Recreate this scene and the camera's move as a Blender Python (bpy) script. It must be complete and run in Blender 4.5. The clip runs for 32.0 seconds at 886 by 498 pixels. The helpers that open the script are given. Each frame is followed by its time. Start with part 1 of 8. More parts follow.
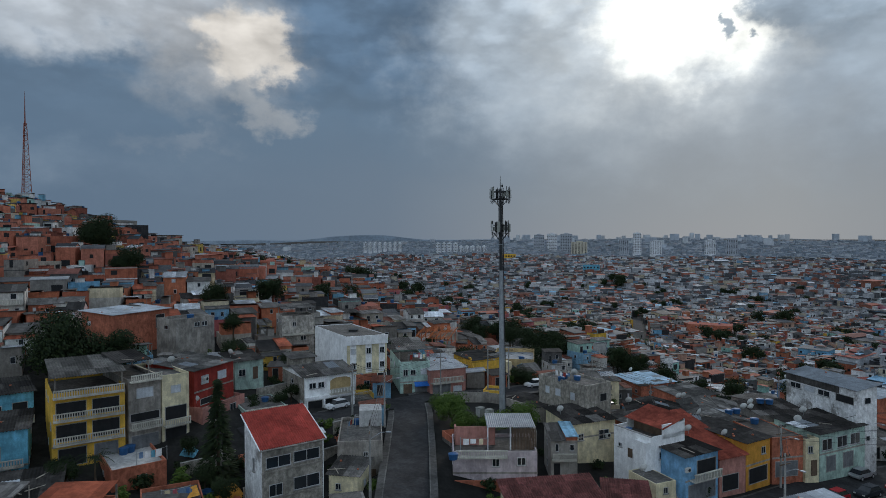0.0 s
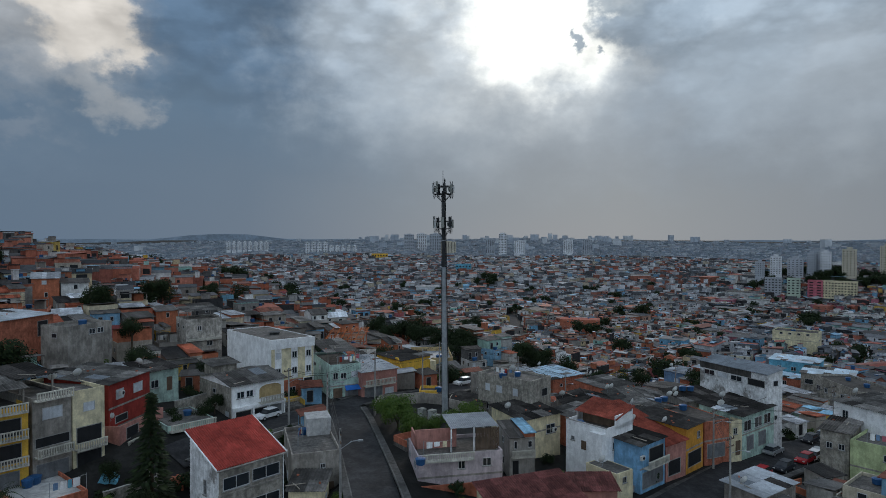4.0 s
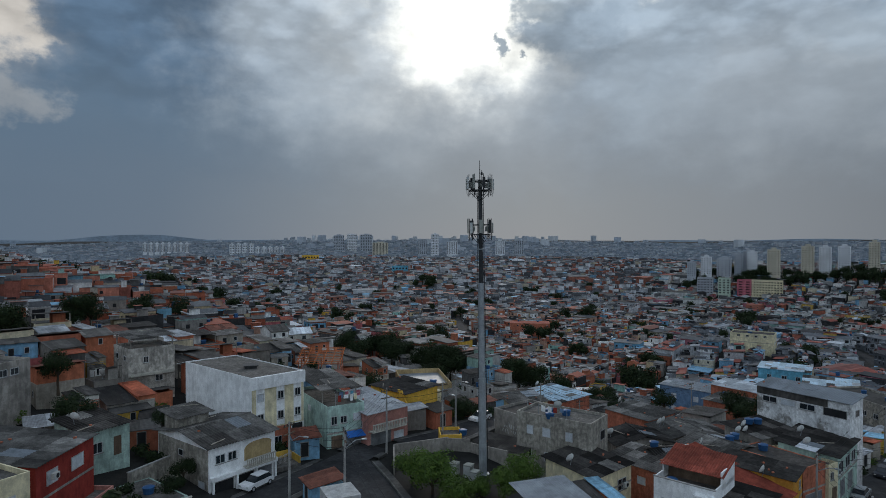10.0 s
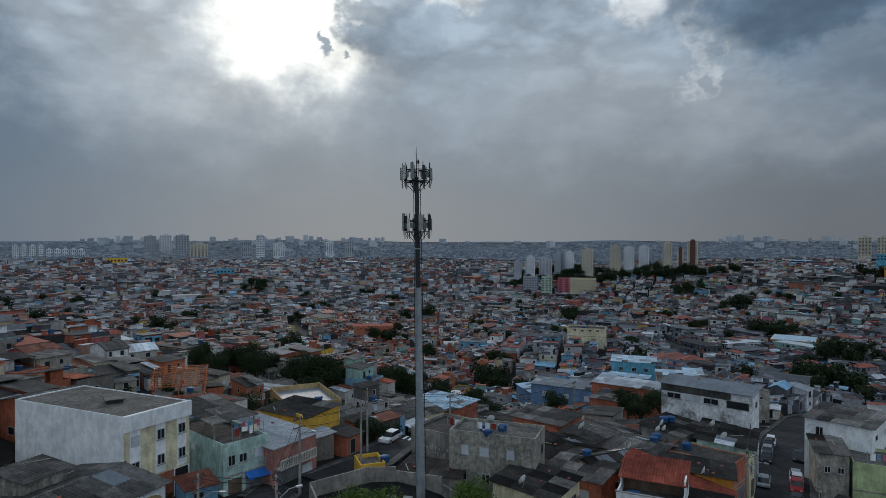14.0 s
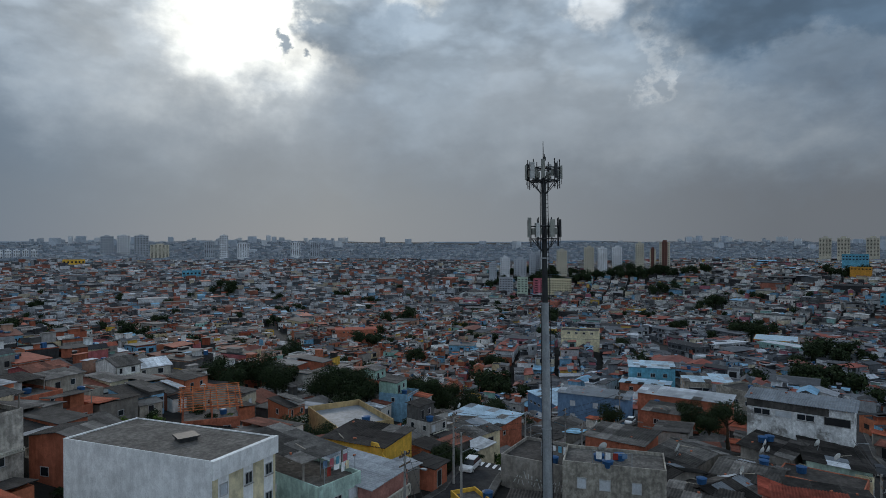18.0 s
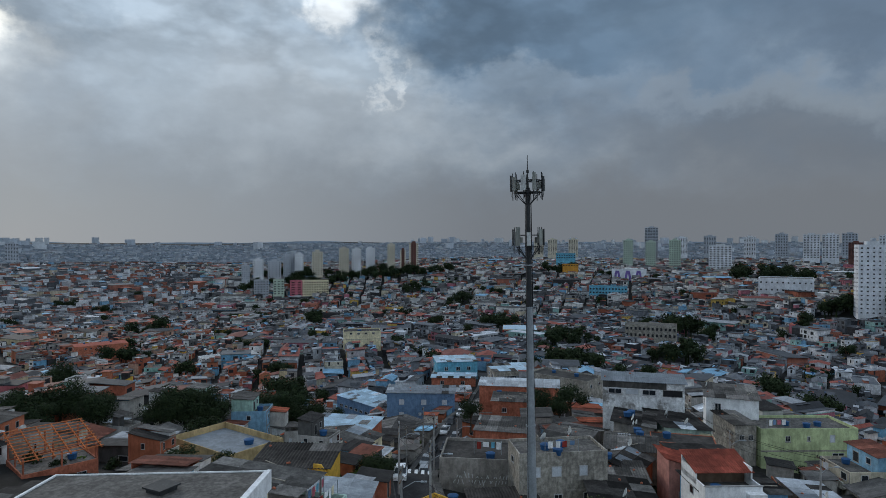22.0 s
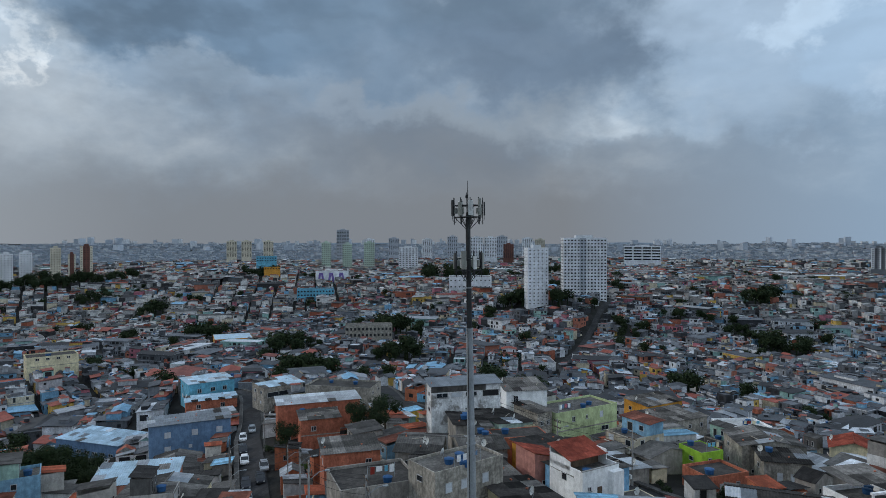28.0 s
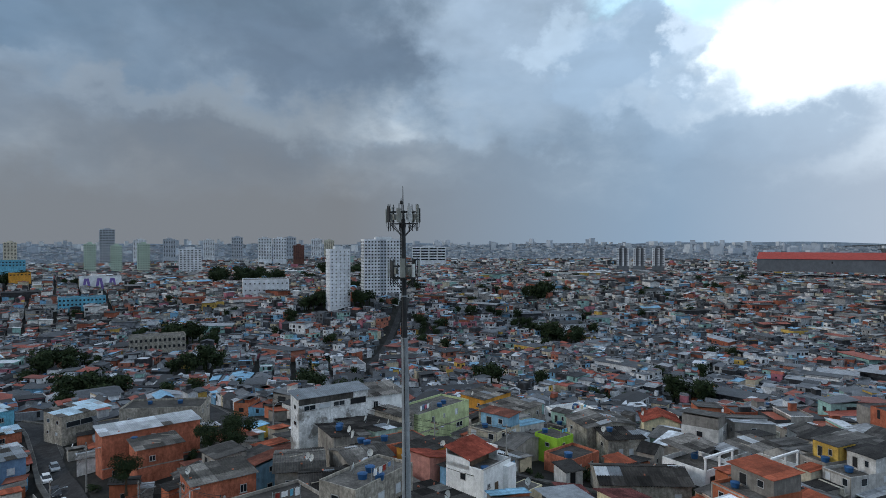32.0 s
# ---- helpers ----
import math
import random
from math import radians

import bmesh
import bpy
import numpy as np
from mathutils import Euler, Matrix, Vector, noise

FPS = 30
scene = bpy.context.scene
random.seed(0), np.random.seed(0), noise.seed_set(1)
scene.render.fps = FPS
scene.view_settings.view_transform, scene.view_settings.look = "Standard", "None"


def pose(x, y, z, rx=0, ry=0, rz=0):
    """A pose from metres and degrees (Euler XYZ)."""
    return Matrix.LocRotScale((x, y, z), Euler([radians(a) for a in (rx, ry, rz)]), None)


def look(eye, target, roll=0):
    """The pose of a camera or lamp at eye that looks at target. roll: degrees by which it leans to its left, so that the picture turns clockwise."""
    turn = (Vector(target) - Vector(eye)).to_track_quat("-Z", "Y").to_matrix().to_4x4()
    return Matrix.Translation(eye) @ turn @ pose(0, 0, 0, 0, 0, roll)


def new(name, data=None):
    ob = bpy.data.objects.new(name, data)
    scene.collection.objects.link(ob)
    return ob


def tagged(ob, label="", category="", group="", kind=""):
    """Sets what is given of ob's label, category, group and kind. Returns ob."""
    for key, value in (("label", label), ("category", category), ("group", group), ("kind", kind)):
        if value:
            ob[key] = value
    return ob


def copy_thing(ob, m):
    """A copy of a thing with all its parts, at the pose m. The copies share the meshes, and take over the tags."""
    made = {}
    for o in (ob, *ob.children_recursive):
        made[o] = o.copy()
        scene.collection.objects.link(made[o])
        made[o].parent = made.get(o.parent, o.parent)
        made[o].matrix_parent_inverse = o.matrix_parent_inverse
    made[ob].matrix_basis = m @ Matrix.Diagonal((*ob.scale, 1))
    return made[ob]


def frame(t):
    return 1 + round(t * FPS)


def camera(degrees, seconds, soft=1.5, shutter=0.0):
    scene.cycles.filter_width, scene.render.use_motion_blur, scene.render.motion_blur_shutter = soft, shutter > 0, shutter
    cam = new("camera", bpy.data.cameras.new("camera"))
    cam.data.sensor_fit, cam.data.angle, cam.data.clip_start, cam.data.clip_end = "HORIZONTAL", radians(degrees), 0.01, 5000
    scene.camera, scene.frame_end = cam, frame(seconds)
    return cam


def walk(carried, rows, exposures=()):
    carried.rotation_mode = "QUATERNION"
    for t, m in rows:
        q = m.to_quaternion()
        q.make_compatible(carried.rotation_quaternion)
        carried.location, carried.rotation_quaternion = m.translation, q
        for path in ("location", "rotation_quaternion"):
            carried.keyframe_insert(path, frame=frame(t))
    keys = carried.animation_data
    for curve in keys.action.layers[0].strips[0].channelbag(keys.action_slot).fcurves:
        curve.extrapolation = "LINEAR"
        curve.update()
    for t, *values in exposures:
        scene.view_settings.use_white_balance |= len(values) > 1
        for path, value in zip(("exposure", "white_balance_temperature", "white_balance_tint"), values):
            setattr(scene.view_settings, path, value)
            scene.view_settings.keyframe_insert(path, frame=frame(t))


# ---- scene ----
cam = camera(70.96, 32.0, soft=0.6)
PATH = [
    (0, (-10.395, -100.400, 29.228), (-9.60, -0.42, 27.64), -0.14),
    (0.5, (-12.473, -99.725, 29.156), (-10.02, 0.23, 27.53), -0.12),
    (1, (-15.074, -99.167, 29.019), (-8.69, 0.62, 27.40), -0.13),
    (1.5, (-17.534, -98.627, 28.917), (-6.78, 0.78, 27.28), -0.14),
    (2, (-19.385, -97.969, 28.743), (-4.50, 0.90, 27.11), -0.13),
    (2.5, (-20.632, -97.403, 28.639), (-3.90, 1.17, 27.05), -0.06),
    (3, (-21.409, -96.771, 28.546), (-2.84, 1.48, 26.96), 0.00),
    (3.5, (-21.852, -96.250, 28.525), (-1.22, 1.59, 26.94), 0.06),
    (4, (-22.098, -95.639, 28.606), (0.05, 1.86, 26.98), 0.10),
    (4.5, (-21.958, -94.487, 28.775), (1.60, 2.68, 27.03), 0.10),
    (6.5, (-19.898, -84.928, 29.109), (4.05, 12.15, 27.68), -0.07),
    (7, (-20.087, -82.361, 29.194), (4.04, 14.68, 27.85), -0.05),
    (7.5, (-20.408, -80.146, 29.401), (5.98, 16.30, 28.01), -0.02),
    (8, (-21.471, -78.403, 29.563), (6.10, 17.71, 28.10), -0.00),
    (8.5, (-23.223, -76.869, 29.670), (4.62, 19.16, 28.15), -0.01),
    (9, (-25.306, -75.172, 29.637), (3.03, 20.72, 28.06), -0.01),
    (9.5, (-27.938, -73.366, 29.595), (2.23, 21.96, 28.01), 0.01),
    (10, (-30.862, -71.536, 29.583), (2.72, 22.65, 28.03), 0.01),
    (10.5, (-34.130, -69.507, 29.490), (3.20, 23.25, 28.00), 0.03),
    (11, (-37.136, -67.474, 29.437), (3.87, 23.72, 27.94), 0.04),
    (11.5, (-39.293, -65.504, 29.281), (5.39, 23.95, 27.81), 0.05),
    (12, (-40.422, -63.673, 29.153), (7.82, 23.91, 27.73), 0.07),
    (12.5, (-40.647, -62.037, 29.189), (11.05, 23.55, 27.75), 0.10),
    (13, (-40.052, -60.356, 29.151), (14.82, 23.23, 27.80), 0.10),
    (13.5, (-39.016, -58.491, 29.171), (17.79, 23.80, 27.82), 0.07),
    (14, (-37.555, -56.370, 29.217), (20.78, 24.84, 27.91), 0.05),
    (14.5, (-36.084, -54.040, 29.378), (23.55, 26.22, 28.10), 0.06),
    (16.5, (-38.359, -46.519, 29.803), (22.06, 33.16, 28.51), -0.00),
    (17, (-40.242, -44.074, 29.958), (20.23, 35.56, 28.61), -0.00),
    (17.5, (-42.550, -41.722, 29.992), (18.38, 37.56, 28.67), -0.01),
    (18, (-45.221, -39.397, 29.980), (18.03, 38.05, 28.69), 0.03),
    (18.5, (-47.962, -36.679, 29.948), (21.53, 35.21, 28.64), 0.03),
    (19, (-50.871, -33.699, 29.867), (24.22, 32.33, 28.59), 0.03),
    (19.5, (-53.417, -30.684, 29.844), (25.24, 31.06, 28.61), 0.00),
    (20, (-55.351, -28.216, 29.774), (25.27, 30.93, 28.57), 0.01),
    (20.5, (-57.037, -25.989, 29.771), (27.29, 27.75, 28.61), 0.00),
    (21, (-58.460, -23.680, 29.893), (28.68, 25.36, 28.69), -0.01),
    (21.5, (-59.685, -21.799, 30.107), (28.94, 24.51, 28.91), -0.04),
    (22, (-60.376, -20.171, 30.731), (28.92, 24.82, 29.55), 0.04),
    (22.5, (-61.034, -18.867, 31.363), (29.41, 23.77, 30.25), 0.02),
    (23, (-61.806, -17.626, 31.650), (30.57, 20.67, 30.61), 0.03),
    (23.5, (-62.706, -16.124, 31.755), (31.70, 16.85, 30.79), 0.02),
    (24, (-63.299, -14.181, 31.772), (32.83, 13.37, 30.88), -0.02),
    (24.5, (-63.964, -12.137, 31.816), (33.51, 10.17, 30.95), -0.06),
    (25, (-64.712, -9.819, 32.058), (33.82, 7.25, 31.14), -0.03),
    (25.5, (-65.544, -7.687, 32.295), (33.75, 4.13, 31.35), -0.04),
    (27.5, (-64.871, 2.974, 33.070), (35.12, 3.83, 31.96), 0.01),
    (28, (-64.783, 5.539, 33.062), (35.14, 1.80, 32.01), 0.01),
    (28.5, (-64.615, 8.043, 33.167), (34.78, -2.91, 32.14), -0.01),
    (29, (-64.429, 10.598, 33.313), (34.12, -6.32, 32.29), -0.00),
    (29.5, (-63.934, 13.194, 33.301), (33.57, -8.98, 32.35), -0.02),
    (30, (-63.228, 15.581, 33.435), (33.29, -10.55, 32.50), -0.05),
    (30.5, (-62.680, 18.010, 33.591), (33.01, -11.00, 32.66), -0.04),
    (31, (-62.010, 19.510, 33.669), (32.83, -12.17, 32.71), -0.06),
    (31.5, (-61.312, 20.232, 33.757), (32.28, -14.98, 32.78), -0.05),
    (32, (-60.273, 20.452, 33.740), (32.42, -17.05, 32.78), -0.02),
]
walk(cam, [(t, look(eye, aim, roll)) for t, eye, aim, roll in PATH], [(0, 0.03), (8, -0.07), (14, -0.14), (20, -0.1), (21, 0.02), (22, 0.15), (25, 0.36), (28, 0.42), (32, 0.4)])

# ---- world, sun ----
SUN_AZ, SUN_EL = 21.0, 19.0


def sky_world():
    w = bpy.data.worlds.new("sky")
    w.use_nodes = True
    nt = w.node_tree
    nt.nodes.clear()
    link = nt.links.new
    co = nt.nodes.new("ShaderNodeTexCoord")
    sep = nt.nodes.new("ShaderNodeSeparateXYZ")
    link(co.outputs["Generated"], sep.inputs[0])

    def m(op, a, b=0.0, c=None):
        n = nt.nodes.new("ShaderNodeMath")
        n.operation = op
        for i, v in enumerate((a, b, c)):
            if v is None:
                continue
            if isinstance(v, (int, float)):
                n.inputs[i].default_value = v
            else:
                link(v, n.inputs[i])
        return n.outputs[0]

    def fbm(scale, detail, rough, seed, stretch=2.6, distort=0.0):
        mp = nt.nodes.new("ShaderNodeMapping")
        mp.inputs["Location"].default_value = (seed, seed * 0.7, seed * 1.3)
        mp.inputs["Scale"].default_value = (1, 1, stretch)
        link(co.outputs["Generated"], mp.inputs[0])
        n = nt.nodes.new("ShaderNodeTexNoise")
        n.inputs["Scale"].default_value = scale
        n.inputs["Detail"].default_value = detail
        n.inputs["Roughness"].default_value = rough
        n.inputs["Distortion"].default_value = distort
        link(mp.outputs[0], n.inputs["Vector"])
        return n.outputs["Fac"]

    deg = 180 / math.pi
    az = m("MULTIPLY", m("ARCTAN2", sep.outputs["X"], sep.outputs["Y"]), deg)
    el = m("MULTIPLY", m("ARCSINE", sep.outputs["Z"]), deg)
    n1, n2 = fbm(9.0, 10, 0.58, 3.1, 1.3), fbm(9.0, 10, 0.58, 11.7, 1.3)
    waz = m("ADD", az, m("MULTIPLY", m("SUBTRACT", n1, 0.5), 17.0))
    wel = m("ADD", el, m("MULTIPLY", m("SUBTRACT", n2, 0.5), 12.0))
    fine = fbm(6.5, 10, 0.55, 5.3, 1.9, 0.1)

    def ramp(fac, stops):
        r = nt.nodes.new("ShaderNodeValToRGB")
        while len(r.color_ramp.elements) < len(stops):
            r.color_ramp.elements.new(0.5)
        for e, (p, c) in zip(r.color_ramp.elements, stops):
            e.position, e.color = p, (*c, 1)
        link(fac, r.inputs[0])
        return r.outputs[0]

    def mixc(fac, a, b):
        n = nt.nodes.new("ShaderNodeMix")
        n.data_type = "RGBA"
        if isinstance(fac, (int, float)):
            n.inputs[0].default_value = fac
        else:
            link(fac, n.inputs[0])
        for i, v in ((6, a), (7, b)):
            if isinstance(v, tuple):
                n.inputs[i].default_value = (*v, 1)
            else:
                link(v, n.inputs[i])
        return n.outputs[2]

    # broken cloud deck
    sky = ramp(fine, [(0.32, (0.14, 0.20, 0.27)), (0.46, (0.235, 0.30, 0.37)), (0.56, (0.335, 0.40, 0.465)), (0.70, (0.54, 0.59, 0.63))])

    def blob(a, e, w, h, col, soft, amount=1.0):
        nonlocal sky
        dx = m("DIVIDE", m("SUBTRACT", waz, a), w)
        dy = m("DIVIDE", m("SUBTRACT", wel, e), h)
        d = m("SQRT", m("ADD", m("MULTIPLY", dx, dx), m("MULTIPLY", dy, dy)))
        mr = nt.nodes.new("ShaderNodeMapRange")
        mr.interpolation_type = "SMOOTHSTEP"
        mr.inputs["From Min"].default_value, mr.inputs["From Max"].default_value = 1 + soft, 1 - soft
        mr.inputs["To Min"].default_value, mr.inputs["To Max"].default_value = 0, amount
        link(d, mr.inputs["Value"])
        sky = mixc(mr.outputs[0], sky, col)

    for row in CLOUDS:
        blob(*row)
    # billowing relief in the upper clouds
    rel = nt.nodes.new("ShaderNodeMapRange")
    rel.interpolation_type = "SMOOTHSTEP"
    for k, v in zip(("From Min", "From Max", "To Min", "To Max"), (0.36, 0.64, 0.85, 1.17)):
        rel.inputs[k].default_value = v
    link(fbm(7.5, 9, 0.53, 21.3, 1.8, 0.0), rel.inputs["Value"])
    mu = nt.nodes.new("ShaderNodeMix")
    mu.data_type, mu.blend_type = "RGBA", "MULTIPLY"
    high = nt.nodes.new("ShaderNodeMapRange")
    high.inputs["From Min"].default_value, high.inputs["From Max"].default_value = 8, 18
    link(el, high.inputs["Value"])
    calm = nt.nodes.new("ShaderNodeMapRange")
    calm.interpolation_type = "SMOOTHSTEP"
    for k, v in zip(("From Min", "From Max", "To Min", "To Max"), (62, 88, 1.0, 0.3)):
        calm.inputs[k].default_value = v
    link(az, calm.inputs["Value"])
    relief = m("MULTIPLY", high.outputs[0], calm.outputs[0])
    link(relief, mu.inputs[0])
    link(sky, mu.inputs[6])
    link(rel.outputs[0], mu.inputs[7])
    sky = mu.outputs[2]
    puff = m("ABSOLUTE", m("SUBTRACT", fbm(8.0, 4, 0.5, 33.1, 2.2, 0.0), 0.5))
    crease = nt.nodes.new("ShaderNodeMapRange")
    crease.interpolation_type = "SMOOTHSTEP"
    for k, v in zip(("From Min", "From Max", "To Min", "To Max"), (0.0, 0.14, 0.86, 1.09)):
        crease.inputs[k].default_value = v
    link(puff, crease.inputs["Value"])
    mu2 = nt.nodes.new("ShaderNodeMix")
    mu2.data_type, mu2.blend_type = "RGBA", "MULTIPLY"
    link(relief, mu2.inputs[0])
    link(sky, mu2.inputs[6])
    link(crease.outputs[0], mu2.inputs[7])
    sky = mu2.outputs[2]
    # even grey towards the horizon, cooler to the west, warm in the middle
    low = ramp(m("DIVIDE", m("ADD", az, 60), 240), [(0.10, (0.112, 0.16, 0.22)), (0.23, (0.142, 0.182, 0.23)), (0.31, (0.24, 0.262, 0.285)), (0.37, (0.29, 0.298, 0.305)), (0.45, (0.245, 0.256, 0.27)), (0.53, (0.165, 0.172, 0.184)), (0.68, (0.163, 0.166, 0.174)), (0.8, (0.22, 0.29, 0.37)), (0.9, (0.42, 0.44, 0.48))])
    mr = nt.nodes.new("ShaderNodeMapRange")
    mr.interpolation_type = "SMOOTHSTEP"
    mr.inputs["From Min"].default_value, mr.inputs["From Max"].default_value = 15, 2.5
    link(m("ADD", el, m("MULTIPLY", m("SUBTRACT", n2, 0.5), 9.0)), mr.inputs["Value"])
    sky = mixc(mr.outputs[0], sky, low)
    # bright overcast overhead
    up = nt.nodes.new("ShaderNodeMapRange")
    up.interpolation_type = "SMOOTHSTEP"
    up.inputs["From Min"].default_value, up.inputs["From Max"].default_value = 26, 50
    link(el, up.inputs["Value"])
    sky = mixc(up.outputs[0], sky, (0.48, 0.545, 0.63))
    nish = nt.nodes.new("ShaderNodeTexSky")
    nish.sky_type, nish.sun_disc = "NISHITA", False
    nish.sun_elevation, nish.sun_rotation = radians(SUN_EL), radians(SUN_AZ)
    bg1, bg2, add = nt.nodes.new("ShaderNodeBackground"), nt.nodes.new("ShaderNodeBackground"), nt.nodes.new("ShaderNodeAddShader")
    tint = nt.nodes.new("ShaderNodeMix")
    tint.data_type, tint.blend_type = "RGBA", "MULTIPLY"
    tint.inputs[0].default_value, tint.inputs[7].default_value = 1, (0.91, 0.985, 1.06, 1)
    link(sky, tint.inputs[6])
    link(tint.outputs[2], bg1.inputs[0])
    link(nish.outputs[0], bg2.inputs[0])
    bg1.inputs[1].default_value, bg2.inputs[1].default_value = 1.0, 0.001
    link(bg1.outputs[0], add.inputs[0])
    link(bg2.outputs[0], add.inputs[1])
    out = nt.nodes.new("ShaderNodeOutputWorld")
    link(add.outputs[0], out.inputs[0])
    scene.world = w


# azimuth, elevation, half width, half height (degrees), colour, softness, amount
CLOUDS = [
    (-31, 21, 13, 8, (0.54, 0.54, 0.545), 0.7, 0.85),
    (-7, 18, 10.5, 12, (0.115, 0.175, 0.25), 0.40, 0.95),
    (-29, 10.8, 17, 4.0, (0.115, 0.17, 0.235), 0.4, 0.95),
    (-10, 8, 15, 6.0, (0.125, 0.18, 0.24), 0.6, 0.9),
    (-19.0, 15.6, 6.0, 4.6, (0.40, 0.39, 0.385), 0.6, 0.8),
    (-16.6, 15.8, 3.5, 3.2, (0.73, 0.64, 0.55), 0.32, 0.92),
    (-15.5, 11.4, 2.4, 1.4, (0.42, 0.41, 0.40), 0.5, 0.7),
    (-23, 8.2, 4.0, 0.9, (0.30, 0.32, 0.35), 0.6, 0.7),
    (7.5, 19.5, 8.5, 8, (0.50, 0.545, 0.585), 0.6, 0.85),
    (21, 12.5, 15, 8, (0.43, 0.455, 0.475), 0.8, 0.8),
    (20.5, 18.5, 9.5, 7.0, (0.74, 0.74, 0.72), 0.55, 0.8),
    (21.0, 19.0, 5.6, 4.4, (1.7, 1.58, 1.38), 0.75, 1.0),
    (23.6, 17.3, 0.9, 1.1, (0.30, 0.36, 0.42), 0.4, 0.9),
    (30.5, 18.0, 4.0, 3.2, (0.27, 0.325, 0.38), 0.32, 0.9),
    (28.0, 20.5, 2.6, 1.6, (0.36, 0.41, 0.45), 0.3, 0.8),
    (41, 16, 7.5, 8, (0.43, 0.487, 0.54), 0.5, 0.85),
    (37.5, 21.2, 2.8, 1.3, (0.85, 0.84, 0.80), 0.6, 0.8),
    (45.0, 14.5, 3.4, 1.8, (0.36, 0.42, 0.48), 0.45, 0.6),
    (53, 21.6, 6.2, 2.0, (0.82, 0.81, 0.79), 0.6, 0.9),
    (50, 18.2, 4.6, 1.7, (0.36, 0.42, 0.48), 0.5, 0.75),
    (52, 11.5, 12, 6.0, (0.41, 0.435, 0.457), 0.8, 0.85),
    (57.4, 14.8, 0.55, 2.2, (0.72, 0.71, 0.69), 0.8, 0.8),
    (55, 15.5, 5.5, 1.8, (0.38, 0.43, 0.475), 0.5, 0.6),
    (67, 19, 8.5, 6.0, (0.11, 0.162, 0.222), 0.4, 0.92),
    (80, 20, 17, 6.0, (0.125, 0.178, 0.24), 0.5, 0.9),
    (72, 13.8, 9, 1.5, (0.225, 0.272, 0.325), 0.45, 0.8),
    (90, 14.5, 13, 3.6, (0.17, 0.22, 0.28), 0.5, 0.62),
    (82, 10.5, 14, 2.6, (0.165, 0.20, 0.245), 0.7, 0.8),
    (92, 8.0, 12, 3.0, (0.125, 0.152, 0.187), 0.6, 0.8),
    (86, 12.6, 8, 1.2, (0.24, 0.275, 0.315), 0.5, 0.6),
    (98, 11.6, 9, 1.6, (0.24, 0.27, 0.30), 0.6, 0.7),
    (102, 17.0, 12, 4.6, (0.122, 0.16, 0.21), 0.5, 0.9),
    (98, 21.5, 11, 2.8, (0.125, 0.168, 0.218), 0.5, 0.85),
    (111, 8.4, 6, 1.8, (0.165, 0.2, 0.245), 0.5, 0.5),
    (119, 6.6, 5, 1.6, (0.175, 0.22, 0.275), 0.35, 0.6),
    (121, 14.5, 9, 5.0, (0.29, 0.365, 0.45), 0.4, 0.85),
    (116, 19.5, 8, 3.0, (0.32, 0.39, 0.47), 0.5, 0.8),
    (148, 17, 14, 14, (0.98, 1.04, 1.07), 0.3, 0.97),
    (134, 21.5, 9, 3.2, (0.60, 0.84, 0.96), 0.4, 0.9),
    (128, 14.5, 7.2, 4.6, (0.31, 0.40, 0.50), 0.22, 0.92),
    (123.5, 18.0, 3.6, 1.4, (0.46, 0.55, 0.64), 0.5, 0.7),
    (133.5, 16.5, 1.8, 2.2, (0.62, 0.70, 0.78), 0.4, 0.8),
    (132, 12.0, 5.4, 1.8, (0.42, 0.50, 0.585), 0.4, 0.7),
    (138, 8.4, 10, 2.8, (0.30, 0.385, 0.48), 0.35, 0.88),
    # bright clear sky to the south and west
    (178, 22, 26, 22, (0.76, 0.83, 0.90), 0.5, 0.9),
    (-135, 24, 58, 22, (0.68, 0.75, 0.82), 0.4, 0.9),
]
sky_world()
sun = new("sun", bpy.data.lights.new("sun", "SUN"))
sun.data.energy, sun.data.angle, sun.data.color = 0.7, radians(14), (1.0, 0.95, 0.89)
_a, _e = radians(SUN_AZ), radians(SUN_EL)
sun.matrix_world = look((300 * math.sin(_a) * math.cos(_e), 300 * math.cos(_a) * math.cos(_e), 300 * math.sin(_e)), (0, 0, 0))

# ---- materials ----
RNG = random.Random(7)


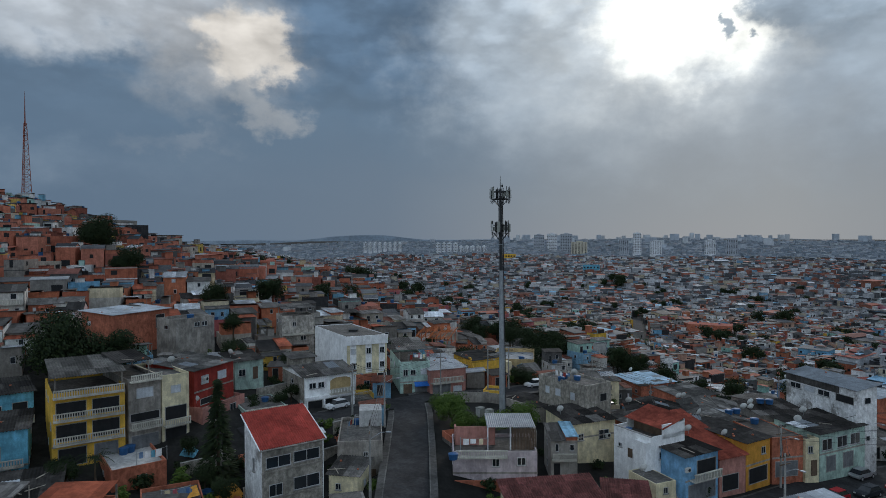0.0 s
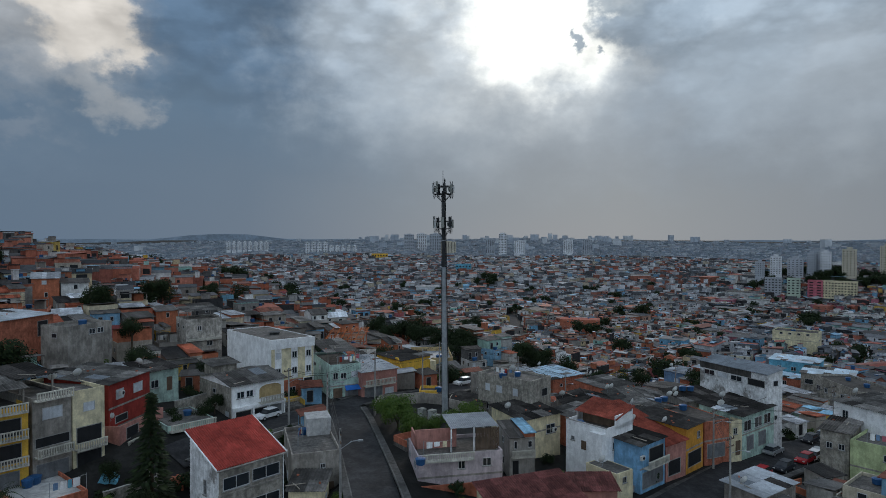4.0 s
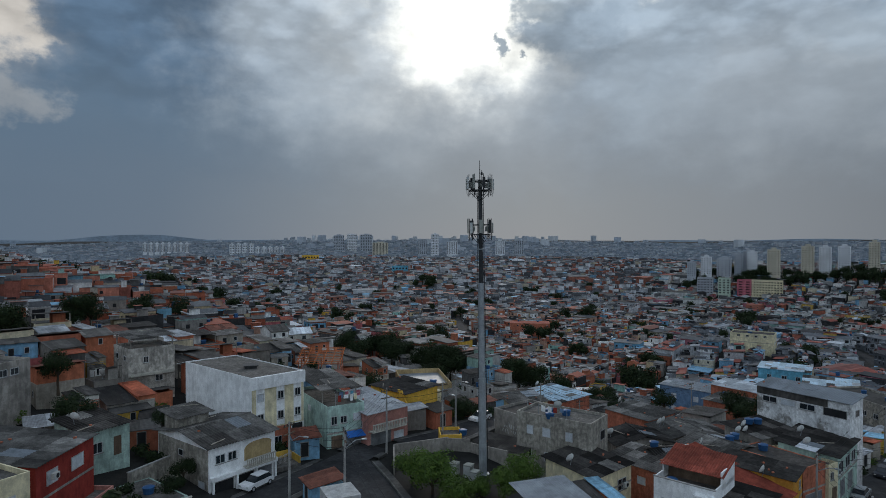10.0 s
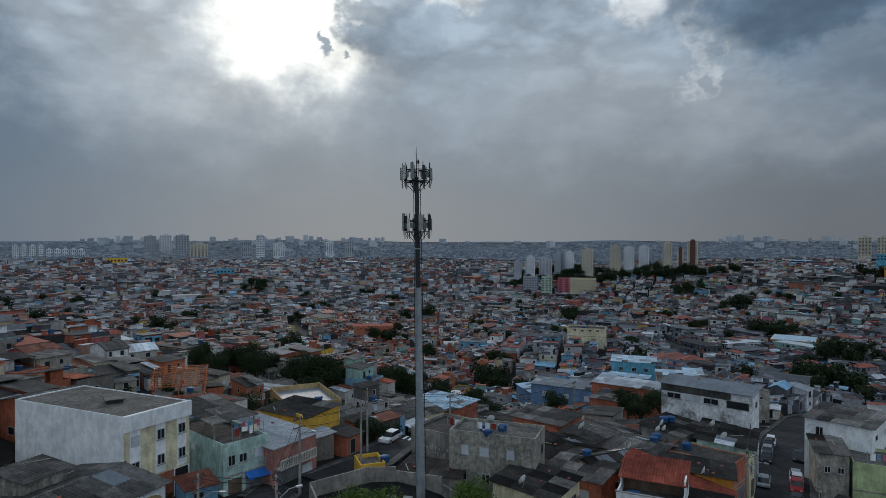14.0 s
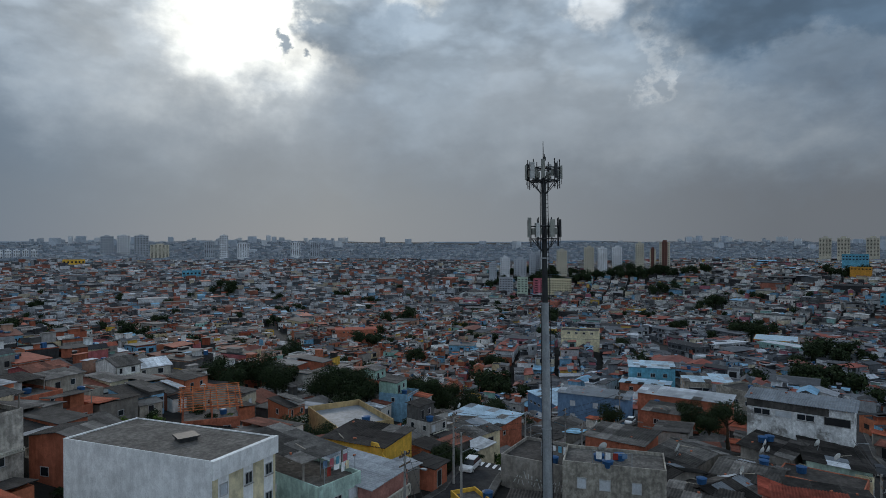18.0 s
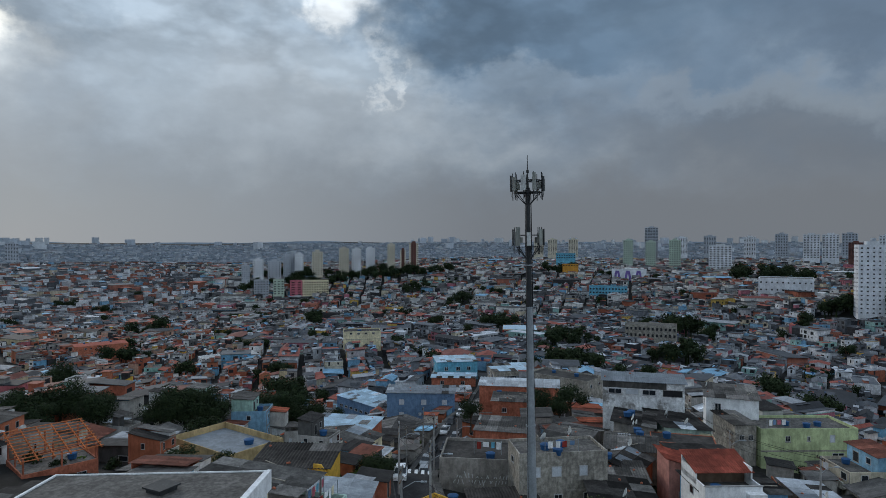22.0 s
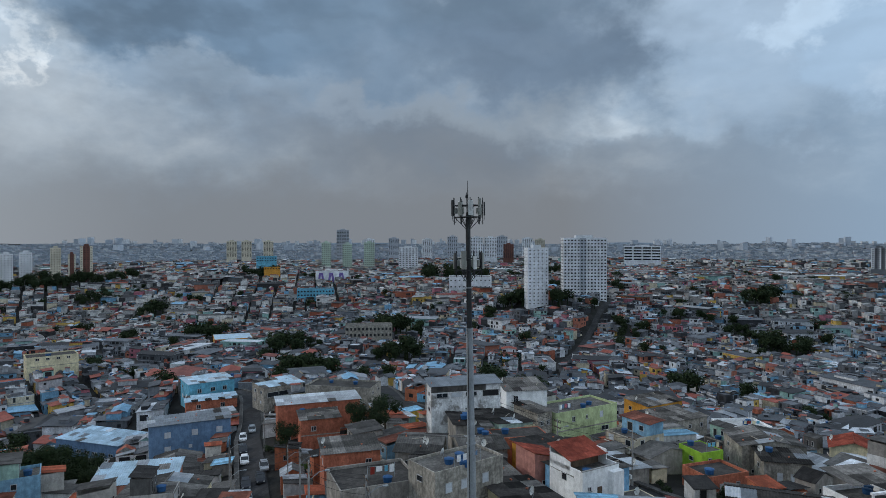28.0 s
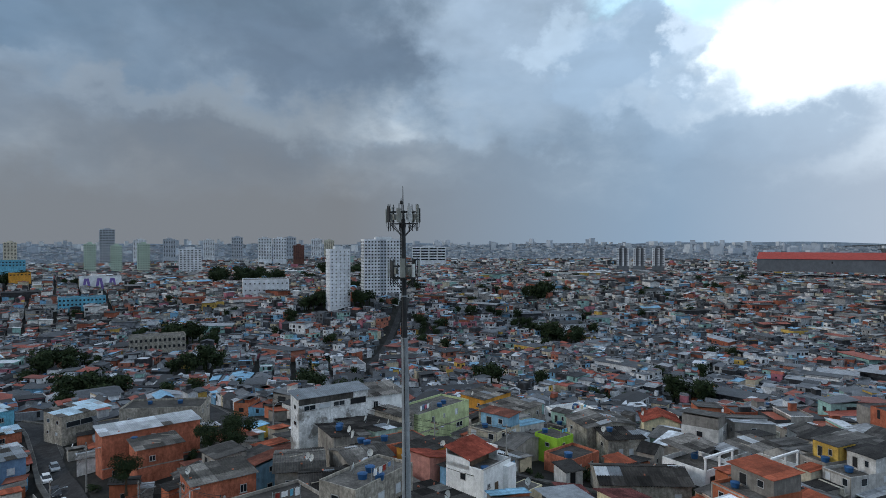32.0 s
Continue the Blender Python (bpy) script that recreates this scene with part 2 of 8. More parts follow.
def material(name, colours, rough=0.85, by="object", stain=0.35, grain=1.2, bump=0.25, metal=0.0, wave=0.0, wave_axis="X", big=0.25, spec=0.14, vary=0.0, vary_by="object", under=None):
    """A weathered surface: one colour or a choice of colours by object or island, stains, streaks and grain."""
    mat = bpy.data.materials.new(name)
    mat.use_nodes = True
    nt = mat.node_tree
    link = nt.links.new
    b = nt.nodes["Principled BSDF"]
    b.inputs["Roughness"].default_value, b.inputs["Metallic"].default_value = rough, metal
    b.inputs["Specular IOR Level"].default_value = spec
    geo = nt.nodes.new("ShaderNodeNewGeometry")
    if len(colours) > 1:
        r = nt.nodes.new("ShaderNodeValToRGB")
        r.color_ramp.interpolation = "CONSTANT"
        total, at = sum(c[3] if len(c) > 3 else 1 for c in colours), 0.0
        while len(r.color_ramp.elements) < len(colours):
            r.color_ramp.elements.new(0.5)
        for e, c in zip(r.color_ramp.elements, colours):
            e.position, e.color = at / total, (*c[:3], 1)
            at += c[3] if len(c) > 3 else 1
        if by == "object":
            info = nt.nodes.new("ShaderNodeObjectInfo")
            link(info.outputs["Random"], r.inputs[0])
        else:
            link(geo.outputs["Random Per Island"], r.inputs[0])
        base = r.outputs[0]
    else:
        rgb = nt.nodes.new("ShaderNodeRGB")
        rgb.outputs[0].default_value = (*colours[0][:3], 1)
        base = rgb.outputs[0]
    if vary:
        # sheets and tiles of different age
        r = nt.nodes.new("ShaderNodeValToRGB")
        r.color_ramp.interpolation = "CONSTANT"
        for _ in range(3):
            r.color_ramp.elements.new(0.5)
        for e, (q, v) in zip(r.color_ramp.elements, ((0.0, 1 - vary), (0.25, 1 - vary * 0.4), (0.5, 1.0), (0.72, 1 + vary * 0.5), (0.91, 1 + vary * 1.6))):
            e.position, e.color = q, (v, v, v, 1)
        if vary_by == "cell":
            tc, sc, fl, wn = (nt.nodes.new("ShaderNode" + k) for k in ("TexCoord", "VectorMath", "VectorMath", "TexWhiteNoise"))
            sc.operation, fl.operation = "MULTIPLY", "FLOOR"
            sc.inputs[1].default_value = (0.95, 0.28, 0)
            link(tc.outputs["Object"], sc.inputs[0])
            link(sc.outputs[0], fl.inputs[0])
            wn.noise_dimensions = "4D"
            link(fl.outputs[0], wn.inputs["Vector"])
            link(nt.nodes.new("ShaderNodeObjectInfo").outputs["Random"], wn.inputs["W"])
            link(wn.outputs["Value"], r.inputs[0])
        elif vary_by == "object":
            link(nt.nodes.new("ShaderNodeObjectInfo").outputs["Random"], r.inputs[0])
        else:
            link(geo.outputs["Random Per Island"], r.inputs[0])
        mx = nt.nodes.new("ShaderNodeMix")
        mx.data_type, mx.blend_type = "RGBA", "MULTIPLY"
        mx.inputs[0].default_value = 1
        link(base, mx.inputs[6])
        link(r.outputs[0], mx.inputs[7])
        base = mx.outputs[2]

    def noise_at(scale, detail, sx=1, sy=1, sz=1):
        mp = nt.nodes.new("ShaderNodeMapping")
        mp.inputs["Scale"].default_value = (sx, sy, sz)
        link(geo.outputs["Position"], mp.inputs[0])
        n = nt.nodes.new("ShaderNodeTexNoise")
        n.inputs["Scale"].default_value, n.inputs["Detail"].default_value = scale, detail
        n.inputs["Roughness"].default_value = 0.65
        link(mp.outputs[0], n.inputs["Vector"])
        return n.outputs["Fac"]

    def remap(v, lo, hi, a, c):
        n = nt.nodes.new("ShaderNodeMapRange")
        for k, x in zip(("From Min", "From Max", "To Min", "To Max"), (lo, hi, a, c)):
            n.inputs[k].default_value = x
        link(v, n.inputs["Value"])
        return n.outputs[0]

    def mul(a, v):
        n = nt.nodes.new("ShaderNodeMix")
        n.data_type, n.blend_type = "RGBA", "MULTIPLY"
        n.inputs[0].default_value = 1
        link(a, n.inputs[6])
        link(v, n.inputs[7])
        return n.outputs[2]

    blot = noise_at(big, 6)
    streak = noise_at(2.4, 5, 1, 1, 0.14)
    fine = noise_at(grain * 6, 5)
    if under:
        # paint that has come off in patches
        peel = nt.nodes.new("ShaderNodeMix")
        peel.data_type = "RGBA"
        link(remap(noise_at(under[3], 7), under[4] - 0.03, under[4] + 0.03, 1, 0), peel.inputs[0])
        link(base, peel.inputs[6])
        peel.inputs[7].default_value = (*under[:3], 1)
        base = peel.outputs[2]
    mott = noise_at(max(big * 4.5, 0.05), 9, 1, 1, 0.8)
    col = mul(base, remap(blot, 0.38, 0.62, 1 - stain * 0.7, 1.1))
    col = mul(col, remap(mott, 0.43, 0.57, 1 - stain * 0.5, 1.08))
    col = mul(col, remap(streak, 0.36, 0.60, 1 - stain * 0.42, 1.05))
    col = mul(col, remap(fine, 0.3, 0.7, 0.86, 1.1))
    link(col, b.inputs["Base Color"])
    h = fine
    if wave:
        wv = nt.nodes.new("ShaderNodeTexWave")
        wv.bands_direction = wave_axis
        wv.inputs["Scale"].default_value = wave
        co = nt.nodes.new("ShaderNodeTexCoord")
        link(co.outputs["Object"], wv.inputs["Vector"])
        h = wv.outputs["Fac"]
    bp = nt.nodes.new("ShaderNodeBump")
    bp.inputs["Strength"].default_value, bp.inputs["Distance"].default_value = bump, 0.05
    link(h, bp.inputs["Height"])
    link(bp.outputs[0], b.inputs["Normal"])
    return mat


WALL_MIX = [(0.49, 0.164, 0.098, 7), (0.25, 0.23, 0.205, 3), (0.80, 0.80, 0.78, 4), (0.42, 0.38, 0.32, 3), (0.55, 0.19, 0.105, 4), (0.74, 0.72, 0.66, 2.5), (0.46, 0.44, 0.40, 2.5),
            (0.11, 0.105, 0.10, 2.5), (0.62, 0.54, 0.38, 2.2), (0.23, 0.44, 0.62, 1.0), (0.68, 0.44, 0.09, 0.8), (0.46, 0.13, 0.13, 0.8), (0.38, 0.58, 0.50, 1.0), (0.58, 0.42, 0.40, 0.8)]
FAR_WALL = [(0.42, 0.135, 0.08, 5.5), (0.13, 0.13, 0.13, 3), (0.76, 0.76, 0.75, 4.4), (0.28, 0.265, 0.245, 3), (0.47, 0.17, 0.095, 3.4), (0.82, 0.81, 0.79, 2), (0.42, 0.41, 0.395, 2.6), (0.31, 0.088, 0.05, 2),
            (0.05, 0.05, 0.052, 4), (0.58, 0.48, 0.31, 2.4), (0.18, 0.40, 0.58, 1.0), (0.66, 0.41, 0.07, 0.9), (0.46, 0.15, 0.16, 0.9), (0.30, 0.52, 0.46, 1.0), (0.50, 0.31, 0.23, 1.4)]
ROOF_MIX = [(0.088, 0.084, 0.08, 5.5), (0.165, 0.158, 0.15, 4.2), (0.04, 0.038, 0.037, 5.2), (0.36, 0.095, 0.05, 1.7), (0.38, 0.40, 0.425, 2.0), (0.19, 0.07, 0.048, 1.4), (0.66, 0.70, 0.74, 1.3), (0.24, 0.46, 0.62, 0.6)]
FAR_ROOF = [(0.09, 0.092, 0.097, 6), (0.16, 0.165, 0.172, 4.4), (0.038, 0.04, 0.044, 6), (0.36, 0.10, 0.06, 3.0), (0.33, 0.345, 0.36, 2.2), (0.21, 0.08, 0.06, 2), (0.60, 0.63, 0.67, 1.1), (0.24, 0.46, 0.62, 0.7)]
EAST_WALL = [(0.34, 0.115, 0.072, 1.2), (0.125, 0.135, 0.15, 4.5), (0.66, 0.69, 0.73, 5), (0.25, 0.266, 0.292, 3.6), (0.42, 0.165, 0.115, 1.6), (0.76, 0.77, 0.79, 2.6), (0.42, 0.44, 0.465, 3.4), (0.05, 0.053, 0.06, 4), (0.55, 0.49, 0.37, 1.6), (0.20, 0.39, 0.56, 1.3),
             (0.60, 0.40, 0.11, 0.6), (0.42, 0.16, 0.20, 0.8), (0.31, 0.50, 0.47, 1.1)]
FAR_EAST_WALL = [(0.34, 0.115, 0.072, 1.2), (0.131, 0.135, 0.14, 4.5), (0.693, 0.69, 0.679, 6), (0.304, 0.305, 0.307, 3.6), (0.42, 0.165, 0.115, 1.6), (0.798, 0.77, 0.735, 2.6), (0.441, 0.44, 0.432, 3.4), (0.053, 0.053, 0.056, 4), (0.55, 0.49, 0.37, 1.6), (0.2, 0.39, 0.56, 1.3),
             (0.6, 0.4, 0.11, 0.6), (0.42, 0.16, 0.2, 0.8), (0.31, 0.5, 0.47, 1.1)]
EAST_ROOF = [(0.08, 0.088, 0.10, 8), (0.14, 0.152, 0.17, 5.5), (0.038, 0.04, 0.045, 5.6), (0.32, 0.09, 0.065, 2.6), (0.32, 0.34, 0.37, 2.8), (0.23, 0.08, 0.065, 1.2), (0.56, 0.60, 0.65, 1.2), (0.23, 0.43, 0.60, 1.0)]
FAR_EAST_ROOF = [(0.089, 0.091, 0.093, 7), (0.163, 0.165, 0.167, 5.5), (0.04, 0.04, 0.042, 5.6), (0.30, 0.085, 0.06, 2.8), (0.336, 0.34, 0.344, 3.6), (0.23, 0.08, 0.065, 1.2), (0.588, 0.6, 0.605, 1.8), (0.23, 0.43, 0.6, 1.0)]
M = dict(
    wall_any=material("house_paint", WALL_MIX), wall_pale=material("house_paint_pale", [(0.46, 0.15, 0.08, 4), (0.26, 0.245, 0.225, 4), (0.60, 0.60, 0.59, 4), (0.37, 0.35, 0.32, 4), (0.54, 0.52, 0.48, 3), (0.48, 0.47, 0.45, 3.5), (0.12, 0.118, 0.115, 3), (0.58, 0.52, 0.40, 2), (0.24, 0.44, 0.60, 1), (0.64, 0.42, 0.10, 0.6), (0.36, 0.55, 0.48, 0.9)]), wall_hill=material("hillside_brick", [(0.47, 0.163, 0.104, 6), (0.54, 0.21, 0.145, 3.5), (0.27, 0.25, 0.225, 2.6), (0.68, 0.68, 0.67, 3.5), (0.31, 0.11, 0.08, 3), (0.48, 0.43, 0.36, 2), (0.20, 0.42, 0.55, 0.8), (0.60, 0.42, 0.12, 0.6), (0.36, 0.55, 0.50, 0.8), (0.12, 0.118, 0.115, 2)], by="island", grain=0.4, bump=0.05), wall_far=material("house_paint_far", FAR_WALL, by="island", grain=0.4, bump=0.05),
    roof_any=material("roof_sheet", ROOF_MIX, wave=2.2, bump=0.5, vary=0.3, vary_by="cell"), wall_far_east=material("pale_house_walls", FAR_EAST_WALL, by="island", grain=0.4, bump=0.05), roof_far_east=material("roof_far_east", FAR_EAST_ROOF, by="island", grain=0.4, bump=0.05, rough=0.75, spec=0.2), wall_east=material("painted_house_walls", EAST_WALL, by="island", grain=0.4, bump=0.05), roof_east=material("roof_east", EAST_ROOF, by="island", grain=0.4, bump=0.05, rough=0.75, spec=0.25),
    # far house colours, greyed and cooled so that haze is painted in
    wall_dist=material("distant_house_paint_hazed", [(0.30, 0.125, 0.088, 3), (0.14, 0.147, 0.158, 4.5), (0.66, 0.68, 0.71, 4.5), (0.30, 0.31, 0.325, 3.5), (0.09, 0.094, 0.103, 3), (0.72, 0.73, 0.75, 2.6), (0.44, 0.45, 0.468, 3.2), (0.50, 0.44, 0.34, 1.6), (0.22, 0.39, 0.54, 0.9), (0.36, 0.155, 0.115, 2)], by="island", grain=0.4, bump=0.02),
    # outermost walls and roofs: distance haze painted into low-contrast blue-grey base colours
    wall_horizon=material("house_walls_haze_tint", [(0.27, 0.31, 0.355, 4), (0.34, 0.375, 0.415, 4), (0.43, 0.46, 0.49, 3), (0.22, 0.26, 0.30, 4), (0.31, 0.315, 0.335, 2)], by="island", grain=0.4, bump=0.0, stain=0.1),
    roof_horizon=material("roofs_haze_tint", [(0.19, 0.225, 0.265, 4), (0.25, 0.285, 0.325, 4), (0.15, 0.18, 0.215, 3), (0.30, 0.29, 0.30, 1)], by="island", grain=0.4, bump=0.0, stain=0.1), roof_far=material("roof_far", FAR_ROOF, by="island", grain=0.4, bump=0.05, rough=0.75, spec=0.25),
    white=material("white_render", [(0.84, 0.85, 0.85)], stain=0.16), yellow=material("yellow_paint", [(0.76, 0.46, 0.075)], stain=0.22),
    ochre=material("ochre_paint", [(0.50, 0.37, 0.19)], stain=0.3), cream=material("cream_paint", [(0.76, 0.68, 0.46)], stain=0.32), grey=material("bare_concrete", [(0.37, 0.342, 0.305)], stain=0.5),
    brick=material("hollow_brick", [(0.51, 0.176, 0.107)], stain=0.45, big=0.5), red=material("red_paint", [(0.30, 0.045, 0.035)], stain=0.3),
    blue=material("light_blue_paint", [(0.22, 0.44, 0.66)], stain=0.38), balustrade=material("weathered_balustrade", [(0.56, 0.54, 0.47)], stain=0.3), sky=material("sky_blue_paint", [(0.16, 0.46, 0.62)], stain=0.38),
    mint=material("mint_paint", [(0.46, 0.62, 0.55)], stain=0.45), lime=material("lime_paint", [(0.52, 0.60, 0.33)], stain=0.35),
    orange=material("orange_paint", [(0.62, 0.30, 0.055)], stain=0.25), pink=material("pale_pink_paint", [(0.58, 0.50, 0.52)], stain=0.36),
    salmon=material("salmon_paint", [(0.50, 0.24, 0.20)], stain=0.35), slate=material("slate_blue_paint", [(0.155, 0.255, 0.40)], stain=0.25), magenta=material("pink_paint", [(0.55, 0.16, 0.20)], stain=0.3),
    green=material("bright_green_paint", [(0.28, 0.50, 0.05)], stain=0.25), dirty=material("peeling_whitewash", [(0.78, 0.79, 0.79)], stain=0.34, big=0.5, under=(0.30, 0.29, 0.275, 0.22, 0.41)), dirty_grey=material("grimy_render", [(0.56, 0.525, 0.47)], stain=0.65, big=0.4), mould=material("mouldy_concrete", [(0.43, 0.40, 0.345)], stain=0.6, big=0.5),
    tile_red=material("red_clay_tiles", [(0.30, 0.075, 0.05)], stain=0.4, vary=0.22, bump=0.4), tile_paint=material("red_painted_sheet", [(0.40, 0.065, 0.05)], stain=0.3, vary=0.12, bump=0.5, wave=2.6), tile_old=material("faded_red_tiles", [(0.17, 0.06, 0.055)], stain=0.55, vary=0.3, bump=0.4, big=0.7),
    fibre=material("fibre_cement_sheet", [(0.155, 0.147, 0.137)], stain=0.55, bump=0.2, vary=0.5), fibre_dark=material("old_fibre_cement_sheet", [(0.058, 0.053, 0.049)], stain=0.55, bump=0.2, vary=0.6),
    zinc=material("zinc_sheet", [(0.44, 0.47, 0.50)], rough=0.45, stain=0.25, bump=0.2, vary=0.25), zinc_dark=material("dark_metal_sheet", [(0.20, 0.225, 0.25)], rough=0.5, stain=0.25, bump=0.2, vary=0.15), zinc_blue=material("pale_blue_sheet", [(0.42, 0.56, 0.66)], rough=0.5, stain=0.2, bump=0.2, vary=0.15),
    slab=material("roof_slab", [(0.165, 0.155, 0.143)], stain=0.55, big=0.5), slab_pale=material("pale_roof_slab", [(0.50, 0.50, 0.49)], stain=0.3, big=0.4),
    asphalt=material("asphalt", [(0.050, 0.050, 0.052)], stain=0.5, big=0.15, rough=0.9), kerb=material("kerb_stone", [(0.36, 0.355, 0.34)]),
    kerb_dull=material("worn_kerb_stone", [(0.16, 0.158, 0.15)], stain=0.5), pave=material("pavement_concrete", [(0.10, 0.098, 0.094)], stain=0.5), soil=material("earth_and_rubble", [(0.028, 0.028, 0.026)], stain=0.6, big=0.08),
    steel=material("galvanised_steel", [(0.33, 0.36, 0.38)], rough=0.5, metal=0.2, stain=0.25), dark_steel=material("dark_steel", [(0.055, 0.058, 0.06)], rough=0.55, metal=0.3),
    radome=material("antenna_radome", [(0.55, 0.56, 0.54)], stain=0.15), radome_dark=material("weathered_antenna_cover", [(0.30, 0.31, 0.28)], stain=0.25),
    tank=material("blue_plastic", [(0.03, 0.095, 0.22)], rough=0.45, stain=0.2), raw_timber=material("raw_orange_timber", [(0.50, 0.16, 0.06)], stain=0.2), pale_wood=material("pale_timber", [(0.40, 0.36, 0.30)], stain=0.3), awning=material("blue_canvas", [(0.03, 0.14, 0.46)], stain=0.15), wood=material("weathered_timber", [(0.17, 0.12, 0.085)], stain=0.4),
    # near black: own colour of tyres and cables, painted shade in open fronts
    dark=material("near_black_and_painted_shade", [(0.025, 0.026, 0.028)], stain=0.2, rough=0.6), foliage=material("leaves", [(0.026, 0.042, 0.018), (0.020, 0.034, 0.015), (0.036, 0.054, 0.02)], by="island", stain=0.4, big=0.6),
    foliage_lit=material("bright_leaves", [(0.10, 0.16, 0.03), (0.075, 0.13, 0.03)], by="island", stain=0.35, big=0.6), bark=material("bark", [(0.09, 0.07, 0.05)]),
    tower_white=material("tower_block_render", [(0.73, 0.75, 0.775)], stain=0.2, big=0.06), tower_cream=material("tower_block_cream", [(0.58, 0.53, 0.42)], stain=0.15, big=0.06),
    tower_slate=material("tower_block_slate", [(0.13, 0.14, 0.155)], stain=0.15, big=0.06), tower_grey=material("tower_block_grey", [(0.42, 0.45, 0.49)], stain=0.15, big=0.06), tower_brown=material("tower_block_brown", [(0.16, 0.075, 0.06)], stain=0.2, big=0.06), tower_green=material("tower_block_pale_green", [(0.45, 0.55, 0.45)], stain=0.12, big=0.06),
    shutter=material("roller_shutter", [(0.20, 0.21, 0.22)], rough=0.5, wave=4.0, wave_axis="Z", bump=0.5), alu=material("aluminium_frame", [(0.55, 0.56, 0.57)], rough=0.4, metal=0.5, stain=0.1),
    shutter_white=material("white_shutter", [(0.60, 0.64, 0.68)], wave=5.0, wave_axis="Z", bump=0.4, stain=0.15),
    # the hill's blue-grey is haze put into its colour
    hill=material("hill_haze_tint", [(0.19, 0.235, 0.28)], stain=0.25, big=0.01, bump=0.0), rust=material("rusty_red_steel", [(0.30, 0.09, 0.06)], rough=0.7),
)
glass = bpy.data.materials.new("window_glass")
glass.use_nodes = True
_b = glass.node_tree.nodes["Principled BSDF"]
_b.inputs["Base Color"].default_value, _b.inputs["Roughness"].default_value = (0.02, 0.025, 0.03, 1), 0.08
M["glass"] = glass


# ---- mesh helpers ----
class Mesh:
    def __init__(self):
        self.v, self.f, self.i = [], [], []

    def poly(self, pts, faces, mi=0):
        n = len(self.v)
        self.v += [tuple(p) for p in pts]
        self.f += [tuple(n + k for k in face) for face in faces]
        self.i += [mi] * len(faces)
        return self

    def box(self, x0, y0, z0, x1, y1, z1, mi=0):
        return self.poly([(x0, y0, z0), (x1, y0, z0), (x1, y1, z0), (x0, y1, z0), (x0, y0, z1), (x1, y0, z1), (x1, y1, z1), (x0, y1, z1)],
                         [(0, 3, 2, 1), (4, 5, 6, 7), (0, 1, 5, 4), (1, 2, 6, 5), (2, 3, 7, 6), (3, 0, 4, 7)], mi)

    def prism(self, base, z0, z1, mi=0):
        n = len(base)
        return self.poly([(x, y, z0) for x, y in base] + [(x, y, z1) for x, y in base],
                         [tuple(range(n))[::-1], tuple(range(n, 2 * n))] + [(k, (k + 1) % n, n + (k + 1) % n, n + k) for k in range(n)], mi)

    def tube(self, path, radii, sides=8, mi=0, caps=True):
        rings = []
        for k, p in enumerate(path):
            p = Vector(p)
            d = (Vector(path[min(k + 1, len(path) - 1)]) - Vector(path[max(k - 1, 0)])).normalized()
            u = d.cross(Vector((0, 0, 1)))
            u = Vector((1, 0, 0)) if u.length < 1e-3 else u.normalized()
            w = d.cross(u)
            r = radii[k] if isinstance(radii, (list, tuple)) else radii
            rings.append([p + r * (math.cos(2 * math.pi * s / sides) * u + math.sin(2 * math.pi * s / sides) * w) for s in range(sides)])
        pts = [q for ring in rings for q in ring]
        faces = [(a * sides + s, a * sides + (s + 1) % sides, (a + 1) * sides + (s + 1) % sides, (a + 1) * sides + s) for a in range(len(path) - 1) for s in range(sides)]
        if caps:
            faces += [tuple(range(sides))[::-1], tuple((len(path) - 1) * sides + s for s in range(sides))]
        return self.poly(pts, faces, mi)

    def data(self, name, mats):
        me = bpy.data.meshes.new(name)
        me.from_pydata(self.v, [], self.f)
        for mm in mats if isinstance(mats, (list, tuple)) else [mats]:
            me.materials.append(mm)
        if any(self.i):
            me.polygons.foreach_set("material_index", self.i)
        me.update()
        return me


def part(name, mesh, mats, parent, label="", at=None):
    me = mesh.data(name, mats) if isinstance(mesh, Mesh) else mesh
    ob = new(name, me)
    ob.parent = parent
    if at is not None:
        ob.matrix_basis = at
    if label:
        ob["label"] = label
    return ob


def thing(name, m, label, category, group="", kind=""):
    ob = new(name)
    ob.empty_display_size = 0.2
    ob.matrix_world = m
    return tagged(ob, label, category, group, kind)


# ---- ground ----
AZ_W = ((-180, 0.15), (-60, 0.0), (-20, 0.08), (0, 0.42), (15, 0.55), (30, 0.75), (45, 1.0), (52, 0.85), (62, 0.7), (90, 0.72), (112, 0.88), (140, 0.95), (170, 0.45), (180, 0.15))


def smooth(a, b, x):
    t = np.clip((x - a) / (b - a), 0, 1)
    return t * t * (3 - 2 * t)


KNOLLS = [(150, 88, 5.5, 26), (213, 172, 13, 34), (350, 40, 6.5, 40), (72, 28, 2.5, 12), (494, 448, -11, 34), (436, -112, 14, 34), (92, 70, -6, 11)]  # x, y, height, spread


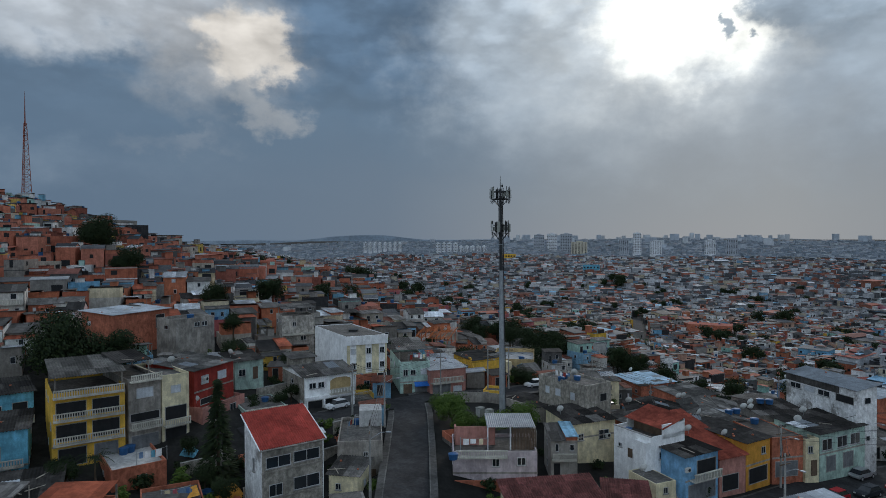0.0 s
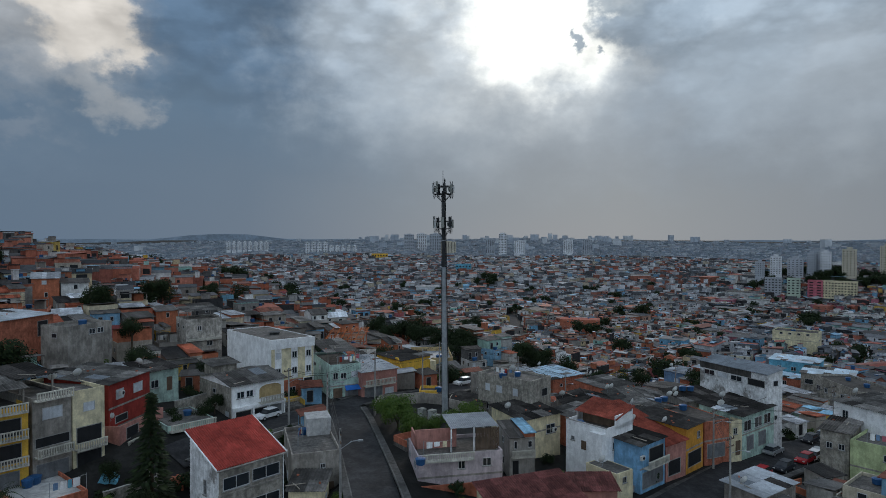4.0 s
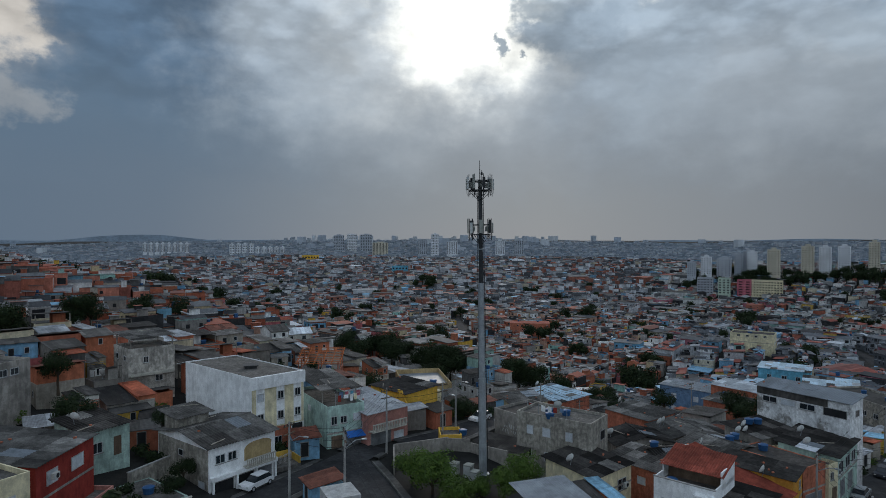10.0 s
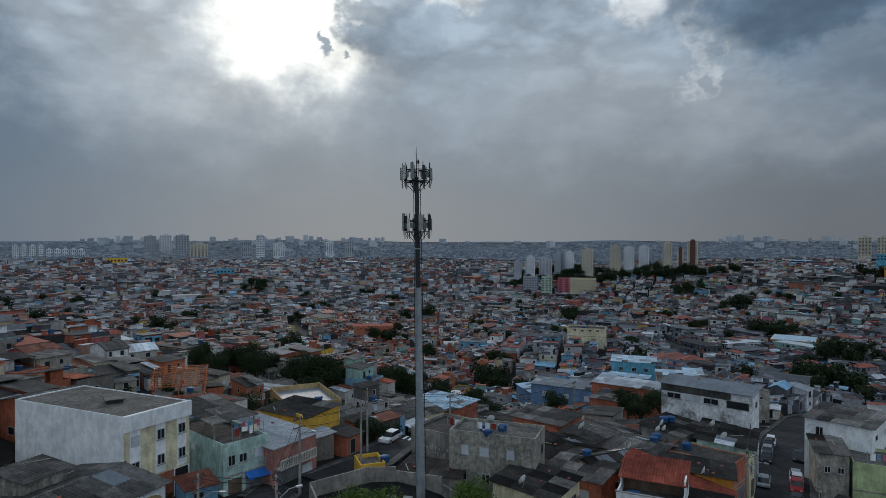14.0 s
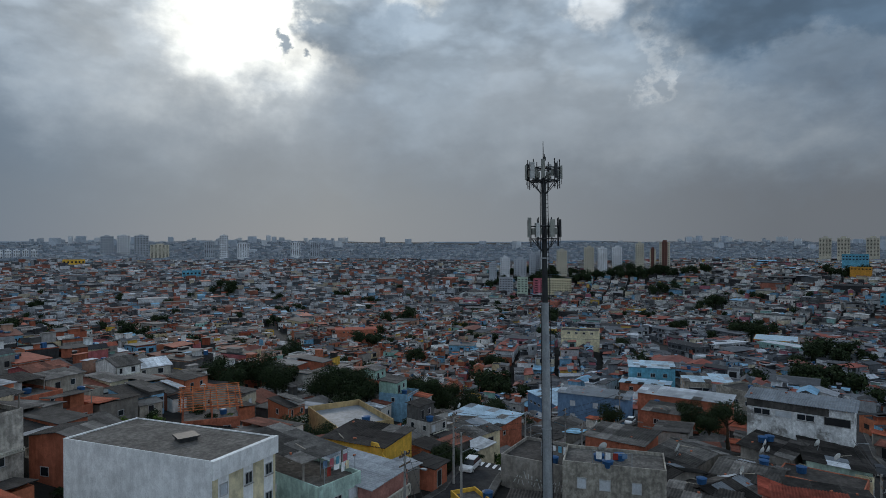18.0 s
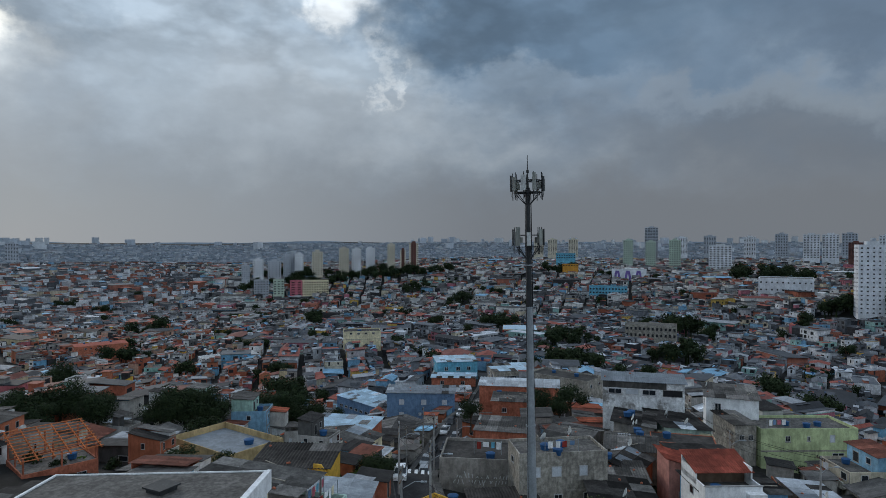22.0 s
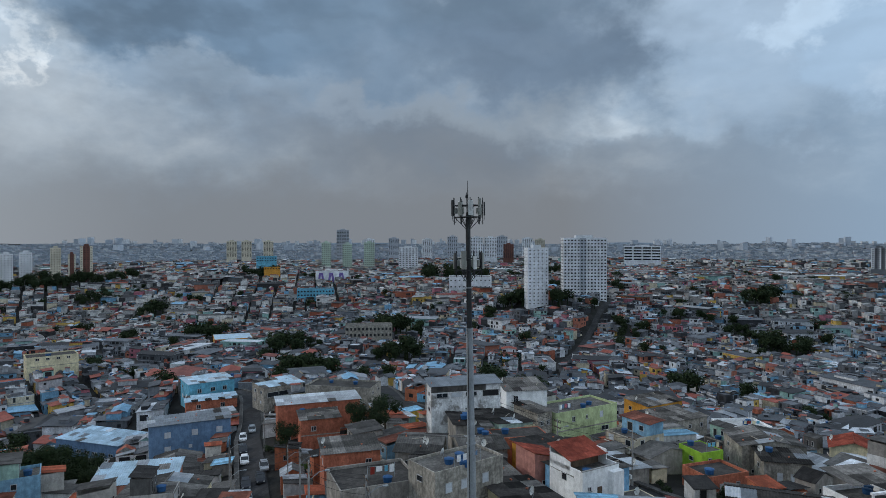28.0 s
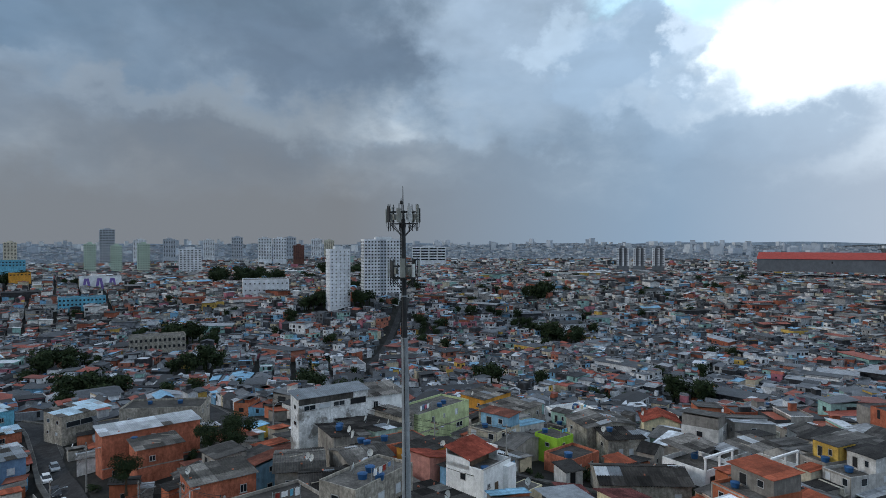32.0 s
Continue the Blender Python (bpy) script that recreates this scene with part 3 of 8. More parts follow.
def ground(x, y):
    x, y = np.asarray(x, float), np.asarray(y, float)
    r = np.hypot(x, y)
    az = np.degrees(np.arctan2(x, y))
    w = np.interp(az, [a for a, _ in AZ_W], [b for _, b in AZ_W])
    z = -40 * smooth(20, 218, r * w) - 4 * smooth(-3, 20, x - 0.5 * y) * (1 - smooth(60, 200, r)) * smooth(-40, -12, x)
    r0 = np.interp(az, (40, 60, 80, 100, 150), (520, 470, 370, 335, 420))
    z = z + 30 * smooth(0, 1, (r - r0) / np.interp(az, (40, 80, 100, 150), (340, 300, 240, 350))) * smooth(-30, 10, az) + 25 * smooth(1000, 3000, r)
    z = z - 5 * smooth(18, 50, r) * (1 - smooth(60, 200, r)) * smooth(-15, 8, az) * (1 - smooth(60, 100, az))
    wide = np.where(x > -228, 92 - 20 * smooth(60, 130, y), 92)
    z = z + 43 * np.exp(-((x + 228) ** 2) / (2 * wide**2) - (y - 140) ** 2 / (2 * 92**2))
    z = z + 0.12 * np.clip(-x - 28, 0, 60)
    z = z - 4.6 * smooth(-5, -24, y) * smooth(-17, -23, x)
    for bx, by, up, sig in KNOLLS:
        z = z + up * np.exp(-((x - bx) ** 2 + (y - by) ** 2) / (2 * sig**2))
    z = z + 5 * np.sin(x / 130 + 1) * np.sin(y / 170) * smooth(250, 600, r) + 9 * np.sin(x / 420) * np.sin(y / 380 + 2) * smooth(600, 1500, r)
    return z


def gz(x, y):
    return float(ground(x, y))


def build_ground():
    rs = np.concatenate([np.arange(0, 120, 6), np.arange(120, 500, 16), np.geomspace(500, 4700, 34)])
    n = 180
    v, f = [(0, 0, gz(0, 0) - 0.3)], []
    for r in rs[1:]:
        a = np.arange(n) * 2 * np.pi / n
        x, y = r * np.sin(a), r * np.cos(a)
        v += list(zip(x, y, ground(x, y) - 0.3))
    f += [(0, 1 + (k + 1) % n, 1 + k) for k in range(n)]
    for q in range(len(rs) - 2):
        b = 1 + q * n
        f += [(b + k, b + (k + 1) % n, b + n + (k + 1) % n, b + n + k) for k in range(n)]
    me = Mesh()
    me.v, me.f, me.i = v, f, [0] * len(f)
    ob = new("ground", me.data("ground", M["soil"]))
    tagged(ob, "dark earth and rubble ground between the houses", "ground", kind="structure")


build_ground()


# ---- streets ----
STREETS = {
    "road_main": ([(-14.0, -80), (-13.8, -40), (-14.4, -15), (-14.9, 0), (-15.6, 8)], 5.3),
    "road_branch": ([(-11, 12.5), (-17, 7.0), (-25, 0.5), (-33, -7), (-38, -12)], 4.8),
    "road_east": ([(14, -34), (30, -24.5), (42, -17.5), (66, -7.0), (84, 1.5), (120, 14), (180, 22)], 7.5),
    "road_valley": ([(-7, 11.5), (2, 14.5), (9, 19.3), (16, 22.6), (33, 31), (80, 45), (105, 51), (127, 57), (136, 60), (141, 66)], 4.8),
    "road_north": ([(60, 150), (100, 225), (130, 330), (160, 430)], 6.0),
    "road_middle": ([(190, 60), (250, 110), (330, 190), (420, 300)], 6.0),
    "road_towers": ([(500, -172), (460, -158), (389, -122), (329, -91), (270, -62)], 4.0),
}


def dense(pts, step):
    out = []
    for (x0, y0), (x1, y1) in zip(pts, pts[1:]):
        n = max(1, int(math.hypot(x1 - x0, y1 - y0) / step))
        out += [(x0 + (x1 - x0) * k / n, y0 + (y1 - y0) * k / n) for k in range(n)]
    return out + [pts[-1]]


def on_road(x, y, skip):
    """Whether a place lies on the carriageway of another street."""
    for nm, (pts, wd) in STREETS.items():
        if nm != skip and any((x - a) ** 2 + (y - b) ** 2 < (wd / 2 + 0.7) ** 2 for a, b in dense(pts, 1.5)):
            return True
    return False


def strip(name, pts, width, lift, mat, label, category, offset=0.0, thick=0.0, of=None):
    p = dense(pts, 2)
    clear = []
    mb = Mesh()
    for k, (x, y) in enumerate(p):
        a, b = p[max(k - 1, 0)], p[min(k + 1, len(p) - 1)]
        d = math.hypot(b[0] - a[0], b[1] - a[1]) or 1
        nx, ny = -(b[1] - a[1]) / d, (b[0] - a[0]) / d
        z = gz(x, y) + lift
        clear.append(not (of and on_road(x + nx * offset, y + ny * offset, of)))
        for s in (offset - width / 2, offset + width / 2):
            mb.v.append((x + nx * s, y + ny * s, z if thick else gz(x + nx * s, y + ny * s) + lift))
        if thick:
            for s in (offset + width / 2, offset - width / 2):
                mb.v.append((x + nx * s, y + ny * s, z - thick))
    q = 4 if thick else 2
    for k in range(len(p) - 1):
        b = q * k
        if not (clear[k] and clear[k + 1]):
            continue
        if thick:
            mb.f += [(b, b + 4, b + 5, b + 1), (b + 1, b + 5, b + 6, b + 2), (b + 3, b + 7, b + 4, b)]
        else:
            mb.f.append((b, b + 2, b + 3, b + 1))
    mb.i = [0] * len(mb.f)
    # faces look up
    return tagged(new(name, mb.data(name, mat)), label, category, kind="structure")


for rank, (nm, (pts, wd)) in enumerate(STREETS.items()):
    strip(nm, pts, wd, -0.12 + 0.025 * (rank % 4), M["asphalt"], "worn dark asphalt street with patched surface", "road")
    for side in (-1, 1) if nm in ("road_main", "road_branch", "road_east", "road_valley") else ():
        strip("pavement", pts, 0.8, 0.04, M["pave"], "narrow stained concrete pavement beside the street", "pavement", side * (wd / 2 + 0.55), 0.3, nm)
        strip("kerb", pts, 0.15, 0.06, M["kerb_dull"], "worn concrete kerb along the street", "kerb", side * (wd / 2 + 0.075), 0.3, nm)

OCC = []  # taken discs: x, y, r
for pts, wd in STREETS.values():
    OCC += [(x, y, wd / 2 + 0.6) for x, y in dense(pts, 3)]


# ---- windows, doors, tanks ----
def framed(w, h, t=0.08, proud=0.06, back=0.02, split=True):
    """A frame with its pane or leaf set back, as one connected mesh; slot 0 frame, slot 1 pane."""
    mb = Mesh()
    xs = (-w / 2, w / 2)
    o = [(-w / 2, -h / 2), (w / 2, -h / 2), (w / 2, h / 2), (-w / 2, h / 2)]
    i = [(-w / 2 + t, -h / 2 + t), (w / 2 - t, -h / 2 + t), (w / 2 - t, h / 2 - t), (-w / 2 + t, h / 2 - t)]
    pts = [(x, 0.03, z) for x, z in o] + [(x, -proud, z) for x, z in o] + [(x, -proud, z) for x, z in i] + [(x, back - 0.03, z) for x, z in i]
    fs = []
    for k in range(4):
        q = (k + 1) % 4
        fs += [(k, q, 4 + q, 4 + k), (4 + k, 4 + q, 8 + q, 8 + k), (8 + k, 8 + q, 12 + q, 12 + k)]
    mb.poly(pts, fs)
    mb.f.append((12, 13, 14, 15))
    mb.i.append(1)
    return mb


_cache = {}


def shared(key, make):
    if key not in _cache:
        _cache[key] = make()
    return _cache[key]


def opening(parent, kind, m, w, h, fine=False):
    """A window, door, shutter or shade-painted opening set into a wall of its house."""
    w, h = round(w, 1), round(h, 1)
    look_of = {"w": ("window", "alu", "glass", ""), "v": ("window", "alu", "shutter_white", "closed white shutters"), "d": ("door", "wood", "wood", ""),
               # "o" is a flat pane coloured near black for the shade inside
               "s": ("shutter", "kerb", "shutter", "grey steel roller shutter"), "o": ("opening", "kerb", "dark", "flat dark panel painted as a shaded veranda")}
    if kind == "w" and fine:
        def frame_mesh():
            mb = Mesh()
            for x0, z0, x1, z1 in ((-w / 2, -h / 2, -w / 2 + 0.07, h / 2), (w / 2 - 0.07, -h / 2, w / 2, h / 2), (-w / 2 + 0.07, h / 2 - 0.07, w / 2 - 0.07, h / 2), (-w / 2 + 0.07, -h / 2, w / 2 - 0.07, -h / 2 + 0.07), (-0.03, -h / 2 + 0.07, 0.03, h / 2 - 0.07)):
                mb.box(x0, -0.06, z0, x1, 0.03, z1)
            return mb.data("window", M["alu"])
        o = part("window", shared(("wf", w, h), frame_mesh), None, parent, at=m)
        for sx in (-1, 1):
            part("pane", shared(("wp", w, h), lambda: Mesh().box(-w / 4 + 0.05, -0.012, -h / 2 + 0.07, w / 4 - 0.05, 0.0, h / 2 - 0.07).data("pane", M["glass"])), None, o, at=pose(sx * w / 4, 0, 0))
        part("sill", shared(("ws", w), lambda: Mesh().box(-w / 2 - 0.1, -0.14, -0.08, w / 2 + 0.1, 0.02, 0.0).data("sill", M["kerb"])), None, o, at=pose(0, 0, -h / 2))
    elif kind in look_of:
        name, fm, pm, label = look_of[kind]
        back = 0.025 if kind == "o" else 0.01
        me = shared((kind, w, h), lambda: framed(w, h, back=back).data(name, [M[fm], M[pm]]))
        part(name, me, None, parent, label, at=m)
    elif kind == "b":
        def make():
            mb = Mesh().box(-w / 2, -0.9, -h / 2 - 0.15, w / 2, 0.02, -h / 2).box(-w / 2, -0.95, h / 2 - 0.12, w / 2, -0.75, h / 2)
            n = max(2, int(w / 0.28))
            for k in range(n + 1):
                x = -w / 2 + 0.08 + (w - 0.16) * k / n
                mb.box(x - 0.06, -0.91, -h / 2, x + 0.06, -0.79, h / 2 - 0.12)
            return mb.data("balcony", M["balustrade"])
        part("balcony", shared(("b", w, h), make), None, parent, "balcony with turned concrete balusters", at=m)


FACE_TURN = {"f": 0, "r": 90, "b": 180, "l": -90}


def face_pose(face, w, d, u, z):
    """A pose on a face of a box w x d whose front lies on y = 0: u metres along it from its left end, z up."""
    if face == "f":
        return pose(u, 0, z)
    if face == "r":
        return pose(w, u, z, 0, 0, 90)
    if face == "b":
        return pose(w - u, d, z, 0, 0, 180)
    return pose(0, d - u, z, 0, 0, -90)


def walls(mb, w, d, z0, z1, parapet, skew=0.0, mi=0):
    """Hollow-topped walls: four sides and a parapet rim."""
    t = 0.15
    o = [(0, 0), (w, 0), (w + skew, d), (skew, d)]
    i = [(t, t), (w - t, t), (w + skew - t, d - t), (skew + t, d - t)]
    zt = z1 + parapet
    pts = [(x, y, z0) for x, y in o] + [(x, y, zt) for x, y in o] + [(x, y, zt) for x, y in i] + [(x, y, z1 - 0.05) for x, y in i]
    faces = []
    for k in range(4):
        q = (k + 1) % 4
        faces += [(k, q, 4 + q, 4 + k), (4 + k, 4 + q, 8 + q, 8 + k), (8 + k, 8 + q, 12 + q, 12 + k)]
    faces.append((12, 13, 14, 15))
    return mb.poly(pts, faces, mi)


def sheet(mb, x0, y0, x1, y1, za, zb, thick=0.12, axis="y", over=0.35, mi=0):
    """A single-pitch roof sheet, za at the low index end and zb at the other."""
    x0, y0, x1, y1 = x0 - over, y0 - over, x1 + over, y1 + over
    z = [za, za, zb, zb] if axis == "y" else [za, zb, zb, za]
    pts = [(x0, y0, z[0]), (x1, y0, z[1]), (x1, y1, z[2]), (x0, y1, z[3])]
    return mb.poly([(x, y, q - thick) for x, y, q in pts] + pts, [(0, 3, 2, 1), (4, 5, 6, 7), (0, 1, 5, 4), (1, 2, 6, 5), (2, 3, 7, 6), (3, 0, 4, 7)], mi)


def gable(mb, x0, y0, x1, y1, z, rise, axis="y", thick=0.12, over=0.4):
    """Two sheets that meet on a ridge along the given axis."""
    if axis == "y":
        xm = (x0 + x1) / 2
        a = [(x0 - over, z - over * rise / (xm - x0)), (xm, z + rise), (x1 + over, z - over * rise / (xm - x0))]
        for (xa, za), (xb, zb) in zip(a, a[1:]):
            p = [(xa, y0 - over, za), (xb, y0 - over, zb), (xb, y1 + over, zb), (xa, y1 + over, za)]
            mb.poly([(x, y, q - thick) for x, y, q in p] + p, [(0, 3, 2, 1), (4, 5, 6, 7), (0, 1, 5, 4), (1, 2, 6, 5), (2, 3, 7, 6), (3, 0, 4, 7)])
    else:
        ym = (y0 + y1) / 2
        a = [(y0 - over, z - over * rise / (ym - y0)), (ym, z + rise), (y1 + over, z - over * rise / (ym - y0))]
        for (ya, za), (yb, zb) in zip(a, a[1:]):
            p = [(x0 - over, ya, za), (x1 + over, ya, za), (x1 + over, yb, zb), (x0 - over, yb, zb)]
            mb.poly([(x, y, q - thick) for x, y, q in p] + p, [(0, 3, 2, 1), (4, 5, 6, 7), (0, 1, 5, 4), (1, 2, 6, 5), (2, 3, 7, 6), (3, 0, 4, 7)])
    return mb


def gable_ends(mb, w, d, z, rise, axis="y"):
    if axis == "y":
        for y in (0.0, d):
            mb.poly([(0, y, z), (w, y, z), (w / 2, y, z + rise)], [(0, 1, 2), (2, 1, 0)][: 1])
    else:
        for x in (0.0, w):
            mb.poly([(x, 0, z), (x, d, z), (x, d / 2, z + rise)], [(0, 1, 2)])
    return mb


def corrugated(cw, run, dz, thick=0.05, rib=0.3, amp=0.06):
    """One roof sheet, ribbed along its fall, low edge on y = 0."""
    n = max(2, round(cw / rib))
    xs = [cw * k / (2 * n) for k in range(2 * n + 1)]
    zs = [amp if k % 2 else 0.0 for k in range(2 * n + 1)]
    m = len(xs)
    v = [(x, 0, z) for x, z in zip(xs, zs)] + [(x, run, z + dz) for x, z in zip(xs, zs)]
    v += [(x, y, z - thick) for x, y, z in v]
    mb = Mesh()
    f = []
    for k in range(m - 1):
        f += [(k, k + 1, m + k + 1, m + k), (2 * m + k + 1, 2 * m + k, 3 * m + k, 3 * m + k + 1), (k + 1, k, 2 * m + k, 2 * m + k + 1), (m + k, m + k + 1, 3 * m + k + 1, 3 * m + k)]
    f += [(0, m, 3 * m, 2 * m), (2 * m - 1, m - 1, 3 * m - 1, 4 * m - 1)]
    return mb.poly(v, f)


ROOF_RNG = random.Random(41)


def slope(e, P, width, run, za, rise, mat, over=0.4, high=0.0):
    """A pitched roof laid with separate sheets, on the local frame P: low edge on y = 0, width along x."""
    tiles = mat.startswith("tile")
    g = rise / run
    full = run + over + high
    cols = max(1, round((width + 2 * over) / (1.15 if tiles else 1.9)))
    rows = max(1, round(full / (1.2 if tiles else 2.6)))
    cw, rl = (width + 2 * over) / cols, full / rows
    key = ("sheet", mat, round(cw, 3), round(rl, 3), round(g, 4))
    me = shared(key, lambda: corrugated(cw, rl + 0.12, (rl + 0.12) * g, 0.05, 0.26 if tiles else 0.36, 0.10 if tiles else 0.085).data("roof_sheet", M[mat]))
    for r in range(rows):
        for c in range(cols):
            y = -over + r * rl
            lift = 0.012 * r + ROOF_RNG.uniform(0, 0.03)
            if r == 0 and c == 0 and not tiles:
                litter(e, P, width, run, za, g)
            odd = ROOF_RNG.random() < 0.14 and not tiles and rows * cols > 4
            alt = ("fibre", "zinc", "fibre_dark", "zinc_dark")[(r + 2 * c) % 4]
            sheet_mesh = shared(("sheet", alt, *key[2:]), lambda: corrugated(cw, rl + 0.12, (rl + 0.12) * g, 0.05, 0.36, 0.085).data("roof_sheet", M[alt])) if odd else me
            part("roof_tiles" if tiles else "roof_sheet", sheet_mesh, None, e, at=P @ pose(-over + c * cw, y, za + y * g + lift + 0.1))


def litter(e, P, width, run, za, g):
    """Bricks and battens laid on a sheet roof to hold it down."""
    for _ in range(ROOF_RNG.choice((1, 2, 3, 4))):
        u, v = ROOF_RNG.uniform(0.3, width - 0.3), ROOF_RNG.uniform(0.3, run - 0.3)
        m = e.matrix_world @ P @ pose(u, v, za + v * g + 0.2, math.degrees(math.atan(g)), 0, ROOF_RNG.uniform(0, 180))
        if ROOF_RNG.random() < 0.7:
            ob = new("brick", shared("loose_brick", lambda: Mesh().box(-0.14, -0.1, -0.02, 0.14, 0.1, 0.14).data("brick", M["brick"])))
            tagged(ob, "loose hollow brick holding down roof sheets", "brick", "loose bricks on the roofs")
        else:
            ob = new("batten", shared("batten", lambda: Mesh().box(-1.1, -0.05, -0.02, 1.1, 0.05, 0.06).data("batten", M["pale_wood"])))
            tagged(ob, "weathered timber batten lying on roof sheets", "batten", "battens on the roofs")
        ob.matrix_world = m


def roof_over(e, w, d, z1, rise, kind, axis, mat, over):
    if kind == "mono":
        if axis == "y":
            slope(e, pose(0, 0, 0), w, d, z1, rise, mat, over, over)
        else:
            slope(e, pose(0, d, 0, 0, 0, -90), d, w, z1, rise, mat, over, over)
    elif axis == "y":
        slope(e, pose(0, d, 0, 0, 0, -90), d, w / 2, z1, rise, mat, over)
        slope(e, pose(w, 0, 0, 0, 0, 90), d, w / 2, z1, rise, mat, over)
        part("ridge_cap", Mesh().tube([(w / 2, -over, z1 + rise + 0.14), (w / 2, d + over, z1 + rise + 0.14)], 0.13, 6), M[mat], e)
    else:
        slope(e, pose(0, 0, 0), w, d / 2, z1, rise, mat, over)
        slope(e, pose(w, d, 0, 0, 0, 180), w, d / 2, z1, rise, mat, over)
        part("ridge_cap", Mesh().tube([(-over, d / 2, z1 + rise + 0.14), (w + over, d / 2, z1 + rise + 0.14)], 0.13, 6), M[mat], e)


def tank(x, y, z, r=0.55, h=0.78):
    def make():
        mb = Mesh()
        mb.tube([(0, 0, 0), (0, 0, 0.08), (0, 0, 0.8), (0, 0, 0.86)], [0.92, 0.95, 1.08, 1.1], 14)
        lid = Mesh().tube([(0, 0, 0.86), (0, 0, 0.9), (0, 0, 1.02), (0, 0, 1.05)], [1.14, 1.14, 0.7, 0.2], 14)
        return mb.data("tank_body", M["tank"]), lid.data("lid", M["tank"])
    a, b = shared("tank", make)
    e = thing("water_tank", Matrix.Translation((x, y, z)) @ Matrix.Diagonal((r, r, h, 1)), "blue plastic water tank with a lid on a roof", "water tank", "water tanks on the roofs")
    part("tank_body", a, None, e)
    part("lid", b, None, e)


def dish(x, y, z, turn):
    def make():
        mb = Mesh()
        n, rings = 14, 4
        for k in range(rings + 1):
            rr = 0.55 * k / rings
            for s in range(n):
                a = 2 * math.pi * s / n
                mb.v.append((rr * math.cos(a), 0.25 * (rr / 0.55) ** 2 * -1, rr * math.sin(a)))
        for k in range(rings):
            for s in range(n):
                mb.f.append((k * n + s, k * n + (s + 1) % n, (k + 1) * n + (s + 1) % n, (k + 1) * n + s))
        mb.i = [0] * len(mb.f)
        arm = Mesh().tube([(0, 0, -0.3), (0, -0.55, 0)], 0.015, 5).box(-0.05, -0.62, -0.05, 0.05, -0.5, 0.05)
        mast = Mesh().tube([(0, 0.03, 0), (0, 0.12, -0.3), (0, 0.12, -0.9)], 0.03, 6)
        return mb.data("reflector", M["radome"]), arm.data("feed_arm", M["dark_steel"]), mast.data("mast", M["steel"])
    a, b, c = shared("dish", make)
    e = thing("satellite_dish", Matrix.Translation((x, y, z + 0.9)) @ pose(0, 0, 0, -20, 0, turn), "grey satellite dish on a short roof mast", "satellite dish", "satellite dishes on the roofs")
    part("reflector", a, None, e)
    part("feed_arm", b, None, e)
    part("mast", c, None, e)


def cover(e, w, d, z, mat, x0=0.0, y0=0.0, height=2.3, fall=0.5, axis="y"):
    """A sheet roof on posts over a roof terrace."""
    if axis == "y":
        slope(e, pose(x0, y0, 0), w - x0, d - y0, z + height, fall, mat, 0.35, 0.35)
    else:
        slope(e, pose(x0, d, 0, 0, 0, -90), d - y0, w - x0, z + height, fall, mat, 0.35, 0.35)
    for x in (x0 + 0.15, w - 0.15):
        for y in (y0 + 0.15, d - 0.15):
            top = z + height - 0.1 + (fall * (y - y0) / (d - y0) if axis == "y" else fall * (x - x0) / (w - x0))
            part("post", shared(("post", round(top - z, 1)), lambda: Mesh().box(-0.08, -0.08, 0, 0.08, 0.08, round(top - z, 1)).data("post", M["grey"])), None, e, at=pose(x, y, z))


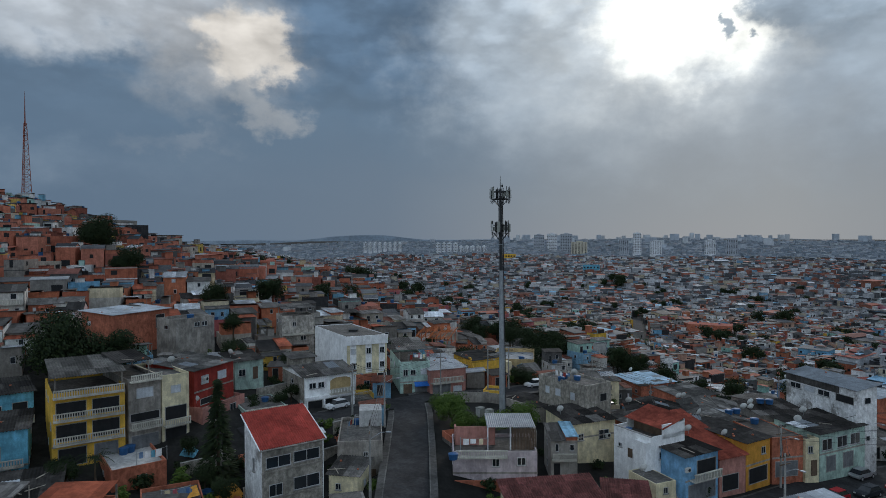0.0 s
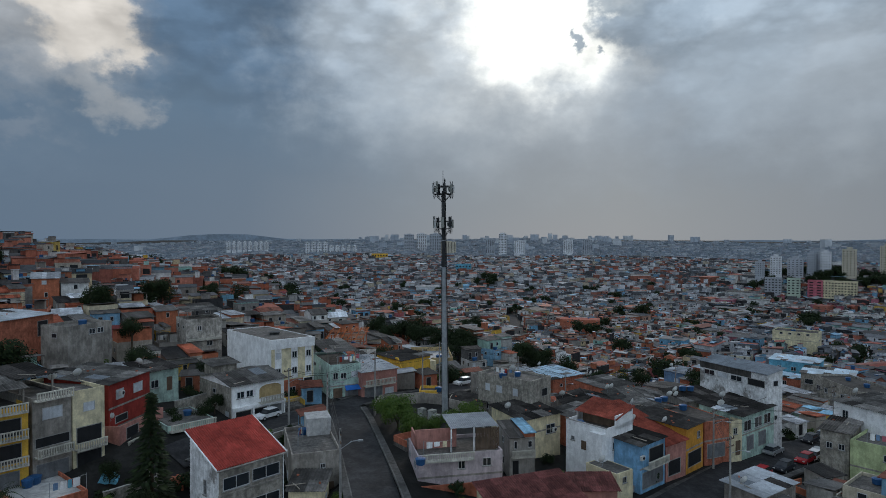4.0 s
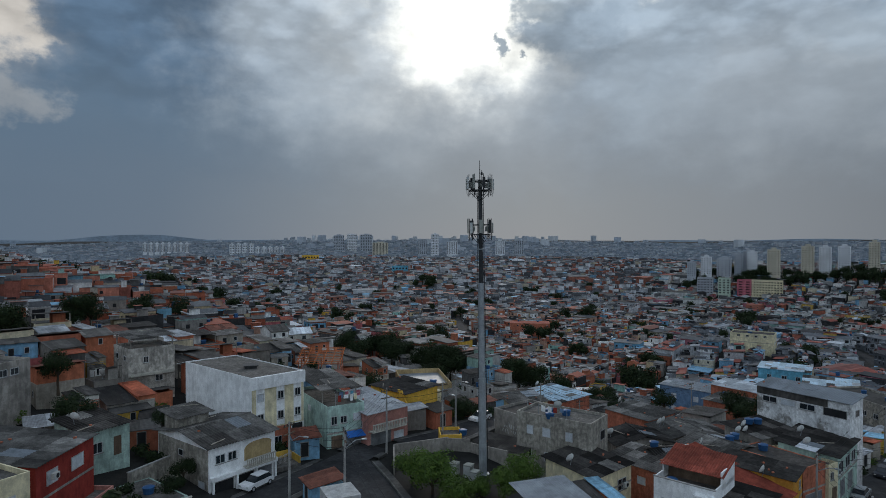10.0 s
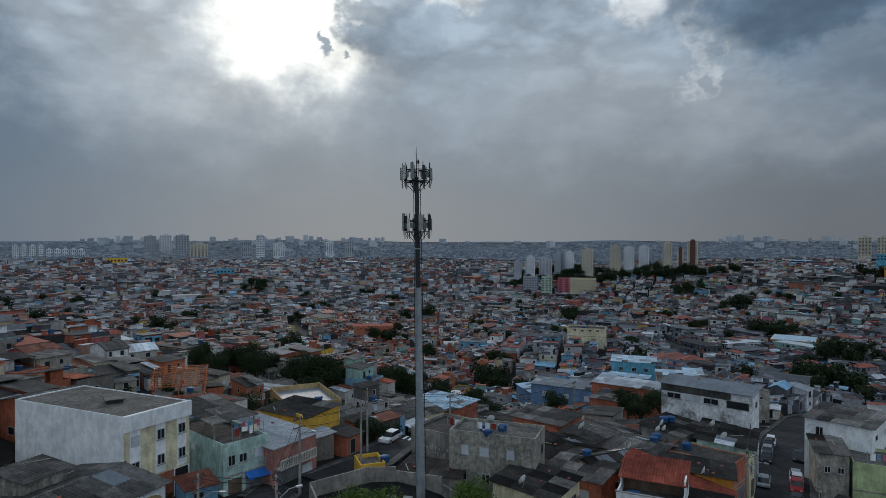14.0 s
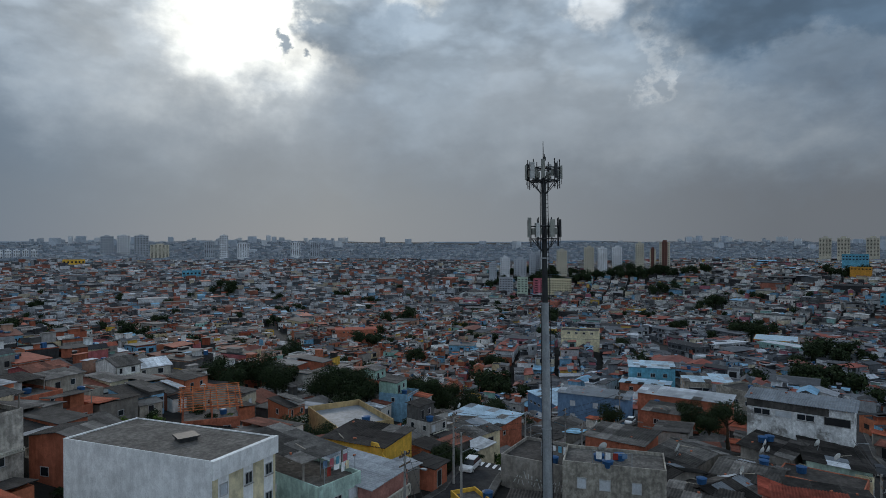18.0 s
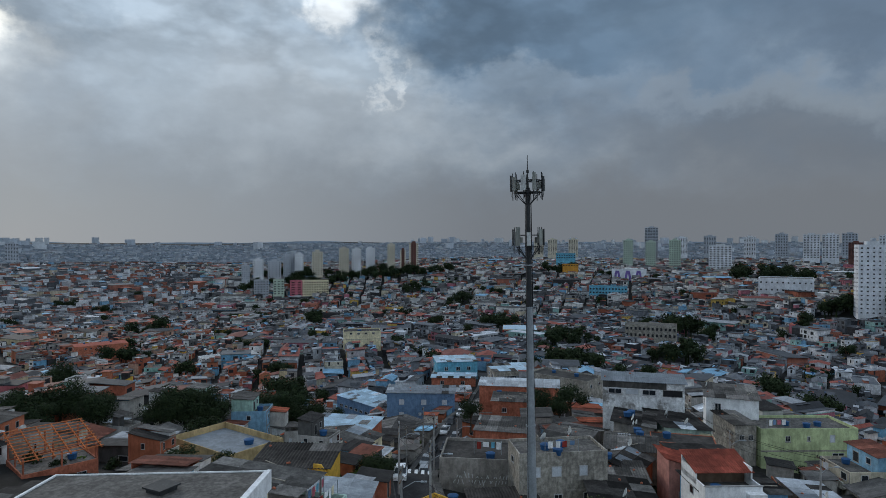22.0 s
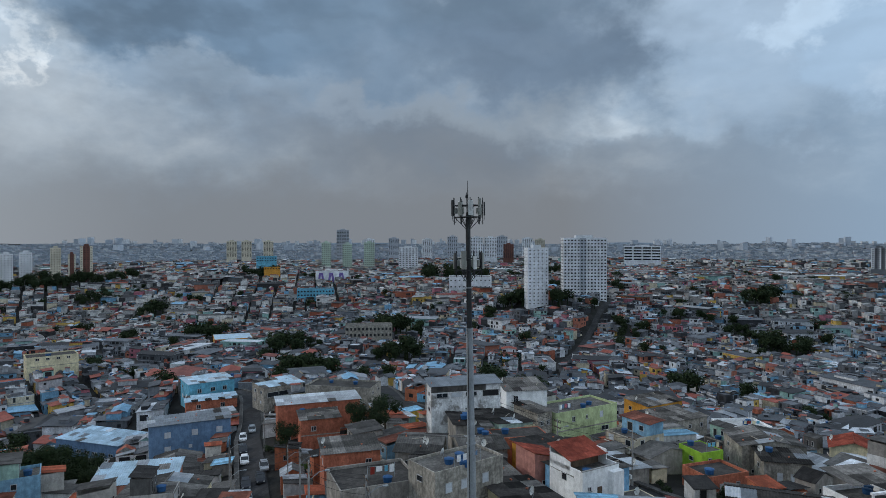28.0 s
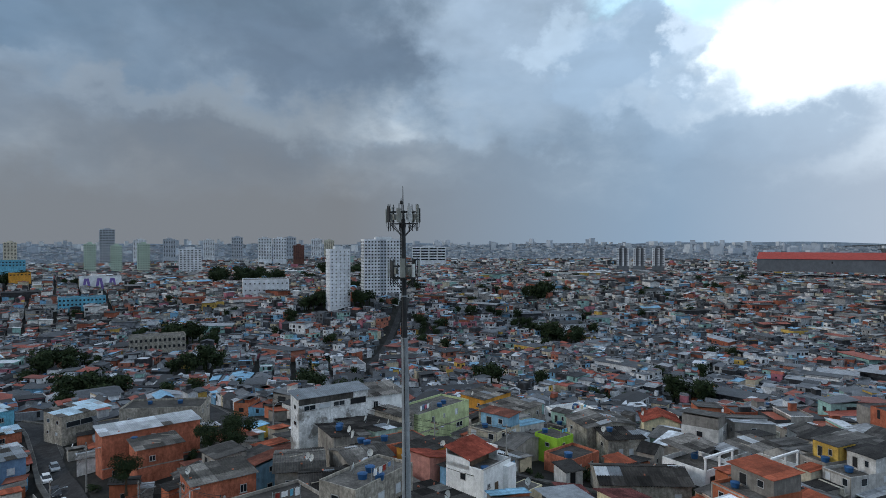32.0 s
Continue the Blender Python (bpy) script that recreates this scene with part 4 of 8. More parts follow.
def house(label, A, B, depth, z0, z1, wall, roof="flat", roof_mat="slab", fit=(), parapet=0.5, rise=1.0, axis="y", extra=None, skew=0.0, over=0.4, found=4.0):
    """A house whose front runs from A to B, with its body on the far side. fit: (face, along, up, width, height, kind)."""
    ang = math.degrees(math.atan2(B[1] - A[1], B[0] - A[0]))
    w = math.hypot(B[0] - A[0], B[1] - A[1])
    e = thing("house", pose(A[0], A[1], 0, 0, 0, ang), label, "house")
    mb = Mesh()
    if roof == "flat":
        walls(mb, w, depth, z0 - found, z1 - parapet, parapet, skew)
        part("wall", mb, M[wall], e)
        part("roof", Mesh().prism([(0.16, 0.16), (w - 0.16, 0.16), (w + skew - 0.16, depth - 0.16), (skew + 0.16, depth - 0.16)], z1 - parapet - 0.03, z1 - parapet + 0.06), M[roof_mat], e)
    elif roof == "mono":
        walls(mb, w, depth, z0 - found, z1, 0.0, skew)
        if axis == "y":
            mb.poly([(0, 0, z1), (w, 0, z1), (w, depth, z1), (0, depth, z1), (0, depth, z1 + rise), (w, depth, z1 + rise)], [(0, 3, 4), (1, 5, 2), (3, 2, 5, 4)])
        else:
            mb.poly([(0, 0, z1), (w, 0, z1), (w, depth, z1), (0, depth, z1), (w, 0, z1 + rise), (w, depth, z1 + rise)], [(0, 1, 4), (1, 2, 5, 4), (2, 3, 5)])
        part("wall", mb, M[wall], e)
        roof_over(e, w, depth, z1, rise, "mono", axis, roof_mat, over)
    else:
        walls(mb, w, depth, z0 - found, z1, 0.0, skew)
        gable_ends(mb, w, depth, z1, rise, axis)
        part("wall", mb, M[wall], e)
        roof_over(e, w, depth, z1, rise, "gable", axis, roof_mat, over)
    if z1 - z0 > 4.6 and w > 4 and wall not in ("white", "dirty"):
        # concrete floor beam that shows between the storeys
        part("floor_beam", Mesh().box(-0.03, -0.035, z0 + 2.75, w + 0.03, -0.004, z0 + 2.98), M["grey"], e)
    for face, u, z, ww, hh, kind in fit:
        opening(e, kind, face_pose(face, w, depth, u, z0 + z), ww, hh, True)
    faces = {q[0] for q in fit}
    for face, wid in (("l", depth), ("r", depth), ("f", w)):
        # small windows on the plainer sides
        if face not in faces and z1 - z0 > 3 and wid > 3:
            for lev in range(max(1, int((z1 - z0) / 2.9))):
                for k in range(max(1, int(wid / 3.3))):
                    if ROOF_RNG.random() < 0.6:
                        opening(e, ROOF_RNG.choice("wwvw"), face_pose(face, w, depth, wid * (k + 0.5) / max(1, int(wid / 3.3)) + ROOF_RNG.uniform(-0.4, 0.4), z1 - 1.6 - lev * 2.8), ROOF_RNG.choice((0.8, 1.0, 1.2)), ROOF_RNG.choice((0.8, 1.0)))
    n = max(1, int(depth / 3))
    for k in range(n + 1):
        for q in range(max(1, int(w / 3)) + 1):
            f = Vector((w * q / max(1, int(w / 3)), depth * k / n, 0))
            p = e.matrix_world @ f
            OCC.append((p.x, p.y, 1.3))
    if roof == "flat" and w > 4 and depth > 5 and extra is None:
        # what stands about on flat roofs
        for _ in range(ROOF_RNG.choice((1, 1, 2))):
            p = e.matrix_world @ Vector((w * ROOF_RNG.uniform(0.2, 0.8), depth * ROOF_RNG.uniform(0.35, 0.85), z1 - parapet + 0.06))
            tank(p.x, p.y, p.z, ROOF_RNG.uniform(0.5, 0.7), ROOF_RNG.uniform(0.75, 0.95))
    elif extra is None and ROOF_RNG.random() < 0.4:
        p = e.matrix_world @ Vector((0.4, depth * 0.5, z1 + (rise * 0.5 if roof == "mono" and axis == "y" else 0.0) + 0.1))
        dish(p.x, p.y, p.z, ROOF_RNG.uniform(160, 220))
    if extra:
        extra(e, w, depth)
    return e


# ---- monopole ----
def monopole():
    e = thing("cell_tower", pose(0, 0, 0, -0.83, -0.4, 0), "tall grey steel monopole with two rings of antennas", "cell tower")
    pole = Mesh().tube([(0, 0, -2), (0, 0, 6), (0, 0, 12), (0, 0, 12.02), (0, 0, 24)], [0.52, 0.48, 0.44, 0.41, 0.34], 16)
    part("pole", pole, M["steel"], e)
    part("upper_pole", Mesh().tube([(0, 0, 24), (0, 0, 30.0), (0, 0, 36.2)], [0.28, 0.25, 0.22], 16), M["dark_steel"], e, "dark upper pole section")
    for z, r in ((0.05, 0.8), (12.0, 0.5), (24.0, 0.4), (28.3, 0.42)):
        part("flange", Mesh().tube([(0, 0, z), (0, 0, z + 0.12)], r, 18), M["steel"], e)
    # cable ladder up the side
    lad = Mesh()
    for s in (-0.18, 0.18):
        lad.tube([(0.62, s, 0.5), (0.36, s, 36.0)], 0.025, 5)
    for k in range(90):
        z = 0.8 + k * 0.39
        x = 0.62 - 0.26 * z / 36
        lad.box(x - 0.02, -0.18, z, x + 0.02, 0.18, z + 0.03)
    part("ladder", lad, M["dark_steel"], e)
    for k, (dx, dy) in enumerate(((0.5, 0.28), (0.52, -0.3), (-0.45, 0.25))):
        part("cable", Mesh().tube([(dx, dy, 0.3), (dx * 0.62, dy * 0.75, 35.5)], 0.035, 5), M["dark"], e)
    for zr, rad, hts in ((35.7, 1.4, 1.6), (30.2, 1.25, 1.7)):
        for zz in (zr, zr + 1.2):
            ring = Mesh()
            n = 14
            ring.tube([(rad * math.cos(2 * math.pi * k / n), rad * math.sin(2 * math.pi * k / n), zz) for k in range(n + 1)], 0.05, 6)
            part("ring", ring, M["dark_steel"], e)
            for k in range(6):
                a = 2 * math.pi * k / 6
                part("arm", Mesh().tube([(0.2 * math.cos(a), 0.2 * math.sin(a), zz), (rad * math.cos(a), rad * math.sin(a), zz)], 0.05, 6), M["dark_steel"], e)
        for k in range(6):
            a = 2 * math.pi * (k + 0.5) / 6
            part("brace", Mesh().tube([(0.25 * math.cos(a), 0.25 * math.sin(a), zr - 1.2), (rad * math.cos(a), rad * math.sin(a), zr)], 0.04, 6), M["dark_steel"], e)
        rr = random.Random(int(zr))
        count = 9 if zr > 33 else 8
        for k in range(count):
            a = 2 * math.pi * (k + 0.25 * rr.random()) / count + 0.3
            x, y = (rad + 0.12) * math.cos(a), (rad + 0.12) * math.sin(a)
            at = pose(x, y, zr, 0, 0, math.degrees(a))
            p = part("mount_pipe", Mesh().tube([(0, 0, -0.75), (0, 0, 2.0)], 0.045, 6), M["dark_steel"], e, at=at)
            hh = hts * rr.uniform(0.75, 1.1)
            pm = (M["radome"], M["radome_dark"], M["dark_steel"], M["radome_dark"])[k % 4]
            ant = Mesh()
            wv = rr.uniform(0.16, 0.25)
            ant.prism([(0.1, -wv), (0.2, -wv - 0.02), (0.26, -wv * 0.7), (0.26, wv * 0.7), (0.2, wv + 0.02), (0.1, wv)], 0.15, 0.15 + hh)
            part("antenna_panel", ant, pm, p)
            if k % 3 != 2:
                part("radio_unit", Mesh().box(-0.32, -0.17, 0.4, -0.06, 0.17, 1.0).box(-0.36, -0.12, 0.45, -0.32, 0.12, 0.95), M["radome_dark"], p)
            part("jumper_cable", Mesh().tube([(0.18, 0, 0.15), (0.15, 0.05, -0.35), (-0.15, 0.03, -0.55), (-0.3, 0, -0.1)], 0.02, 5), M["dark"], p)
    part("lightning_rod", Mesh().tube([(0, 0, 36.2), (0, 0, 37.4), (0, 0, 39.5)], [0.075, 0.06, 0.03], 6), M["dark_steel"], e)
    part("top_mast", Mesh().tube([(0.3, 0.1, 36.0), (0.3, 0.1, 38.3)], 0.035, 6), M["dark_steel"], e)
    part("beacon", Mesh().tube([(0.3, 0.1, 37.7), (0.3, 0.1, 37.75), (0.3, 0.1, 38.0), (0.3, 0.1, 38.1)], [0.12, 0.14, 0.13, 0.05], 10), M["dark_steel"], e)
    OCC.append((0, 0, 4.0))


monopole()


# ---- the hillside mast ----
def lattice_mast(x, y, z, h, w):
    e = thing("radio_mast", pose(x, y, z, 0, 0, 20), "red and white lattice radio mast on the hilltop", "radio mast")
    n = 16
    for s in range(3):
        a = 2 * math.pi * s / 3
        part("leg", Mesh().tube([(w * math.cos(a), w * math.sin(a), 0), (w * 0.25 * math.cos(a), w * 0.25 * math.sin(a), h * 0.72)], 0.14, 5), M["rust"], e)
        b = 2 * math.pi * (s + 1) / 3
        lac = Mesh()
        for k in range(n):
            t0, t1 = k / n, (k + 1) / n
            r0, r1 = w * (1 - 0.75 * t0), w * (1 - 0.75 * t1)
            p = (r0 * math.cos(a), r0 * math.sin(a), h * 0.72 * t0), (r1 * math.cos(b), r1 * math.sin(b), h * 0.72 * t1)
            q = (r0 * math.cos(b), r0 * math.sin(b), h * 0.72 * t0), (r1 * math.cos(a), r1 * math.sin(a), h * 0.72 * t1)
            lac.tube(p, 0.07, 4).tube(q, 0.07, 4).tube((q[1], p[1]), 0.07, 4)
        part("lacing", lac, M["rust"] if s else M["radome"], e)
    part("spire", Mesh().tube([(0, 0, h * 0.7), (0, 0, h * 0.85), (0, 0, h)], [0.3, 0.2, 0.05], 6), M["rust"], e)


# ---- houses round the tower ----
lattice_mast(-199, 186, gz(-199, 186) + 3, 52, 2.6)


def yellow_extra(e, w, d):
    cover(e, w, d, 9.1, "fibre", 0.3, 1.0, 2.6, 0.7)


house("three-storey yellow house with white balustrades and a sheet-roofed terrace", (-58.6, -22.9), (-51.9, -18.1), 11, 0.4, 10.0, "yellow", fit=[
    ("f", 2.2, 1.4, 3.2, 2.3, "o"), ("f", 6.0, 1.4, 2.8, 2.3, "s"), ("f", 2.1, 4.5, 3.4, 2.2, "o"), ("f", 6.0, 4.5, 3.2, 2.2, "o"), ("f", 2.1, 7.4, 3.4, 2.0, "o"), ("f", 6.0, 7.4, 3.2, 2.0, "o"),
    ("f", 4.1, 3.7, 8.0, 1.0, "b"), ("f", 4.1, 6.7, 8.0, 1.0, "b"), ("f", 4.1, 9.6, 8.0, 1.0, "b")], extra=yellow_extra)
house("narrow unpainted grey concrete house with a latticed gallery", (-51.6, -17.8), (-48.6, -14.9), 11, 0.4, 10.6, "grey", fit=[
    ("f", 2.1, 8.2, 2.2, 1.4, "v"), ("f", 2.1, 5.0, 3.8, 1.2, "o"), ("f", 2.1, 4.0, 4.0, 0.9, "b"), ("f", 2.1, 1.5, 3.6, 2.2, "s"), ("f", 2.1, 10.4, 4.0, 0.9, "b")],
    extra=lambda e, w, d: cover(e, w, d, 10.0, "fibre_dark", 0.3, 4, 2.2, 0.4))
house("cream three-storey house with arched verandas", (-48.5, -14.8), (-45.8, -12.2), 11, 0.4, 10.5, "cream", fit=[
    ("f", 1.9, 8.0, 1.4, 1.1, "v"), ("f", 1.9, 4.7, 3.0, 2.0, "o"), ("f", 1.9, 3.6, 3.5, 0.9, "b"), ("f", 1.9, 1.5, 3.0, 2.4, "o")])
house("red-painted upper house with a patched sheet roof", (-46.0, -9.8), (-43.0, -1.6), 9, 4.0, 10.0, "red", "mono", "fibre", fit=[
    ("f", 2.2, 4.4, 1.6, 1.3, "v"), ("f", 6.0, 4.4, 2.0, 1.3, "v"), ("f", 2.5, 1.2, 2.6, 1.0, "o")], rise=0.7)
house("faded pink house below the red one with a balustrade", (-44.6, -10.4), (-41.2, -1.8), 3.0, 0.5, 4.8, "salmon", "flat", "slab", fit=[("f", 2.5, 3.0, 2.4, 1.6, "o"), ("f", 6.5, 2.9, 1.4, 1.2, "w"), ("f", 4.5, 1.8, 8.0, 0.9, "b")])
house("small pale turquoise house with a dark sheet roof", (-44.8, 4.8), (-41.0, 8.2), 6, 5.0, 8.4, "mint", "mono", "fibre_dark", fit=[("f", 1.2, 1.5, 1.2, 1.2, "w"), ("f", 3.6, 1.2, 0.9, 2.1, "d")], rise=0.6)
house("brick house with a pale sheet roof on the hillside", (-68.6, 11.4), (-63.8, 23.3), 8, 11.0, 15.6, "brick", "mono", "zinc", rise=0.5, fit=[("f", 10.5, 2.5, 2.2, 2.6, "o")])
house("grey block house with a small square window pair", (-58.3, 13.3), (-53.8, 20.2), 6, 10.5, 14.6, "grey", fit=[("f", 4.4, 2.8, 1.2, 0.9, "w"), ("f", 6.0, 2.8, 1.2, 0.9, "w")])
def garage_extra(e, w, d):
    # ochre veranda recess in an arched white surround, fascia, dull side walls, a raised shed on the roof
    part("veranda_wall", Mesh().box(4.4, -0.03, 4.0, 8.1, -0.006, 6.0), M["ochre"], e, "ochre veranda back wall")
    sur = Mesh()
    for k in range(10):
        a0, a1 = math.pi * k / 10, math.pi * (k + 1) / 10
        p, q = (6.25 - 1.95 * math.cos(a0), 5.35 + 0.75 * math.sin(a0)), (6.25 - 1.95 * math.cos(a1), 5.35 + 0.75 * math.sin(a1))
        sur.poly([(p[0], -0.16, p[1]), (q[0], -0.16, q[1]), (q[0], -0.16, 6.3), (p[0], -0.16, 6.3), (p[0], -0.005, p[1]), (q[0], -0.005, q[1])], [(0, 1, 2, 3), (4, 5, 1, 0)])
    part("arch", sur, M["white"], e, "white arched surround")
    part("floor_fascia", Mesh().box(-0.1, -0.5, 2.9, w + 0.1, -0.01, 3.35), M["white"], e, "white floor fascia")
    for u in (0.1, 3.1, 5.7, w - 0.3):
        part("pillar", Mesh().box(u, -0.45, -1.0, u + 0.25, -0.2, 2.9), M["white"], e)
    part("side_render", Mesh().box(-0.012, 0.3, -2.0, -0.004, d - 0.1, 6.3), M["mould"], e, "unpainted stained side wall")
    part("roof_shed", Mesh().box(0.6, d - 3.4, 6.2, 4.6, d - 0.4, 8.4), M["mould"], e, "grey block roof shed")
    slope(e, pose(0.4, d - 3.8, 0), 4.4, 3.8, 8.4, 0.4, "fibre", 0.3, 0.3)


house("white two-storey house over an open garage with a broad sheet roof", (-32.2, 1.0), (-24.9, 5.7), 11.0, 0.2, 6.6, "white", "gable", "fibre", fit=[
    ("f", 1.3, 4.9, 1.2, 1.0, "w"), ("f", 2.8, 4.9, 1.1, 1.0, "w"), ("f", 6.2, 3.7, 4.0, 0.9, "b"), ("f", 1.7, 1.3, 2.6, 2.3, "o"), ("f", 4.5, 1.3, 2.4, 2.3, "o"), ("f", 7.1, 1.3, 2.2, 2.3, "s")], rise=0.9, axis="x", over=0.5, extra=garage_extra)


def white_block():
    e = thing("apartment_house", pose(0, 0, 0), "plain white three-storey block with cream and white front panels", "apartment house")
    A, B, C, D = (-27.25, 13.6), (-20.1, 16.8), (-28.85, 31.9), (-36.0, 28.7)
    mb = Mesh()
    z1, zp = 11.14, 11.3
    o = [A, B, C, D]
    cx, cy = -28.05, 22.75
    inn = [(x + (cx - x) * 0.025, y + (cy - y) * 0.025) for x, y in o]
    pts = [(x, y, -3) for x, y in o] + [(x, y, zp) for x, y in o] + [(x, y, zp) for x, y in inn] + [(x, y, z1) for x, y in inn]
    fs = []
    for k in range(4):
        q = (k + 1) % 4
        fs += [(k, q, 4 + q, 4 + k), (4 + k, 4 + q, 8 + q, 8 + k), (8 + k, 8 + q, 12 + q, 12 + k)]
    mb.poly(pts, fs + [(12, 13, 14, 15)])
    part("wall", mb, M["white"], e)
    part("roof", Mesh().prism(inn, z1 - 0.02, z1 + 0.05), M["slab"], e, "stained grey roof screed")
    part("roof_hatch", Mesh().box(-27.8, 20.5, z1, -26.2, 22.1, z1 + 0.4).box(-28.0, 20.3, z1 + 0.4, -26.0, 22.3, z1 + 0.52), M["dark_steel"], e, "dark roof hatch")
    ang = math.degrees(math.atan2(B[1] - A[1], B[0] - A[0]))
    f = pose(A[0], A[1], 0, 0, 0, ang)
    w = math.hypot(B[0] - A[0], B[1] - A[1])
    part("cream_front", Mesh().box(0.06, -0.05, 4.2, w - 0.06, 0.02, 9.7), M["cream"], e, "cream painted front wall", at=f)
    part("fascia", Mesh().box(-0.1, -0.3, 9.7, w + 0.1, 0.02, 11.32), M["white"], e, "white fascia band", at=f)
    for u in (1.25, 4.2, 6.8):
        part("white_panel", Mesh().box(u - 0.6, -0.075, 4.4, u + 0.6, -0.052, 9.68), M["white"], e, "white painted panel", at=f)
        for z in (5.8, 8.5):
            opening(e, "v" if u < 2 and z > 6 else "w", f @ pose(u, -0.1, z), 0.9, 1.1, True)
    part("brick_panel", Mesh().box(1.8, -0.06, -0.5, 5.8, 0.02, 4.2), M["brick"], e, "brown brick ground floor", at=f)
    # flat near-black panel, painted for the shade of the porch
    part("porch", Mesh().box(6.0, -0.04, 0.0, 7.6, 0.02, 4.1), M["dark"], e, "dark panel painted for the shaded entrance porch", at=f)
    opening(e, "w", f @ pose(3.8, -0.1, 2.4), 1.1, 1.0, True)
    for k in range(8):
        for q in range(5):
            s, t = k / 7, q / 4
            OCC.append((A[0] + (B[0] - A[0]) * t + (D[0] - A[0]) * s, A[1] + (B[1] - A[1]) * t + (D[1] - A[1]) * s, 1.6))


white_block()
house("tall grey rendered house with an open rooftop shed", (-44.6, 36.0), (-38.2, 39.0), 7, 5.0, 12.4, "dirty_grey", fit=[("f", 2.6, 5.5, 0.8, 1.0, "w"), ("f", 4.6, 2.4, 1.2, 1.1, "w"), ("r", 2.0, 5.3, 1.3, 1.2, "w"), ("f", 3.4, 3.4, 6.6, 0.3, "b")],
      extra=lambda e, w, d: cover(e, w, d, 11.9, "fibre", 0.3, 0.3, 2.0, 0.3))


def mint_extra(e, w, d):
    cover(e, w, d, 6.2, "fibre", 0.2, 2.5, 2.2, 0.5)
    part("awning", Mesh().poly([(2.6, -1.1, 2.35), (5.4, -1.1, 2.35), (5.4, 0, 2.95), (2.6, 0, 2.95), (2.6, -1.1, 2.28), (5.4, -1.1, 2.28), (5.4, 0, 2.88), (2.6, 0, 2.88)], [(0, 1, 2, 3), (7, 6, 5, 4), (0, 4, 5, 1), (1, 5, 6, 2), (3, 7, 4, 0)]), M["awning"], e, "bright blue canvas awning")


house("mint and white two-storey shop house with a cluttered roof terrace", (-17.4, 13.2), (-12.0, 14.4), 13, 0.1, 6.7, "mint", fit=[
    ("f", 1.0, 4.6, 0.9, 1.2, "w"), ("f", 2.4, 4.6, 1.0, 1.0, "w"), ("f", 4.4, 4.7, 1.2, 1.1, "v"), ("f", 1.4, 1.4, 1.6, 2.2, "d"), ("f", 4.0, 1.4, 2.6, 2.2, "s")], extra=mint_extra)
house("brown shop house with a white rail and a sheet roof", (-11.8, 12.8), (-5.3, 15.6), 10, 0.0, 5.2, "salmon", "mono", "zinc", fit=[("f", 3.2, 3.4, 6.0, 1.0, "b"), ("f", 2.2, 1.4, 3.6, 2.2, "s"), ("f", 5.4, 1.3, 1.8, 1.4, "v")], rise=0.8)
def curved_parapet(e, w, d):
    """A yellow wing wall that sweeps down beside the street."""
    top = [(w - 1.6, 5.5), (w - 0.7, 5.45), (w + 0.1, 4.2), (w + 1.0, 3.3), (w + 2.2, 2.75), (w + 3.6, 2.6)]
    wing = Mesh()
    n = len(top)
    v = [(x, y, z) for y in (-0.3, -0.08) for x, z in top] + [(x, y, -2.5) for y in (-0.3, -0.08) for x, z in top]
    fs = []
    for k in range(n - 1):
        fs += [(2 * n + k, 2 * n + k + 1, k + 1, k), (k, k + 1, n + k + 1, n + k), (3 * n + k + 1, 3 * n + k, n + k, n + k + 1)]
    fs += [(0, n, 3 * n, 2 * n), (n - 1, 3 * n - 1, 4 * n - 1, 2 * n - 1)]
    wing.poly(v, fs)
    part("wing_wall", wing, M["yellow"], e, "yellow curved parapet wall")
    part("back_shed", Mesh().box(0.4, d, -1.0, w * 0.7, d + 3.5, 3.4), M["cream"], e)


house("yellow warehouse with rows of windows and a curved parapet", (-7.1, 31.3), (-3.4, 23.2), 7, -1.2, 4.9, "yellow", "mono", "fibre_dark", fit=[("f", 2.4, 4.3, 3.2, 1.1, "w"), ("f", 6.2, 4.3, 2.8, 1.1, "w"), ("r", 2.5, 1.4, 3.0, 2.4, "o")], rise=0.3, extra=curved_parapet)
house("grey unpainted two-storey house beside the tower", (6.6, 3.8), (12.5, -4.9), 5.6, -0.8, 6.5, "mould", "flat", "slab", fit=[
    ("f", 2.0, 5.1, 1.0, 1.2, "v"), ("f", 4.4, 5.1, 1.2, 1.2, "v"), ("f", 7.6, 5.1, 1.0, 1.2, "v"), ("f", 1.8, 2.0, 0.9, 1.1, "w"), ("f", 4.6, 1.9, 1.0, 1.2, "w"), ("f", 8.2, 2.0, 1.2, 1.2, "w"), ("r", 3.8, 5.0, 1.6, 1.3, "o")], parapet=0.4)
house("pale cream house with a brick side and dark sheet roof", (8.8, -11.3), (15.9, -8.5), 7, -2.5, 2.4, "cream", "mono", "fibre_dark", fit=[("f", 1.6, 2.9, 0.9, 1.0, "w"), ("f", 5.6, 2.9, 1.8, 1.4, "w")], rise=0.6)


